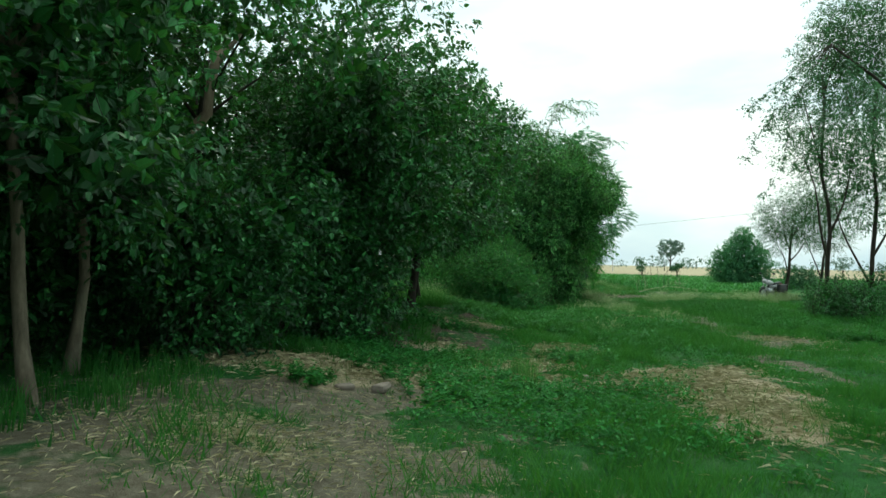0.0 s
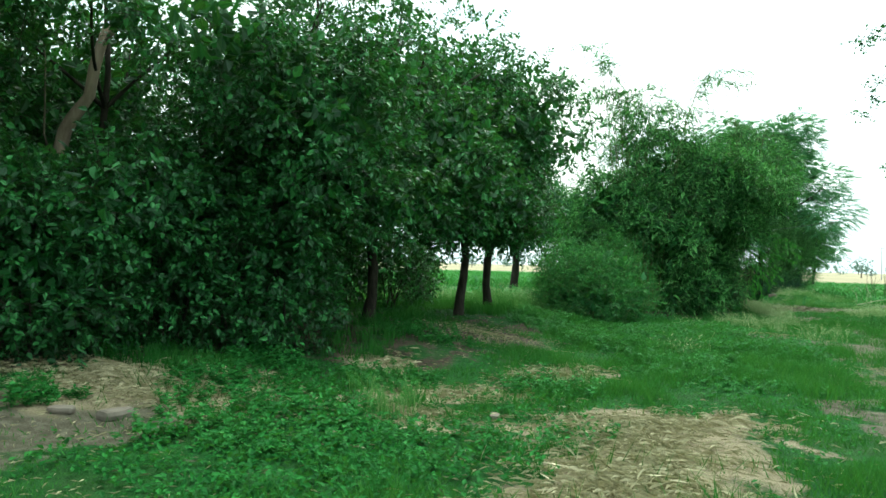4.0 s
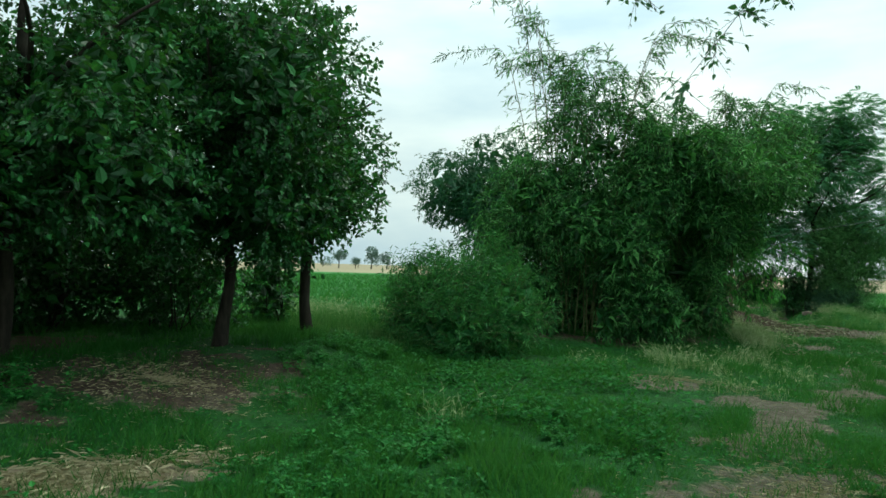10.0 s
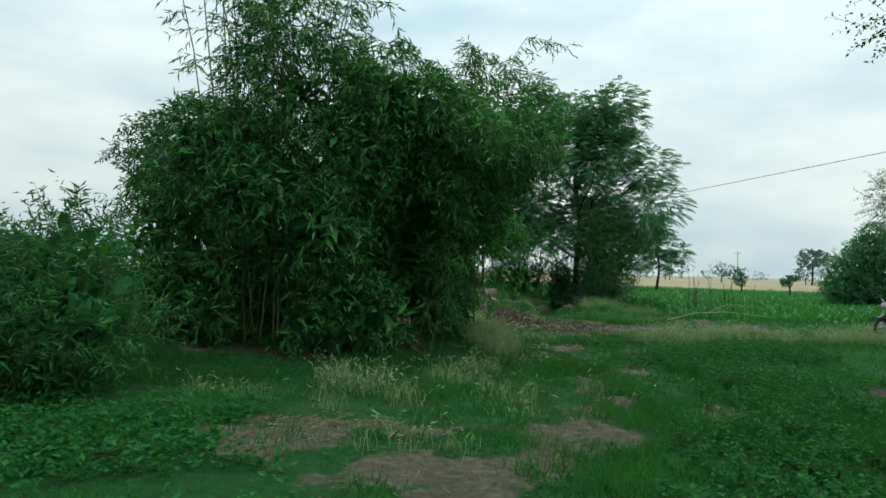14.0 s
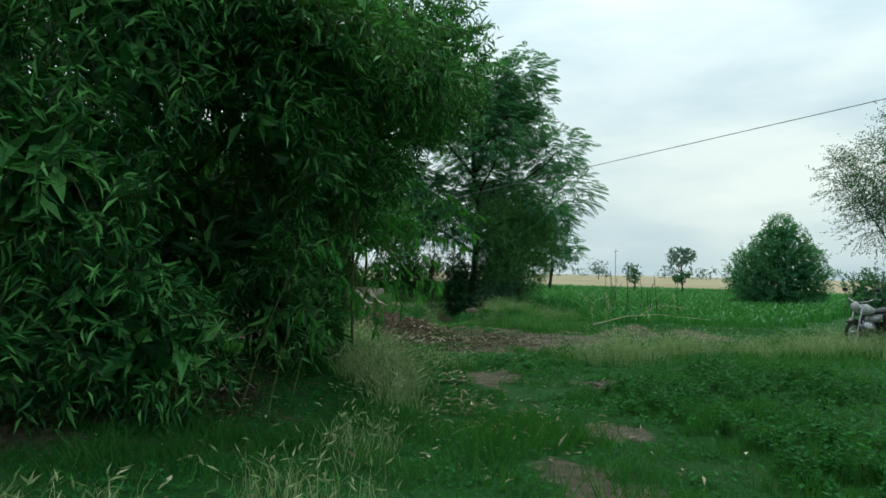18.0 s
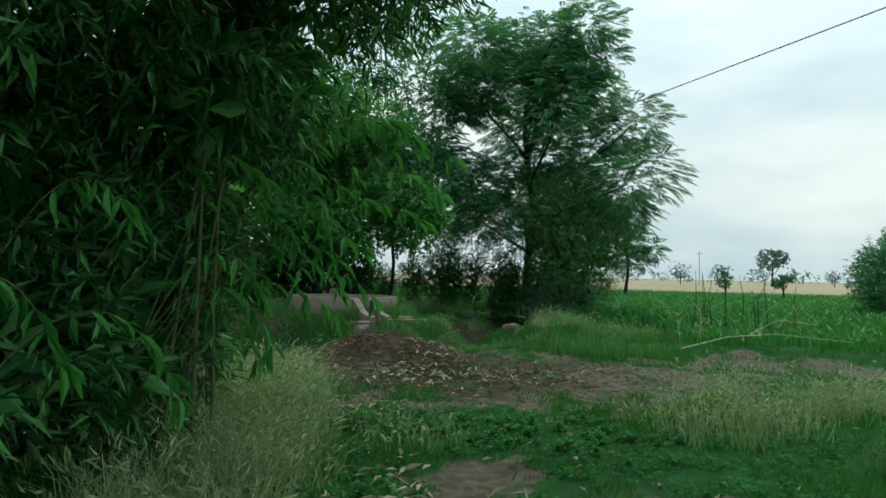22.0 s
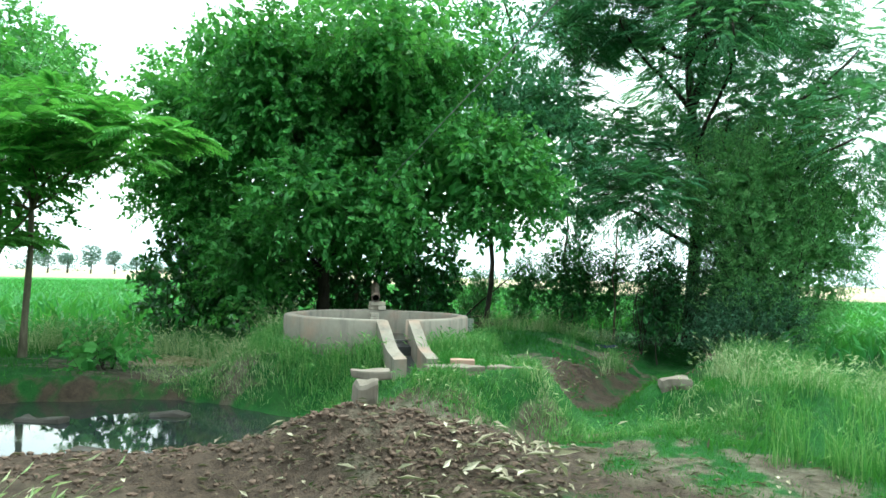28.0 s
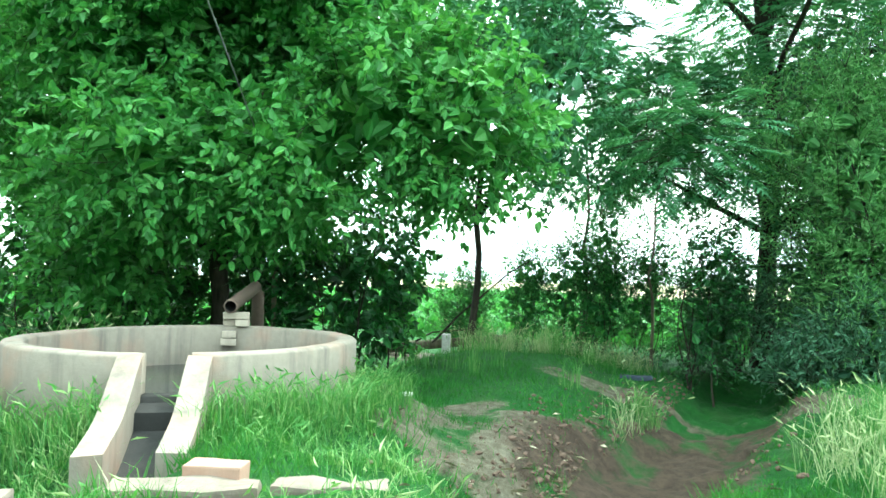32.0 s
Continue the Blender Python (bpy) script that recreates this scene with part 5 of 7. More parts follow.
thin_tree(21.0, 37.5, 6.0, 96, "thin thorn tree with sparse leaves", spray(12, 0.3, 0, 4.2, 1.7, 1.7, 1.6, 0.6, 1.0, 96), 1500, (0.2, 0.1), mat=MULBERRY, limbs=[(0.3, (-1.2, 0, 4.0), 0.04), (0.5, (1.2, 0.3, 4.4), 0.04)], L=0.07, W=0.035)
shrub("round_bush", 23.0, 52.3, "large round hazy green bush in the field", [(0, 0, 1.9, 1.9, 1.8, 1.9), (-1.3, 0, 1.4, 1.2, 1.2, 1.3), (1.2, 0, 1.6, 1.3, 1.3, 1.6), (0.2, 0, 3.0, 1.2, 1.2, 1.2), (-1.0, -0.4, 0.6, 1.0, 0.9, 0.7), (0.8, -0.5, 0.6, 1.1, 0.9, 0.7), (0.0, -0.3, 3.8, 0.7, 0.7, 0.7)], 2000, FEATHER, 0.16, 0.05, per=9, broad=False, stems=7, seed=97, up=0.6, stem_r=0.04)
shrub("low_bush", 24.5, 47.5, "low grey-green bush in the field", [(0, 0, 0.8, 1.0, 0.9, 0.9), (1.2, 0, 0.7, 0.9, 0.9, 0.8)], 420, GREY_GREEN, 0.13, 0.05, seed=98)


def overhang():
    """The hanging twigs of the spreading tree, over the path."""
    t = base_empty("hanging_branch", 8.0, 14.0, 6.2, "thin leafy branch hanging over the path from a tree", "branch")
    tips = [((8.0, 14.0, 6.2), (6.35, 13.35, 3.0)), ((8.0, 14.0, 6.2), (6.0, 13.4, 3.7)), ((7.8, 13.9, 6.0), (6.9, 13.3, 3.6)), ((8.0, 14.0, 6.2), (6.5, 13.6, 4.3)), ((8.0, 14.0, 6.2), (7.5, 13.5, 4.1)), ((8.0, 14.0, 6.2), (5.9, 13.2, 4.6)), ((8.1, 14.0, 6.2), (7.9, 13.3, 4.6)), ((8.0, 14.0, 6.2), (6.8, 13.1, 4.8))]
    A, D, L = [], [], []
    r = random.Random(3)
    for i, (a, b) in enumerate(tips):
        pts = bend(a, b, 12, 0.12, 40 + i)
        limb("twig", pts, 0.011, 0.002, BARK_DARK, t, 5, i)
        for p in pts[3:]:
            for _ in range(10):
                A.append(tuple(p + Vector((r.uniform(-1, 1), r.uniform(-1, 1), r.uniform(-1, 1))) * 0.05))
                D.append((r.uniform(-1, 1), r.uniform(-1, 1), r.uniform(-0.9, 0.2)))
    lv, ends = twig_leaves(np.array(A), unit(np.array(D)), 3, 0.2, 0.055, 0.034, True, 0.4)
    part_mesh("foliage", mesh_of("foliage", *lv, GREY_GREEN), t)
    tagged(part_mesh("twig_work", mesh_of("twig_work", *sticks(np.array(A), ends, 0.0025), BARK_DARK), t), kind="stuff")


overhang()

# ---- the round tank, its chute and pipe ----
TX, TY, TR, TOP, WALL = 3.69, 39.29, 1.26, 0.87, 0.15


def lathe(profile, x, y, seg=72, lump=0.0, start=0.0, stop=2 * math.pi):
    """A closed profile of (radius, z) swept round (x, y)."""
    bm = bmesh.new()
    full = abs(stop - start - 2 * math.pi) < 1e-6
    steps = seg if full else seg + 1
    rings = []
    for i in range(steps):
        a = start + (stop - start) * i / seg
        w = lump * (math.sin(3 * a + 1) + math.sin(7 * a) * 0.5 + math.sin(17 * a + 2) * 0.35)
        rings.append([bm.verts.new((x + (r + w) * math.cos(a), y + (r + w) * math.sin(a), z + w * 0.5)) for r, z in profile])
    m = len(profile)
    for i in range(seg if full else seg):
        a, b = rings[i], rings[(i + 1) % steps]
        for j in range(m):
            bm.faces.new((a[j], b[j], b[(j + 1) % m], a[(j + 1) % m]))
    if not full:
        bm.faces.new(rings[0])
        bm.faces.new(rings[-1][::-1])
    bmesh.ops.recalc_face_normals(bm, faces=bm.faces)
    return bm


def slab(pts, thick, bev=0.02):
    """A box over four corner points (bottom to top offset given by thick), with worn edges."""
    bm = bmesh.new()
    lo = [bm.verts.new(p) for p in pts]
    hi = [bm.verts.new(Vector(p) + Vector(thick)) for p in pts]
    n = len(pts)
    bm.faces.new(lo[::-1])
    bm.faces.new(hi)
    for i in range(n):
        bm.faces.new((lo[i], lo[(i + 1) % n], hi[(i + 1) % n], hi[i]))
    bmesh.ops.recalc_face_normals(bm, faces=bm.faces)
    bmesh.ops.bevel(bm, geom=bm.edges[:], offset=bev, segments=2, profile=0.6, affect="EDGES")
    return bm


def block(cx, cy, cz, sx, sy, sz, turn=0.0, bev=0.015, rough=0.0, seed=0, tilt=(0, 0)):
    """A worn, slightly uneven box."""
    bm = bmesh.new()
    bmesh.ops.create_cube(bm, size=1.0)
    for v in bm.verts:
        v.co = Vector((v.co.x * sx, v.co.y * sy, v.co.z * sz))
    bmesh.ops.bevel(bm, geom=bm.edges[:], offset=bev, segments=2, profile=0.6, affect="EDGES")
    if rough:
        bmesh.ops.subdivide_edges(bm, edges=bm.edges[:], cuts=2, use_grid_fill=True)
        for v in bm.verts:
            v.co += noise.noise_vector(v.co * 6 + Vector((seed, 0, 0))) * rough
    m = Matrix.Translation((cx, cy, cz)) @ Euler((radians(tilt[0]), radians(tilt[1]), radians(turn))).to_matrix().to_4x4()
    bmesh.ops.transform(bm, matrix=m, verts=bm.verts)
    return bm


tank = base_empty("round_water_tank", TX, TY, 0.3, "round whitewashed concrete irrigation tank on a grassy bank", "water tank")
OUT = radians(-53.0)     # the way the chute runs out
SLOT = 0.12
part("ring_wall", lathe([(TR, 0.05), (TR, TOP - 0.02), (TR - 0.02, TOP), (TR - WALL + 0.02, TOP), (TR - WALL, TOP - 0.02), (TR - WALL, 0.05)], TX, TY, 84, 0.006, OUT + SLOT, OUT + 2 * math.pi - SLOT), CONCRETE, tank)
part("sill", lathe([(TR - 0.005, 0.05), (TR - 0.005, 0.62), (TR - WALL, 0.62), (TR - WALL, 0.05)], TX, TY, 8, 0.0, OUT - SLOT, OUT + SLOT), DARKENED_DAMP, tank, "damp outlet sill, darkened for shade in the gap")
bm = bmesh.new()
bmesh.ops.create_circle(bm, cap_ends=True, segments=48, radius=TR - WALL + 0.01)
bmesh.ops.translate(bm, vec=(TX, TY, 0.42), verts=bm.verts)
part("tank_floor", bm, DARKENED_DAMP, tank, "damp concrete floor, darkened for shade inside the tank", smooth=False)
bm = bmesh.new()
bmesh.ops.create_circle(bm, cap_ends=True, segments=48, radius=TR - WALL + 0.005)
bmesh.ops.translate(bm, vec=(TX, TY, 0.52), verts=bm.verts)
tank_water = part("tank_water", bm, WATER, None, smooth=False)
tagged(tank_water, "shallow dark water lying in the concrete tank", "water")

cx_, cy_ = math.cos(OUT), math.sin(OUT)
nx_, ny_ = -cy_, cx_
chute = base_empty("outlet_chute", TX + cx_ * 1.7, TY + cy_ * 1.7, 0.3, "sloping concrete chute with two side walls running from the tank", "channel")


def chute_pt(along, side, z):
    return Vector((TX + cx_ * along + nx_ * side, TY + cy_ * along + ny_ * side, z))


for sgn in (-1, 1):
    bm = bmesh.new()
    rows_ = []
    for u in np.linspace(0, 1, 15):
        along = TR - 0.02 + u * 0.9
        flare = -0.015 * u * sgn
        top = TOP - 0.005 - 0.36 * (1 - (1 - u) ** 1.6) + 0.012 * math.sin(u * 9)
        a, b = 0.128 * sgn + flare, 0.268 * sgn + flare
        rows_.append([bm.verts.new(chute_pt(along, a, 0.0)), bm.verts.new(chute_pt(along, a, top)), bm.verts.new(chute_pt(along, b, top - 0.008)), bm.verts.new(chute_pt(along, b, 0.0))])
    for a, b in zip(rows_[:-1], rows_[1:]):
        for j in range(4):
            bm.faces.new((a[j], b[j], b[(j + 1) % 4], a[(j + 1) % 4]))
    bm.faces.new(rows_[0])
    bm.faces.new(rows_[-1][::-1])
    bmesh.ops.recalc_face_normals(bm, faces=bm.faces)
    part("side_wall", bm, CONCRETE, chute, smooth=False)
bm = bmesh.new()
rows_ = []
for along, z in ((TR - WALL, 0.60), (TR + 0.02, 0.585), (TR + 0.16, 0.56), (TR + 0.17, 0.46), (TR + 0.45, 0.36), (TR + 0.7, 0.30), (TR + 0.9, 0.27), (TR + 1.05, 0.25)):
    rows_.append([bm.verts.new(chute_pt(along, -0.19, z)), bm.verts.new(chute_pt(along, 0.19, z)), bm.verts.new(chute_pt(along, 0.19, -0.05)), bm.verts.new(chute_pt(along, -0.19, -0.05))])
for a, b in zip(rows_[:-1], rows_[1:]):
    for j in range(4):
        bm.faces.new((a[j], b[j], b[(j + 1) % 4], a[(j + 1) % 4]))
bm.faces.new(rows_[0])
bm.faces.new(rows_[-1][::-1])
bmesh.ops.recalc_face_normals(bm, faces=bm.faces)
part("chute_bed", bm, DARKENED_DAMP, chute, "damp bed of the chute, darkened for shade between its walls", smooth=False)

# pipe on its brick pier, at the far rim
pa = math.atan2(40.35 - TY, 3.2 - TX)
bx_, by_ = TX + math.cos(pa) * (TR - 0.1), TY + math.sin(pa) * (TR - 0.1)
pier = base_empty("brick_pier", bx_, by_, 0.8, "small stacked brick pier holding up a pipe on the tank's rim", "pier")
for i, (ox, oy, oz, sx, sy, tn) in enumerate([(-0.07, 0, 0.905, 0.13, 0.12, 4), (0.07, 0.01, 0.905, 0.12, 0.12, -5), (0.0, 0, 0.972, 0.24, 0.12, 3), (0.0, -0.09, 0.80, 0.13, 0.1, 0), (0.0, -0.1, 0.73, 0.14, 0.1, 3)]):
    part("brick", block(bx_ + ox, by_ + oy, oz, sx, sy, 0.062, math.degrees(OUT) + 90 + tn, 0.008, 0.005, i), PALE_BRICK, pier, smooth=False)
pipe = base_empty("water_pipe", bx_, by_, 1.1, "rusty iron delivery pipe sloping up from the tank", "pipe")
p0 = Vector((bx_ + 0.03, by_ - 0.12, 1.06))
p1 = p0 + Vector((-0.42, 0.86, 0.17))
bm = bmesh.new()
d_ = (p1 - p0).normalized()
s_ = d_.cross(Vector((0, 0, 1))).normalized()
u_ = s_.cross(d_)
rings = []
for along, r in ((0.0, 0.052), (0.0, 0.066), (0.03, 0.068), (0.04, 0.064), ((p1 - p0).length, 0.064)):
    rings.append([bm.verts.new(p0 + d_ * along + (s_ * math.cos(a) + u_ * math.sin(a)) * r) for a in [2 * math.pi * j / 20 for j in range(20)]])
for a, b in zip(rings[:-1], rings[1:]):
    for j in range(20):
        bm.faces.new((a[j], a[(j + 1) % 20], b[(j + 1) % 20], b[j]))
bmesh.ops.recalc_face_normals(bm, faces=bm.faces)
part("outer_pipe", bm, RUST, pipe)
# Near-black lining set just inside the pipe's mouth.
bm = bmesh.new()
rings = [[bm.verts.new(p0 + d_ * along + (s_ * math.cos(a) + u_ * math.sin(a)) * 0.053) for a in [2 * math.pi * j / 20 for j in range(20)]] for along in (0.002, 0.9)]
for j in range(20):
    bm.faces.new((rings[0][j], rings[1][j], rings[1][(j + 1) % 20], rings[0][(j + 1) % 20]))
bm.faces.new(rings[1])
part("bore", bm, BORE_BLACK, pipe, "black hollow bore")
limb("riser", [(p1.x, p1.y - 0.03, p1.z), (p1.x - 0.03, p1.y + 0.08, p1.z - 0.08), (p1.x - 0.04, p1.y + 0.1, 0.1)], 0.07, 0.066, RUST, pipe, 12, 2)


def loose(name, bm, mat, label, category, smooth=False, group=""):
    ob = part(name, bm, mat, None, smooth=smooth)
    return tagged(ob, label, category, group)


# retaining blocks, loose brick, stones and small litter
loose("retaining_block", block(4.84, 36.62, 0.18, 0.22, 0.26, 0.44, 34, 0.05, 0.05, 3), STONE, "worn stone block at the pond end of the channel", "stone block")
loose("retaining_block", block(4.9, 36.62, 0.02, 0.18, 0.22, 0.34, 12, 0.05, 0.06, 4, (4, -6)), STONE, "crumbling stone block at the pond's edge", "stone block")
loose("coping_slab", block(4.74, 36.93, 0.415, 0.4, 0.2, 0.08, 30, 0.02, 0.035, 5), STONE, "broken concrete slab half sunk in grass", "slab")
loose("coping_slab", block(5.47, 37.42, 0.455, 0.62, 0.17, 0.07, 33, 0.02, 0.03, 9, (2, 1)), STONE, "long concrete kerb slab half sunk in grass", "slab")
loose("coping_slab", block(5.98, 37.75, 0.44, 0.5, 0.15, 0.07, 31, 0.02, 0.03, 10, (-2, 3)), STONE, "long concrete kerb slab half sunk in grass", "slab")
loose("loose_brick", block(5.5, 37.58, 0.495, 0.26, 0.125, 0.085, 20, 0.01, 0.008, 7), BRICK, "worn red brick lying beside the chute", "brick")
loose("boulder", block(7.63, 38.55, ground_z(7.63, 38.55) + 0.03, 0.36, 0.26, 0.15, 12, 0.07, 0.03, 11, (0, -8)), STONE, "pale rounded stone half hidden in the grass", "stone")
bm = bmesh.new()
bmesh.ops.create_circle(bm, cap_ends=True, segments=28, radius=1.0)
for v in bm.verts:
    v.co = Vector((6.5 + 0.5 * v.co.x - 0.12 * v.co.y, 38.9 + 0.2 * v.co.x + 0.3 * v.co.y, ground_z(6.5, 38.9) + 0.045))
tagged(part("puddle", bm, WATER, None, smooth=False), "small dark puddle in the ditch", "water")
loose("white_stub", block(3.22, 45.3, 0.16 + ground_z(3.22, 45.3), 0.13, 0.11, 0.34, 10, 0.015, 0.01, 12), WHITE_CLOTH, "short whitewashed marker stub", "marker post")
loose("white_scrap", block(5.1, 40.15, ground_z(5.1, 40.15) + 0.015, 0.14, 0.09, 0.025, 20, 0.008, 0.012, 13), WHITE_CLOTH, "crumpled white plastic scrap on soil", "litter")
loose("blue_rag", block(6.25, 44.9, ground_z(6.25, 44.9) + 0.03, 0.42, 0.16, 0.06, 10, 0.02, 0.03, 14), BLUE_CLOTH, "crumpled dark blue rag on the bank", "rag")
for i, (x, y, s) in enumerate([(-0.95, 6.85, 0.2), (-0.6, 7.05, 0.26), (-1.5, 7.2, 0.14), (-0.2, 8.4, 0.2), (-1.2, 9.6, 0.16), (2.0, 9.2, 0.2), (9.15, 28.5, 0.16)]):
    loose("field_stone", block(x, y, ground_z(x, y) + s * 0.10, s, s * 0.55, s * 0.34, 25 + 50 * i, 0.04, 0.03, 20 + i), STONE, "pale flat stone on bare soil", "stone", group="stones")
for i, (x, y) in enumerate([(1.39, 36.04), (2.36, 36.81), (2.86, 35.30), (3.85, 36.16)]):
    loose("mud_lump", block(x, y, WATER_Z + 0.0, 0.55 - 0.1 * i, 0.17, 0.07, 8 + i * 12, 0.03, 0.05, 40 + i), GROUND_MUD, "wet lump of mud in the pond", "mud", group="mud lumps")

# log and brushwood on the bank behind the tank
log = base_empty("brushwood_log", 2.6, 46.0, 0.25, "grey fallen log with bare branches behind the tank", "log")
limb("log", [(1.7, 45.8, 0.12), (2.4, 46.0, 0.2), (3.2, 46.2, 0.3), (3.9, 46.3, 0.38)], 0.1, 0.07, BARK, log, 8, 1)
limb("branch", [(2.6, 46.0, 0.2), (3.1, 46.1, 0.75), (3.9, 46.4, 1.5), (4.3, 46.5, 1.75)], 0.025, 0.008, BARK_DARK, log, 6, 2)
limb("branch", [(2.2, 46.0, 0.2), (2.7, 45.9, 0.45), (3.6, 46.0, 0.55)], 0.02, 0.008, BARK_DARK, log, 6, 3)

# ---- the parked motorbike ----


def wheel(parent, c, r, ax):
    side = Vector((-ax.y, ax.x, 0))
    def ring(rad, tubr, seg, tseg):
        bm = bmesh.new()
        rr = []
        for i in range(seg):
            a = 2 * math.pi * i / seg
            o = ax * math.cos(a) + Vector((0, 0, 1)) * math.sin(a)
            rr.append([bm.verts.new(Vector(c) + o * (rad + tubr * math.cos(b)) + side * tubr * math.sin(b)) for b in [2 * math.pi * j / tseg for j in range(tseg)]])
        for i in range(seg):
            a, b = rr[i], rr[(i + 1) % seg]
            for j in range(tseg):
                bm.faces.new((a[j], b[j], b[(j + 1) % tseg], a[(j + 1) % tseg]))
        return bm
    w = part("wheel", ring(r * 0.5, 0.012, 16, 6), STEEL, parent)
    part("tyre", ring(r - 0.045, 0.045, 28, 8), RUBBER, w, "black rubber tyre")
    part("rim", ring(r - 0.095, 0.02, 28, 6), STEEL, w, "bright steel rim")
    part("hub", ring(0.05, 0.035, 14, 8), STEEL, w)
    for i in range(12):
        a = 2 * math.pi * i / 12
        o = ax * math.cos(a) + Vector((0, 0, 1)) * math.sin(a)
        limb("spoke", [Vector(c) + o * 0.06, Vector(c) + o * (r - 0.1)], 0.004, 0.004, STEEL, w, 4)


def motorbike(x, y, turn):
    z = ground_z(x, y)
    b = base_empty("motorbike", x, y, z, "parked motorbike with a pale tank, black seat and side cage", "motorbike")
    ax = Vector((math.cos(radians(turn)), math.sin(radians(turn)), 0))
    sd = Vector((-ax.y, ax.x, 0))
    up = Vector((0, 0, 1))

    def q(f, s, h):
        return Vector((x, y, z)) + ax * f + sd * s + up * h

    def body(name, stations, mat, label=""):
        """Rounded sections (forward, height, half width, half height)."""
        bm = bmesh.new()
        rr = []
        for f, h, w, k in stations:
            rr.append([bm.verts.new(q(f, w * math.cos(a), h + k * math.sin(a))) for a in [2 * math.pi * j / 14 for j in range(14)]])
        for a, c in zip(rr[:-1], rr[1:]):
            for j in range(14):
                bm.faces.new((a[j], a[(j + 1) % 14], c[(j + 1) % 14], c[j]))
        bm.faces.new(rr[0][::-1])
        bm.faces.new(rr[-1])
        bmesh.ops.recalc_face_normals(bm, faces=bm.faces)
        return part(name, bm, mat, b, label)
    wheel(b, q(0.64, 0, 0.30), 0.30, ax)
    wheel(b, q(-0.62, 0, 0.30), 0.30, ax)
    body("fuel_tank", [(0.42, 0.83, 0.05, 0.05), (0.36, 0.85, 0.13, 0.12), (0.18, 0.86, 0.16, 0.13), (0.0, 0.83, 0.13, 0.09), (-0.06, 0.81, 0.06, 0.04)], WHITE_PAINT, "pale grey fuel tank")
    body("seat", [(0.02, 0.80, 0.08, 0.04), (-0.1, 0.80, 0.13, 0.06), (-0.4, 0.82, 0.14, 0.06), (-0.62, 0.85, 0.12, 0.06), (-0.7, 0.86, 0.06, 0.04)], BLACK, "black padded seat")
    body("engine", [(0.32, 0.42, 0.08, 0.1), (0.25, 0.44, 0.14, 0.16), (0.0, 0.42, 0.16, 0.16), (-0.12, 0.4, 0.1, 0.12)], STEEL)
    body("side_panel", [(0.0, 0.64, 0.12, 0.08), (-0.2, 0.66, 0.14, 0.1), (-0.45, 0.7, 0.12, 0.07)], WHITE_PAINT)
    body("headlight", [(0.62, 0.93, 0.09, 0.09), (0.55, 0.93, 0.1, 0.1), (0.45, 0.93, 0.06, 0.06)], WHITE_PAINT)
    body("tail_light", [(-0.78, 0.78, 0.05, 0.03), (-0.74, 0.78, 0.07, 0.05), (-0.68, 0.8, 0.05, 0.04)], RED_LENS, "red tail light")
    body("rear_mudguard", [(-0.3, 0.66, 0.07, 0.02), (-0.6, 0.69, 0.08, 0.025), (-0.9, 0.56, 0.07, 0.02)], BLACK)
    body("front_mudguard", [(0.85, 0.58, 0.06, 0.02), (0.64, 0.65, 0.07, 0.025), (0.4, 0.56, 0.06, 0.02)], BLACK)
    for s in (-1, 1):
        limb("fork", [q(0.64, s * 0.09, 0.3), q(0.5, s * 0.09, 0.72), q(0.42, s * 0.09, 1.0)], 0.022, 0.02, STEEL, b, 8)
        limb("shock", [q(-0.62, s * 0.11, 0.32), q(-0.5, s * 0.11, 0.7)], 0.03, 0.025, STEEL, b, 8)
        limb("handlebar", [q(0.42, 0, 1.02), q(0.38, s * 0.18, 1.05), q(0.32, s * 0.32, 1.12), q(0.2, s * 0.38, 1.1)], 0.014, 0.016, STEEL, b, 8)
        limb("mirror_stalk", [q(0.3, s * 0.3, 1.12), q(0.34, s * 0.36, 1.28)], 0.006, 0.006, STEEL, b, 6)
        part("mirror", block(*q(0.34, s * 0.38, 1.32), 0.05, 0.12, 0.08, turn, 0.015), BLACK, b)
        part("carrier_box", block(*q(-0.45, s * 0.27, 0.56), 0.5, 0.2, 0.42, turn, 0.03), BLACK, b, "dark carrier basket")
        limb("carrier_rail", [q(-0.2, s * 0.38, 0.78), q(-0.72, s * 0.38, 0.78)], 0.01, 0.01, STEEL, b, 6)
    limb("frame_tube", [q(0.42, 0, 0.9), q(0.3, 0, 0.5), q(0.1, 0, 0.28), q(-0.3, 0, 0.3), q(-0.62, 0, 0.32)], 0.022, 0.02, BLACK, b, 8)
    limb("exhaust", [q(0.25, -0.15, 0.4), q(0.1, -0.17, 0.22), q(-0.3, -0.18, 0.24), q(-0.85, -0.2, 0.34)], 0.022, 0.04, STEEL, b, 10)
    limb("side_stand", [q(0.02, 0.1, 0.28), q(-0.02, 0.28, 0.0)], 0.012, 0.012, STEEL, b, 6)
    return b


motorbike(16.95, 34.9, 208)

# ---- cable and poles ----


def cable_pt(y, sag=0.0):
    return (3.52 - 0.67 * (y - 40), y, 2.88 - 0.06 * (y - 40) - sag)


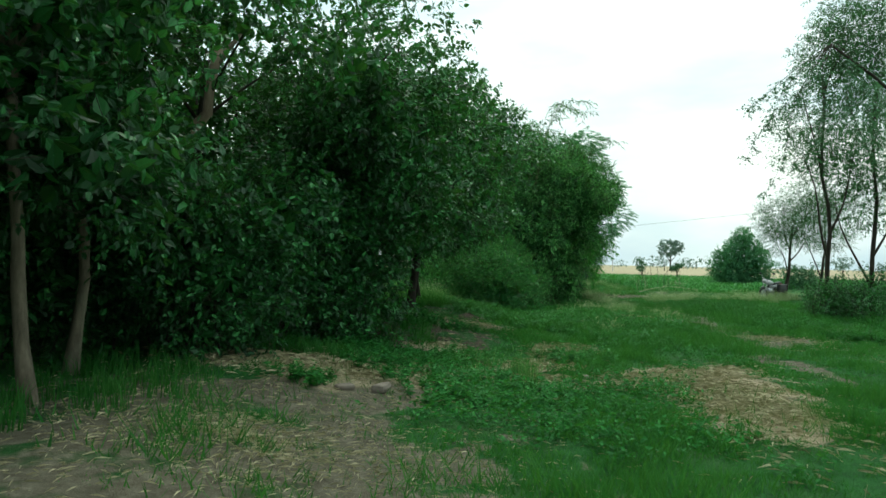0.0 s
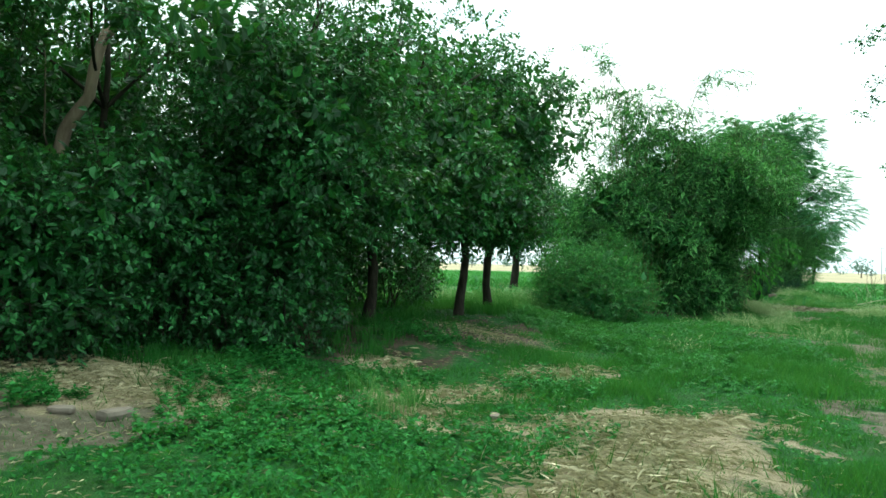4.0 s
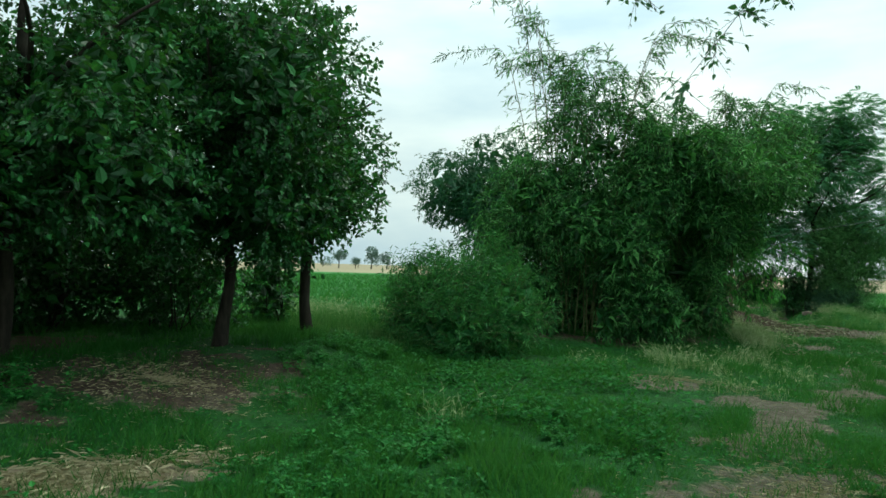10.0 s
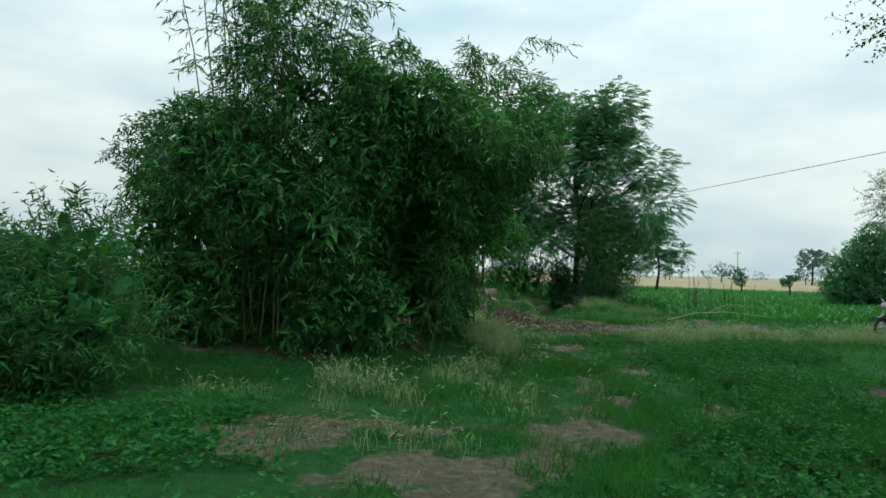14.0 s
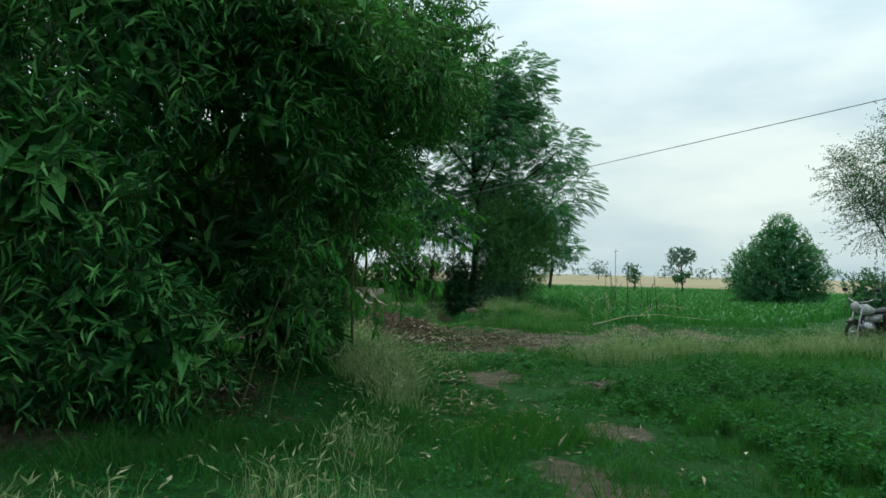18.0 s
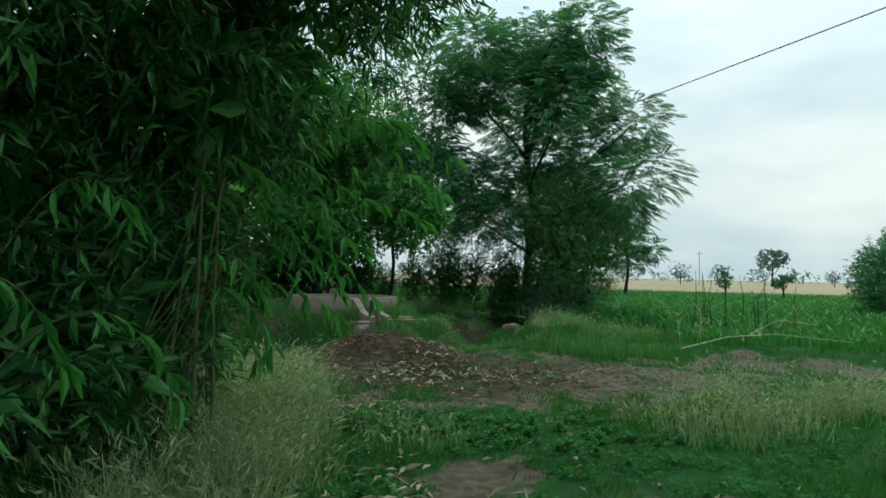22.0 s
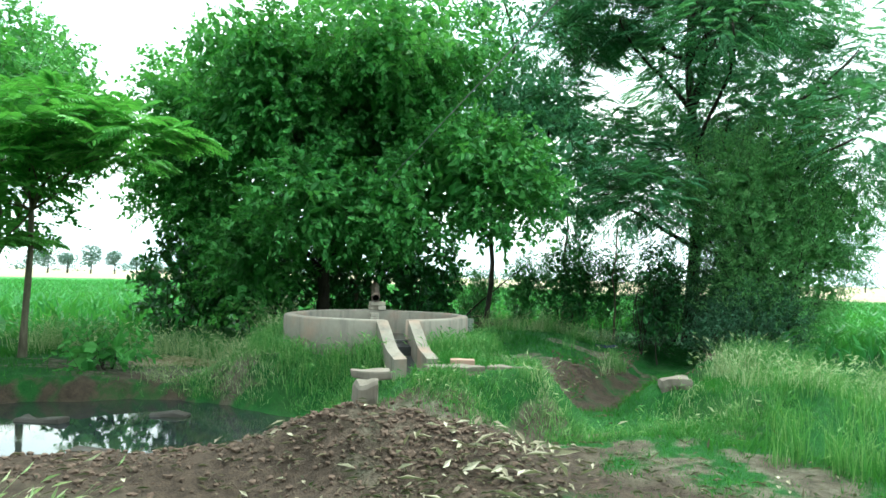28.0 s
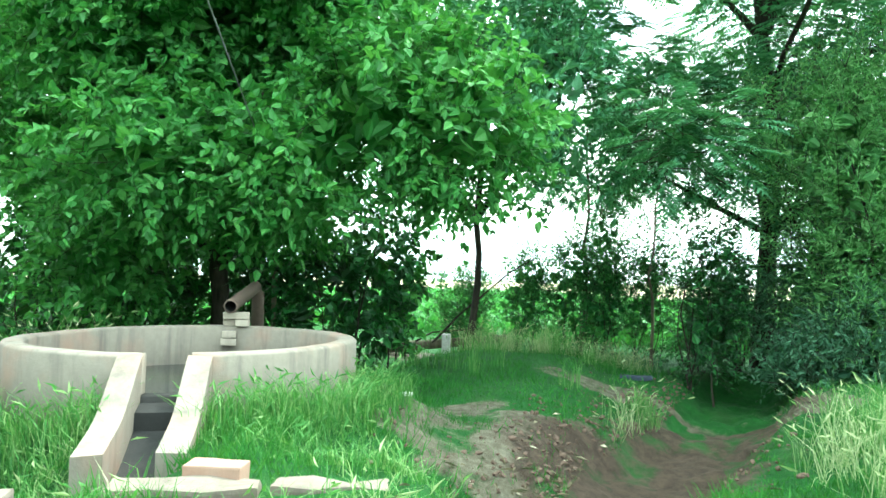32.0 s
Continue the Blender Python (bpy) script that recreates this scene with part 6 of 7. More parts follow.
ys = np.linspace(43.2, -6.0, 40)
cable = tagged(new("power_cable", mesh_of("power_cable", *tube([cable_pt(y, 0.0) for y in ys], [0.0055] * 40, 6, 0.0), CABLE, True)), "thin grey power cable strung over the path to the pump", "cable")
cp = cable_pt(-6.0)
pole_near = base_empty("utility_pole", cp[0], cp[1], ground_z(cp[0], cp[1]), "tall pole that holds the cable's far end", "pole")
limb("pole_shaft", [(cp[0], cp[1], -0.2), (cp[0], cp[1], 3.0), (cp[0], cp[1], 6.2)], 0.11, 0.08, POLE, pole_near, 10)
pe = cable_pt(43.2)
post = base_empty("cable_post", pe[0], pe[1], ground_z(pe[0], pe[1]), "thin wooden post holding the cable among leaves", "post")
limb("post_shaft", [(pe[0], pe[1] + 0.05, 0.0), (pe[0], pe[1] + 0.05, 1.5), (pe[0], pe[1] + 0.04, 2.75)], 0.04, 0.035, BARK, post, 8)


def far_pole(x, y, h):
    p = base_empty("utility_pole", x, y, ground_z(x, y), "distant thin utility pole in the fields", "pole", "distant poles")
    limb("pole_shaft", [(x, y, -0.3), (x, y, h * 0.5), (x, y, h)], 0.11, 0.08, POLE, p, 8)
    limb("cross_arm", [(x - 0.7, y, h - 0.5), (x + 0.7, y, h - 0.5)], 0.06, 0.06, POLE, p, 6)


far_pole(44.0, 175.0, 7.5)
far_pole(84.0, 190.0, 7.0)

# ---- distant trees and house ----


def distant_tree(x, y, h, rad, seed, n=150, low=0.35, label="distant tree on the plain, haze tinted into its leaves", L=None, mat=HAZED_LEAF, gap=0.05):
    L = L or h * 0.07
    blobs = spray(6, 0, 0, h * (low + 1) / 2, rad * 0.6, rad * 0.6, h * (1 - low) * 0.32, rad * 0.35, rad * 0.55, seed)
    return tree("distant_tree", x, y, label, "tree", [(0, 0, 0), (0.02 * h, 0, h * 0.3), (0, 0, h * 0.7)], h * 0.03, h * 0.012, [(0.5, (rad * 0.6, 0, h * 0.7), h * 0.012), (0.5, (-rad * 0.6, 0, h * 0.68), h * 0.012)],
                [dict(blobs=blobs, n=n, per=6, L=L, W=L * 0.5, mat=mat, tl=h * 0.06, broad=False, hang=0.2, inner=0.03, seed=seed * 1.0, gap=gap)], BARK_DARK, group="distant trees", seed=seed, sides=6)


distant_tree(71.9, 214.2, 9.5, 4.4, 101, 260, 0.45, "lone flat-topped tree far out in the field")
distant_tree(21.3, 72.4, 2.6, 1.0, 102, 110, 0.3, "small sparse tree at the field's edge", 0.16, GREY_GREEN, 0.3)
distant_tree(24.4, 70.6, 2.6, 0.8, 103, 100, 0.3, "small sparse tree at the field's edge", 0.16, GREY_GREEN, 0.3)
distant_tree(30.0, 71.0, 3.4, 1.5, 104, 130, 0.2, "rounded bush at the field's edge", 0.2, GREY_GREEN)
distant_tree(10.5, 62.0, 3.2, 1.0, 105, 110, 0.3, "thin young tree in the crop", 0.16, GREY_GREEN, 0.2)
r3 = random.Random(12)
for i in range(26):
    az = radians(-62 + 104 * (i + r3.uniform(-0.5, 0.5)) / 26)
    d = r3.uniform(210, 360)
    h = r3.uniform(3.6, 6.4)
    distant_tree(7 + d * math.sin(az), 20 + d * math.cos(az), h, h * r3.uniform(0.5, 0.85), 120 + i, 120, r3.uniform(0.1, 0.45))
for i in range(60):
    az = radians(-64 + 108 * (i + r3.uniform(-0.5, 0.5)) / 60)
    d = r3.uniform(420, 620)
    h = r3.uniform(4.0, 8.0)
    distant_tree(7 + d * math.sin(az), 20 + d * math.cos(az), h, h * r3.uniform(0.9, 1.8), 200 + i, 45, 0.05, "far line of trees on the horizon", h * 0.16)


def mud_house(x, y, w, d, h, turn):
    t = base_empty("farm_house", x, y, ground_z(x, y), "distant low mud-brick farm house with a flat roof", "house", "farm houses")
    part("wall", block(x, y, h / 2, w, d, h, turn, 0.05), MUD_WALL, t, smooth=False)
    part("roof", block(x, y, h + 0.12, w + 0.4, d + 0.4, 0.24, turn, 0.04), MUD_WALL, t, smooth=False)
    ca, sa = math.cos(radians(turn)), math.sin(radians(turn))
    for o in (-0.28, 0.28):
        wn = part("window", block(x + ca * o * w + sa * d * 0.5, y + sa * o * w - ca * d * 0.5, h * 0.55, 0.9, 0.12, 1.0, turn, 0.02), BLACK, t, smooth=False)
    part("door", block(x + sa * d * 0.5, y - ca * d * 0.5, 1.0, 1.0, 0.14, 2.0, turn, 0.02), BARK_DARK, t, smooth=False)


mud_house(-227.0, 290.0, 6.5, 4.5, 2.5, 25)
for i, (az, d, h) in enumerate([(-47.6, 240, 8.0), (-46.4, 245, 7.2), (-44.9, 240, 8.2), (-43.4, 250, 7.4), (-42.0, 260, 6.6), (-40.4, 240, 4.6), (-37.4, 240, 7.2), (-36.0, 235, 4.2), (-34.6, 240, 8.0), (-33.2, 245, 6.2), (-30.0, 230, 7.0), (-28.6, 240, 5.6)]):
    distant_tree(7 + d * math.sin(radians(az)), 20 + d * math.cos(radians(az)), h, h * 0.46, 300 + i, 230, 0.28 + 0.03 * (i % 4), "distant tree across the green field, haze tinted into its leaves")

# ---- bamboo leaves that hang nearest to the path ----
near_sh = base_empty("bamboo_shoot", 6.0, 29.0, ground_z(6.0, 29.0), "slender bamboo shoots hanging at the path, long leaves coloured as if lit", "bamboo")
V_, F_, Z_ = leaves(np.zeros((1, 3)), np.array([[1.0, 0, 0]]), np.array([[0, 0, 1.0]]), 0.2, 0.036, True, 0.2)
near_leaf = mesh_of("leaf", V_, F_, Z_, BAMBOO_LIT, True)
r4 = random.Random(21)
tips = [(6.27, 28.09, 2.03), (6.22, 28.56, 1.77), (6.42, 28.91, 1.85), (6.58, 28.77, 1.51), (6.72, 28.86, 1.62), (6.76, 28.85, 1.98), (7.18, 28.84, 1.83), (7.34, 28.7, 2.02), (7.4, 28.9, 2.32), (6.52, 28.96, 1.3), (6.84, 28.85, 1.24),
        (6.59, 28.77, 1.1), (6.4, 28.0, 0.95), (6.25, 28.15, 1.25), (7.16, 28.6, 2.42), (6.9, 29.0, 2.6), (6.1, 27.4, 0.7), (5.95, 26.6, 1.0), (5.9, 27.2, 1.7), (6.1, 29.6, 2.3), (5.7, 25.6, 0.7), (5.8, 26.0, 1.6), (6.5, 28.3, 2.7), (6.0, 28.7, 0.75)]
for i, tip in enumerate(tips):
    b = Vector(tip)
    fx, fy = 4.9 + r4.uniform(-0.2, 0.5), b.y - r4.uniform(0.1, 0.9)
    a = Vector((fx, fy, ground_z(fx, fy) - 0.05))
    mid = a.lerp(b, 0.6) + Vector((0, 0, 1.0 + r4.uniform(0.1, 0.5)))
    pts = []
    for k in range(16):
        u = k / 15
        pts.append(a * (1 - u) ** 2 + mid * 2 * u * (1 - u) + b * u * u)
    st = limb("stem", pts, 0.0055, 0.0016, CULM, near_sh, 6, i)
    along = (pts[-1] - pts[-3]).normalized()
    nodes = [15] * 5 + [14] * 3 + [13] * 2 + [12] * 2 + [11, 10, 10, 9, 8]
    for k, nd in enumerate(nodes):
        yaw, down = r4.uniform(0, 6.28), r4.uniform(0.1, 1.1)
        dv = (Vector((math.cos(yaw), math.sin(yaw), -down)).normalized() * 0.9 + along * 0.7).normalized()
        ob = new("leaf", near_leaf)
        ob.parent = st
        s = r4.uniform(0.7, 1.15)
        up_ = Vector((r4.uniform(-0.6, 0.6), r4.uniform(-0.6, 0.6), 1)).normalized()
        yv = up_.cross(dv).normalized()
        zv = dv.cross(yv)
        p = pts[nd]
        ob.matrix_basis = Matrix(((dv.x * s, yv.x * s, zv.x * s, p.x), (dv.y * s, yv.y * s, zv.y * s, p.y), (dv.z * s, yv.z * s, zv.z * s, p.z), (0, 0, 0, 1)))

# ---- grass, weeds, straw and litter ----


def blades(P, h, w, lean, tip_lean=0.6, two=False):
    n = len(P)
    a = rng.random(n) * 6.28
    S = np.stack([np.cos(a), np.sin(a), np.zeros(n)], 1)
    b = rng.random(n) * 6.28
    Dv = np.stack([np.cos(b), np.sin(b), np.zeros(n)], 1) * (lean * (0.3 + rng.random(n)))[:, None]
    h, w = np.broadcast_to(h, n)[:, None], np.broadcast_to(w, n)[:, None]
    Z = np.array([[0, 0, 1.0]])
    if two:
        mid = P + Z * h * 0.6 + Dv * h * 0.35
        rows = [P - S * w / 2, P + S * w / 2, mid + S * w * 0.4, mid - S * w * 0.4, P + Z * h * 0.95 + Dv * h * (1 + tip_lean)]
        V = np.stack(rows, 1)
        F = (np.arange(n)[:, None] * 5 + np.array([0, 1, 2, 3, 3, 2, 4])[None, :]).ravel()
        return V.reshape(-1, 3), F, np.tile([4, 3], n)
    V = np.stack([P - S * w / 2, P + S * w / 2, P + Z * h + Dv * h], 1)
    return V.reshape(-1, 3), np.arange(n * 3), np.full(n, 3)


def scatter(n, x0, x1, y0, y1):
    return x0 + (x1 - x0) * rng.random(n), y0 + (y1 - y0) * rng.random(n)


def on_ground(x, y, dz=0.0):
    return np.stack([x, y, height(x, y) + dz], 1)


def outside(x, y):
    """True where neither tank, chute, pond water nor camera's near ground forbids tall growth."""
    ok = np.hypot(x - TX, y - TY) > TR + 0.03
    ok &= capsule(x, y, TX, TY, TX + cx_ * 2.15, TY + cy_ * 2.15) > 0.2
    ok &= (capsule(x, y, 5.25, 37.28, 6.1, 37.82) > 0.13) & (capsule(x, y, 4.74, 36.66, 4.95, 37.1) > 0.16) & (capsule(x, y, 5.42, 37.55, 5.58, 37.61) > 0.11)
    ok &= height(x, y) > WATER_Z + 0.03
    return ok


def stuff(name, data, mat, label, category):
    return tagged(new(name, mesh_of(name, *data, mat)), label, category, kind="stuff")


def turf(n, x0, x1, y0, y1, hmin, hmax, w, soft=1.0):
    x, y = scatter(n, x0, x1, y0, y1)
    keep = (rng.random(n) > bare_at(x, y) * 1.25 * soft) & outside(x, y)
    keep &= rng.random(n) < 0.35 + 0.9 * value_noise(x, y, 1.1, 12)
    x, y = x[keep], y[keep]
    tall = value_noise(x, y, 0.8, 13) * value_noise(x, y, 3.0, 14)
    h = (hmin + (hmax - hmin) * np.clip(tall * 2.4 - 0.25, 0, 1)) * (0.6 + 0.7 * rng.random(len(x)))
    return blades(on_ground(x, y, -0.01), h, w * (0.7 + 0.6 * rng.random(len(x))), 0.75)


stuff("grass", join(turf(400000, -2.0, 11.0, 3.5, 33.0, 0.025, 0.24, 0.011, 0.7), turf(80000, -4.5, 13.0, 30.0, 46.0, 0.04, 0.16, 0.012), turf(70000, 2.0, 10.0, 35.5, 42.0, 0.03, 0.15, 0.008, 0.8), turf(60000, 10.5, 20.0, 12.0, 38.0, 0.06, 0.22, 0.018), turf(36000, -5.0, -1.0, 4.0, 40.0, 0.08, 0.25, 0.016)), GRASS, "short green meadow grass", "grass")


def weeds(n, x0, x1, y0, y1, L, W, lift, table=None, thr=0.45, per=6):
    x, y = scatter(n, x0, x1, y0, y1)
    keep = (bare_at(x, y) < 0.5) & outside(x, y) & (value_noise(x, y, 0.75, 15) * 0.6 + value_noise(x, y, 2.6, 19) * 0.4 + 0.25 * (rng.random(n) - 0.5) > thr)
    keep &= (np.abs((x - x0) / (x1 - x0) - 0.5) + 0.25 * value_noise(x, y, 1.2, 24) < 0.56) & (np.abs((y - y0) / (y1 - y0) - 0.5) + 0.25 * value_noise(x, y, 1.2, 25) < 0.56)
    x, y = x[keep], y[keep]
    m = len(x)
    P = np.repeat(on_ground(x, y), per, 0)
    P[:, 2] += lift * rng.random(m * per)
    P[:, :2] += rng.normal(size=(m * per, 2)) * 0.04
    D = rand_dirs(m * per)
    D[:, 2] = 0.1 + 0.5 * rng.random(m * per)
    N = rng.normal(size=(m * per, 3)) * 0.35
    N[:, 2] += 1
    s = 0.6 + 0.8 * rng.random(m * per)
    return leaves(P, D, N, L * s, W * s)


stuff("low_weeds", join(weeds(16000, -1.5, 10.5, 3.5, 33.0, 0.042, 0.026, 0.06), weeds(3000, 1.5, 6.3, 15.0, 20.0, 0.06, 0.035, 0.2, thr=0.44), weeds(3600, -1.2, 3.4, 4.0, 11.0, 0.05, 0.028, 0.15, thr=0.44), weeds(2200, 8.6, 13.0, 14.0, 28.0, 0.06, 0.034, 0.16, thr=0.44), weeds(2500, 5.5, 11.0, 26.0, 33.0, 0.045, 0.03, 0.07)), WEED, "low broad-leaved weeds among the grass", "weeds")


def tufts(spots, mat, name, label, h, per, w=0.007, spread=0.10, lean=0.28, heads=0.0):
    P, H = [], []
    for x, y, rx, ry, n in spots:
        a, q = rng.random(n) * 6.28, np.sqrt(rng.random(n))
        P.append(np.stack([x + rx * q * np.cos(a), y + ry * q * np.sin(a)], 1))
    C = np.concatenate(P)
    C = np.repeat(C, per, 0) + rng.normal(size=(len(C) * per, 2)) * spread * 0.5
    ok = outside(C[:, 0], C[:, 1])
    C = C[ok]
    hh = h * (0.35 + 0.75 * rng.random(len(C))) * (0.7 + 0.6 * value_noise(C[:, 0], C[:, 1], 1.5, 16))
    P = on_ground(C[:, 0], C[:, 1], -0.02)
    body = blades(P, hh, w, lean, 0.5, True)
    if not heads:
        return stuff(name, body, mat, label, "tall grass")
    tips = body[0].reshape(-1, 5, 3)
    pick = rng.random(len(tips)) < heads
    T, M = tips[pick, 4], tips[pick, 3]
    way = unit(T - M + rng.normal(size=T.shape) * 0.06)
    ears = leaves(T - way * 0.05, way, rand_dirs(len(T)), 0.09, 0.016)
    return stuff(name, join(body, ears), mat, label, "tall grass")


tufts([(8.5, 40.4, 0.5, 0.9, 14), (9.5, 39.4, 0.7, 0.5, 14), (6.85, 42.3, 0.35, 0.5, 26), (4.4, 46.5, 1.3, 0.3, 30), (5.8, 46.2, 0.6, 0.3, 14), (10.5, 40.8, 0.7, 0.6, 20), (4.2, 45.6, 0.8, 0.3, 20), (0.6, 39.4, 1.5, 0.5, 40), (-1.2, 38.6, 1.0, 0.5, 24), (16.6, 34.4, 1.6, 0.6, 60), (18.2, 34.8, 1.2, 0.5, 40), (6.2, 27.4, 0.5, 0.8, 44), (6.0, 28.9, 0.5, 0.9, 60), (5.4, 30.6, 0.55, 1.0, 70), (4.9, 32.0, 0.6, 0.9, 60), (11.0, 32.2, 1.3, 0.8, 38), (13.0, 32.6, 1.5, 0.9, 40), (10.0, 31.0, 0.7, 0.7, 30), (15.5, 33.0, 1.6, 1.0, 36), (6.5, 26.0, 0.2, 0.3, 7), (8.8, 38.8, 0.5, 0.5, 10), (-2.5, 22.8, 2.6, 1.4, 60), (-6.0, 25.0, 3.0, 1.2, 50), (0.0, 20.9, 0.8, 0.5, 14)], TALL, "dry_grass_tufts", "tall pale seeding grass in tufts", 0.48, 28, 0.0055, 0.22, 0.62, 0.4)
RING = [(TX + 1.5 * math.cos(t), TY + 1.5 * math.sin(t), 0.14, 0.14, 5) for t in np.linspace(radians(-200), radians(20), 30)]
tufts(RING, TALL_GREEN, "rim_grass", "fresh grass grown up against the tank", 0.27, 40, 0.007, 0.2, 0.45, 0.1)
tufts([(4.2, 37.4, 0.6, 0.5, 40), (5.4, 37.0, 0.8, 0.3, 40), (2.4, 38.0, 0.9, 0.5, 50), (5.0, 38.6, 0.5, 0.6, 40), (5.9, 38.4, 0.5, 0.4, 26), (4.6, 36.5, 0.5, 0.25, 16), (8.0, 37.8, 0.8, 0.5, 50), (6.6, 37.4, 0.7, 0.3, 40)], TALL_GREEN, "matted_bank_grass", "short matted grass on the tank's bank", 0.14, 34, 0.006, 0.22, 0.8, 0.06)
tufts([(1.6, 38.3, 1.2, 0.6, 40), (2.5, 37.6, 0.7, 0.4, 22), (5.7, 36.9, 0.5, 0.2, 8), (6.3, 37.5, 0.3, 0.25, 8), (4.5, 37.6, 0.5, 0.3, 8), (8.0, 38.1, 0.5, 0.3, 10)], TALL, "dry_bank_grass", "dry straw-coloured grass on the bank", 0.17, 26, 0.005, 0.2, 0.8, 0.1)
tufts([(4.95, 22.1, 0.5, 0.3, 14), (5.65, 21.2, 0.5, 0.3, 14), (5.1, 21.5, 0.4, 0.25, 10), (6.2, 22.9, 0.5, 0.4, 12), (4.4, 20.4, 0.9, 0.4, 10), (6.4, 19.2, 0.6, 0.4, 8), (7.0, 21.6, 0.5, 0.8, 10), (3.9, 15.2, 0.6, 0.4, 5), (6.3, 24.4, 0.4, 0.8, 14), (6.6, 30.0, 0.9, 0.5, 14)], TALL, "pale_grass_tufts", "small pale tufts of seeding grass in the turf", 0.3, 16, 0.005, 0.16, 0.55, 0.3)
tufts([(9.2, 39.4, 0.9, 0.8, 60), (9.0, 41.5, 0.8, 1.2, 60), (10.6, 40.4, 1.0, 1.0, 56), (6.75, 42.6, 0.35, 0.6, 24), (8.8, 37.9, 0.6, 0.5, 20), (1.0, 40.2, 1.4, 0.6, 60), (-1.8, 39.5, 1.2, 0.8, 40), (0.6, 18.8, 0.9, 0.6, 50), (-0.6, 19.4, 1.2, 1.0, 60), (-2.0, 21.5, 2.0, 1.5, 90), (4.9, 43.0, 1.6, 0.5, 8), (9.6, 36.9, 1.2, 0.3, 40), (4.9, 45.4, 1.6, 0.6, 18), (0.9, 8.9, 0.4, 0.4, 10)], TALL_GREEN, "green_grass_tufts", "tall fresh green grass in tufts", 0.42, 24, 0.007, 0.1, 0.3, 0.08)
tufts([(-2.9, 6.0, 0.9, 1.2, 70), (-1.8, 8.9, 0.9, 0.5, 60), (-0.6, 11.5, 0.6, 0.9, 40), (-3.6, 4.4, 0.9, 0.9, 50), (-0.4, 16.9, 0.5, 0.5, 24), (-0.3, 17.7, 0.7, 0.4, 30), (-1.2, 14.6, 0.5, 0.5, 20), (1.0, 17.6, 0.8, 0.4, 26), (10.2, 24.0, 1.0, 2.5, 60), (11.0, 19.0, 1.2, 3.0, 70)], GRASS, "shade_grass_tufts", "rank dark grass under the trees", 0.26, 20, 0.009)


def herbs(spots, name, label, mat, h, L, W):
    """Leafy plants: a few upright stems each, with broad leaves in whorls up to the tip."""
    C, H = [], []
    for x, y, rx, ry, n, k in spots:
        a, q = rng.random(n) * 6.28, np.sqrt(rng.random(n)) * (0.75 + 0.5 * rng.random(n))
        C.append(np.stack([x + rx * q * np.cos(a), y + ry * q * np.sin(a)], 1))
        H.append(h * k * (0.5 + 0.7 * rng.random(n)))
    C, H = np.concatenate(C), np.concatenate(H)
    ok = outside(C[:, 0], C[:, 1])
    C, H = C[ok], H[ok]
    stems, per = 3, 9
    foot = np.repeat(on_ground(C[:, 0], C[:, 1], -0.01), stems, 0)
    hh = np.repeat(H, stems) * (0.6 + 0.5 * rng.random(len(foot)))
    lean = rng.normal(size=(len(foot), 2)) * 0.38
    tip = foot + np.stack([lean[:, 0] * hh, lean[:, 1] * hh, hh], 1)
    u = np.tile(0.25 + 0.75 * (np.arange(per) + 0.5) / per, len(foot))[:, None]
    P = np.repeat(foot, per, 0) * (1 - u) + np.repeat(tip, per, 0) * u
    m = len(P)
    ang = np.tile(np.arange(per) * 2.4, len(foot)) + np.repeat(rng.random(len(foot)) * 6.28, per)
    D = np.stack([np.cos(ang), np.sin(ang), 0.35 * u[:, 0] + 0.25 * rng.normal(size=m)], 1)
    N = rng.normal(size=(m, 3)) * 0.3
    N[:, 2] += 1
    sz = (1.15 - 0.5 * u[:, 0]) * (0.7 + 0.6 * rng.random(m)) * np.repeat(np.repeat(0.6 + 0.5 * H / h, stems), per)
    return stuff(name, join(leaves(P, D, N, L * sz, W * sz, True), sticks(foot, tip, 0.003)), mat, label, "weeds")


herbs([(0.8, 17.9, 0.8, 0.6, 60, 1.2), (1.4, 18.7, 0.7, 0.4, 40, 1.3), (4.4, 16.0, 0.9, 0.6, 70, 0.8), (3.6, 14.2, 0.9, 0.8, 80, 1.0), (2.2, 10.9, 0.6, 0.5, 46, 1.1), (2.5, 15.4, 0.9, 0.7, 80, 1.0), (3.6, 12.9, 0.7, 0.5, 50, 0.9), (-1.1, 9.8, 0.6, 0.5, 50, 1.2), (-1.4, 7.0, 0.35, 0.3, 22, 1.0), (-0.8, 8.5, 0.5, 0.5, 40, 1.0), (0.2, 8.0, 1.0, 1.1, 120, 0.9), (1.4, 7.6, 0.9, 1.2, 90, 0.6), (0.4, 10.2, 0.6, 0.6, 50, 0.9), (1.2, 16.8, 1.0, 0.8, 90, 1.0), (2.6, 17.9, 0.9, 0.6, 70, 0.9), (0.0, 12.6, 0.7, 0.6, 40, 1.0), (4.6, 12.4, 0.8, 1.0, 70, 0.7), (5.4, 15.0, 0.6, 1.2, 60, 0.6), (7.1, 30.6, 1.2, 0.7, 70, 0.6), (6.6, 28.2, 0.6, 1.2, 40, 0.6), (8.6, 30.6, 0.8, 0.8, 60, 0.6)],
      "leafy_herbs", "bushy broad-leaved herbs standing in the grass", HERB, 0.2, 0.062, 0.036)
herbs([(8.8, 17.2, 0.5, 1.4, 60, 1.0), (9.8, 19.6, 0.9, 1.8, 150, 1.2), (10.6, 23.4, 1.0, 2.2, 170, 1.3), (9.9, 27.4, 0.8, 1.6, 100, 1.1), (11.6, 28.6, 1.4, 1.6, 150, 1.4), (9.2, 14.8, 0.8, 1.4, 90, 1.0)],
      "dark_herbs", "rank dark-leaved weeds along the far side of the path", WEED, 0.24, 0.06, 0.034)


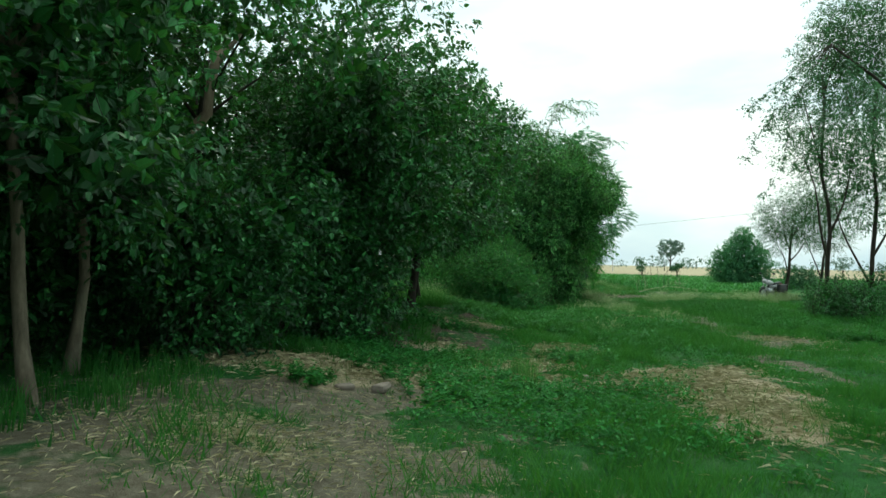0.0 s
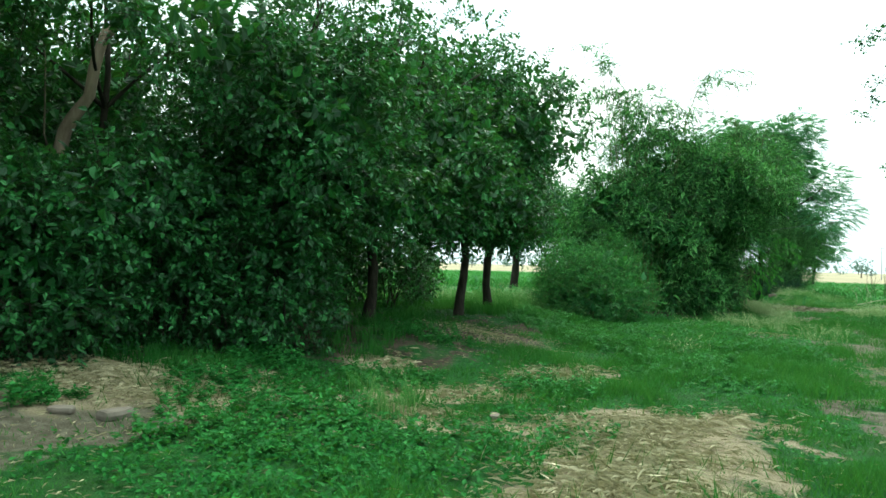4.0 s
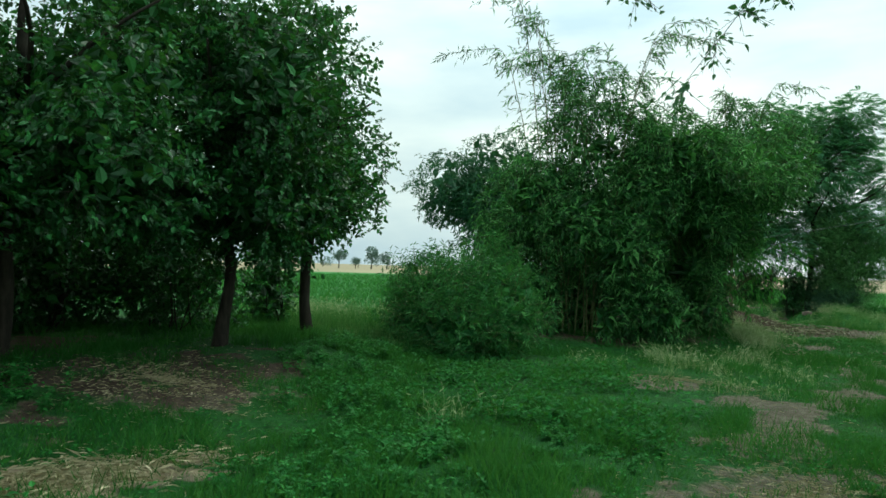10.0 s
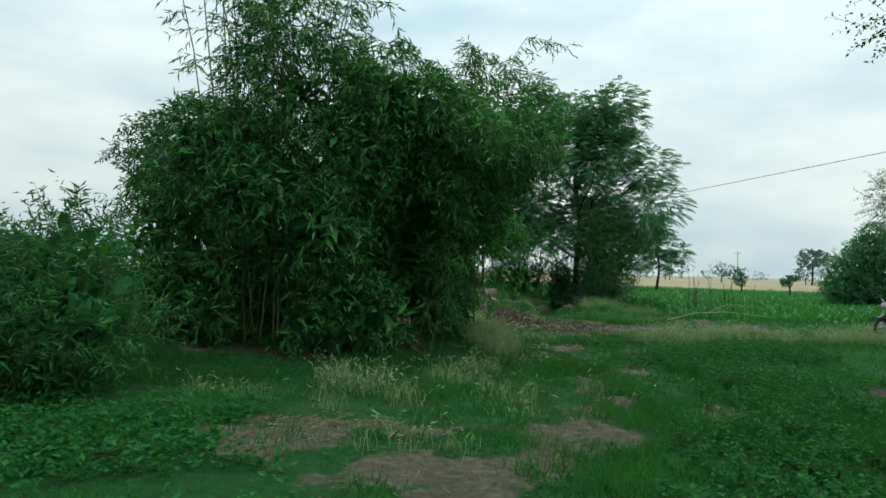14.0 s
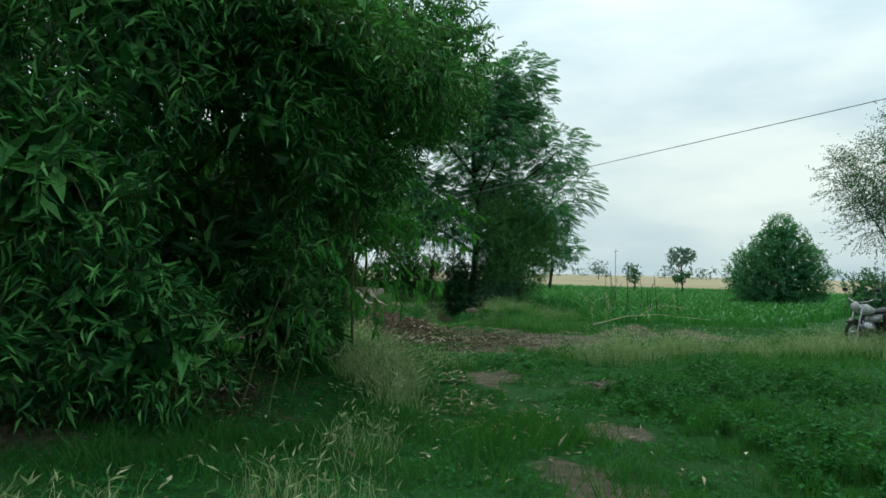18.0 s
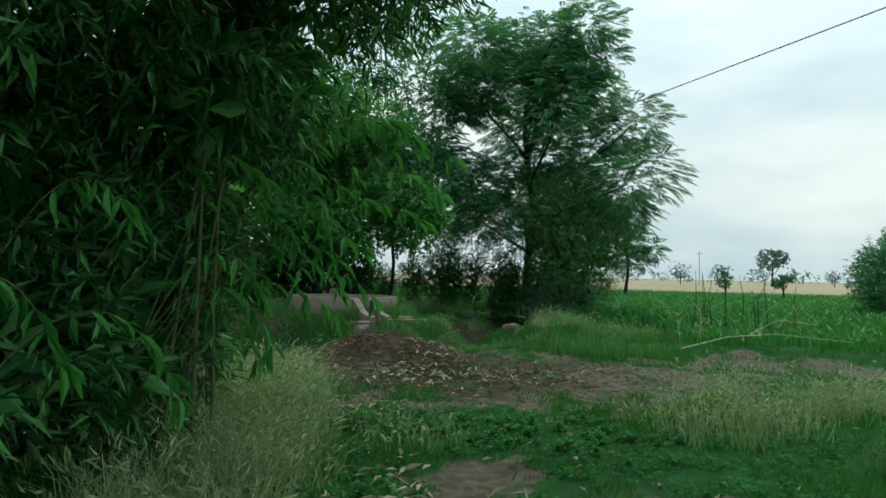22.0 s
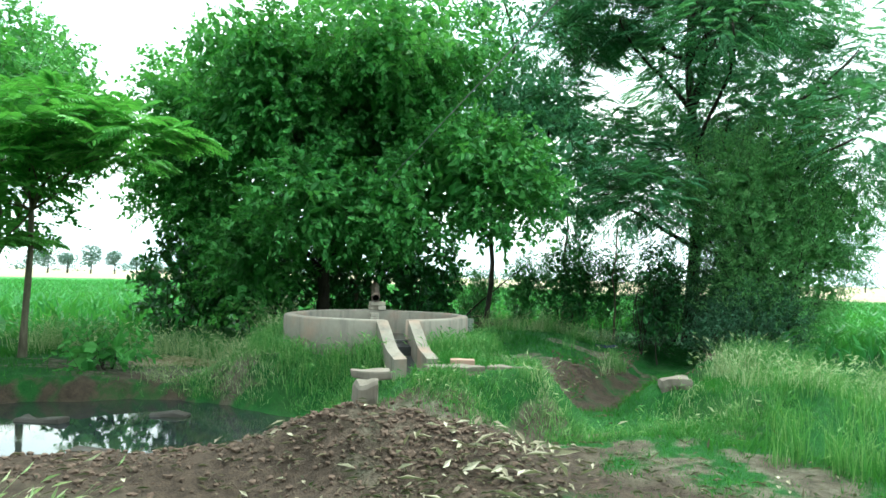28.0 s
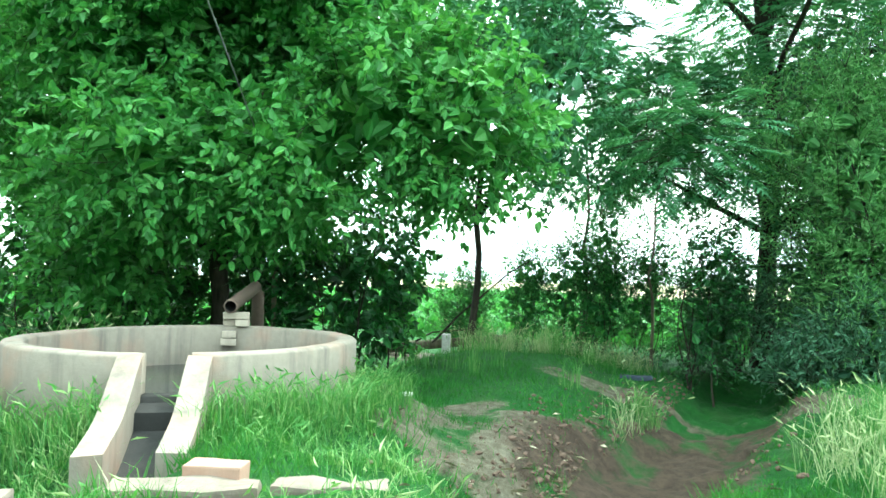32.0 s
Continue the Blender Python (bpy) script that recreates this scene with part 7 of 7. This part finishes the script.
def lay(n, table, size, width, mat, name, label, category, lift=0.02, tilt=0.25, jitter=1.0):
    xs, ys_ = [], []
    w = np.array([rx * ry for _, _, rx, ry, _ in table])
    k = rng.choice(len(table), n, p=w / w.sum())
    T = np.array(table)[k]
    a, q = rng.random(n) * 6.28, np.abs(rng.normal(size=n)) * 0.55 * jitter
    c, s = np.cos(np.radians(T[:, 4])), np.sin(np.radians(T[:, 4]))
    u, v = T[:, 2] * q * np.cos(a), T[:, 3] * q * np.sin(a)
    x, y = T[:, 0] + u * c - v * s, T[:, 1] + u * s + v * c
    ok = outside(x, y) & (rng.random(n) < 0.25 + 1.1 * value_noise(x, y, 2.2, 28))
    x, y = x[ok], y[ok]
    m = len(x)
    D = rand_dirs(m)
    D[:, 2] = (rng.random(m) - 0.4) * tilt
    N = rng.normal(size=(m, 3)) * 0.35
    N[:, 2] += 1
    sc = 0.4 + 1.0 * rng.random(m)
    P = on_ground(x, y, lift * 0.5)
    P[:, 2] += lift * rng.random(m)
    return stuff(name, leaves(P, D, N, size * sc, width * (0.7 + 0.6 * rng.random(m))), mat, label, category)


lay(15000, [(-1.4, 4.8, 2.4, 2.2, 0), (-1.5, 7.6, 1.8, 1.0, 0), (0.4, 14.2, 1.6, 1.8, 0), (7.2, 14.5, 1.2, 2.2, 0), (5.6, 19.6, 1.2, 0.7, 0)], 0.075, 0.004, STRAW, "thin_straw", "thin dry grass stems scattered on bare soil", "straw", 0.02, 0.15, 1.3)
lay(26000, STRAWY, 0.13, 0.0035, STRAW, "straw", "loose dry straw strewn on bare soil", "straw", 0.03, 0.15)
lay(2100, [(6.6, 40.4, 0.6, 2.2, -6), (5.9, 34.0, 2.3, 1.5, 20), (7.4, 34.0, 2.6, 2.6, 0), (6.2, 31.2, 1.4, 1.6, 0), (4.2, 26.6, 1.5, 2.6, 20), (7.4, 26.6, 2.0, 4.0, 0), (6.4, 36.0, 1.2, 0.8, 10)], 0.12, 0.03, LITTER, "dry_leaf_litter", "pale dry bamboo sheaths and leaves strewn on the ground", "leaf litter", 0.03, 0.7)
lay(230, [(6.5, 35.3, 1.5, 0.9, 20), (6.6, 36.2, 0.8, 0.5, 0), (6.3, 33.4, 1.4, 1.0, 0), (7.3, 28.5, 1.4, 2.6, 0)], 0.17, 0.045, LITTER, "dry_bamboo_sheaths", "large pale dry bamboo sheaths on dug soil", "leaf litter", 0.05, 0.8)
lay(13000, [(6.7, 40.6, 0.7, 2.4, -6), (6.3, 39.2, 0.6, 0.6, 0), (4.5, 26.0, 1.2, 2.6, 15), (3.3, 24.0, 1.2, 0.7, 15), (6.8, 34.4, 3.6, 2.6, 0), (5.0, 31.5, 1.0, 1.6, 0)], 0.09, 0.02, BROWN_LEAF, "brown_leaf_litter", "small brown leaf and chip litter on dark soil", "leaf litter", 0.02, 0.4)


def clods():
    n = 12000
    k = rng.random(n)
    s_ = rng.random(n)
    x = np.where(k < 0.25, 5.7 + rng.normal(size=n) * 0.5, np.where(k < 0.4, 3.9 + rng.normal(size=n) * 1.2, 6.6 + 0.75 * s_ + rng.normal(size=n) * 0.42))
    y = np.where(k < 0.25, 35.65 + rng.normal(size=n) * 0.45, np.where(k < 0.4, 34.7 + (x - 3.7) * 0.45 + rng.normal(size=n) * 0.35, 39.0 + 6.2 * s_ + rng.normal(size=n) * 0.3))
    ok = outside(x, y)
    x, y = x[ok], y[ok]
    bm = bmesh.new()
    bmesh.ops.create_icosphere(bm, subdivisions=1, radius=1.0)
    base = np.array([tuple(v.co) for v in bm.verts])
    tri = np.array([[v.index for v in f.verts] for f in bm.faces])
    bm.free()
    m = len(x)
    r = 0.005 + 0.026 * rng.random(m) ** 4
    V = base[None] * (1 + 0.9 * (rng.random((m, len(base), 1)) - 0.5)) * r[:, None, None] * np.stack([np.ones(m), 0.8 + 0.4 * rng.random(m), 0.7 * np.ones(m)], 1)[:, None, :]
    V = V + on_ground(x, y, 0.005)[:, None, :]
    F = (np.arange(m)[:, None, None] * len(base) + tri[None]).ravel()
    return stuff("soil_clods", (V.reshape(-1, 3), F, np.full(len(F) // 3, 3)), CLOD, "dug clods of red-brown soil", "soil")


clods()

# bare fallen reed stems at the field's edge and thin dead stalks
reed = base_empty("dead_reeds", 12.2, 39.0, ground_z(12.2, 39.0), "bent pale dead reeds at the edge of the crop", "reeds")
r5 = random.Random(31)
for i in range(16):
    x, y = 11.2 + r5.uniform(0, 3.2), 38.6 + r5.uniform(0, 2.0)
    a = r5.uniform(0, 6.28)
    h = r5.uniform(0.5, 1.1)
    z = ground_z(x, y)
    limb("reed", [(x, y, z - 0.05), (x + 0.1 * math.cos(a), y + 0.1 * math.sin(a), z + h * 0.7), (x + 0.45 * math.cos(a), y + 0.45 * math.sin(a), z + h), (x + 0.85 * math.cos(a), y + 0.85 * math.sin(a), z + h * 0.75)], 0.005, 0.003, DRYWOOD, reed, 5, i)
for i in range(12):
    x, y = 12.2 + r5.uniform(0, 3.0), 42.0 + r5.uniform(0, 3.0)
    z = ground_z(x, y)
    limb("stalk", [(x, y, z - 0.05), (x + r5.uniform(-0.1, 0.1), y, z + 0.9), (x + r5.uniform(-0.2, 0.2), y, z + r5.uniform(1.2, 1.7))], 0.015, 0.006, BARK_DARK, reed, 5, i)
stick = base_empty("fallen_bough", 12.5, 38.3, ground_z(12.5, 38.3), "long pale bare bough lying at the field's edge", "branch")
limb("bough", [(11.0, 37.7, 0.05), (12.0, 38.1, 0.28), (13.0, 38.4, 0.34), (14.6, 38.6, 0.2)], 0.014, 0.007, DRYWOOD, stick, 6, 1)
limb("side_twig", [(12.4, 38.2, 0.3), (13.2, 38.9, 0.6), (14.2, 39.2, 0.5)], 0.008, 0.004, DRYWOOD, stick, 6, 2)
sticks_thing = base_empty("bare_cane", 4.9, 25.6, ground_z(4.9, 25.6), "thin bare dry cane leaning at the bamboo's foot", "cane")
limb("cane", [(5.12, 25.00, 0.13), (4.72, 25.20, 0.50), (4.10, 25.40, 0.86), (3.54, 25.60, 1.07)], 0.0035, 0.002, DRYWOOD, sticks_thing, 5, 1)
limb("cane", [(5.00, 25.90, 0.14), (4.76, 26.00, 0.29), (3.57, 26.00, 1.19), (3.73, 26.20, 2.13)], 0.003, 0.002, DRYWOOD, sticks_thing, 5, 2)


# ---- crops ----
def crop(n, x0, x1, y0, y1, h, w, inside):
    x, y = scatter(n, x0, x1, y0, y1)
    ok = inside(x, y)
    x, y = x[ok], y[ok]
    m = len(x)
    hh = h * (0.5 + 0.6 * rng.random(m)) * (0.75 + 0.5 * value_noise(x, y, 0.25, 17))
    return blades(on_ground(x, y, -0.02), hh, w * (0.6 + 0.8 * rng.random(m)), 0.45, 0.8, True)


def right_field(x, y):
    return (y > 38.4 + 0.25 * np.abs(x - 12)) & (x > 8.9 + 0.0 * y) & (np.hypot(x - 8, y - 22) < 66) & ~((x < 11.5) & (y < 44.5)) & (capsule(x, y, 14.0, 32.0, 30.0, 52.0) > 1.8)


def left_field(x, y):
    return (x < -0.5 - 0.05 * (y - 20)) & (y > 22.5 - 0.2 * x) & (np.hypot(x - 8, y - 22) < 84) & (capsule(x, y, -8, 36, 3.5, 40.5) > 2.2)


def back_field(x, y):
    return (y > 49.8) & (x >= -2.0) & (x < 11) & (np.hypot(x - 8, y - 22) < 66)


stuff("leafy_crop", join(crop(46000, 8, 46, 38, 88, 0.5, 0.09, right_field), crop(12000, -2, 11, 49, 88, 0.55, 0.08, back_field)), CROP, "green leafy crop covering the field", "crop")
stuff("young_crop", join(crop(70000, -70, 0, 20, 106, 0.55, 0.085, left_field)), CROP, "bright green young crop in an open field", "crop")
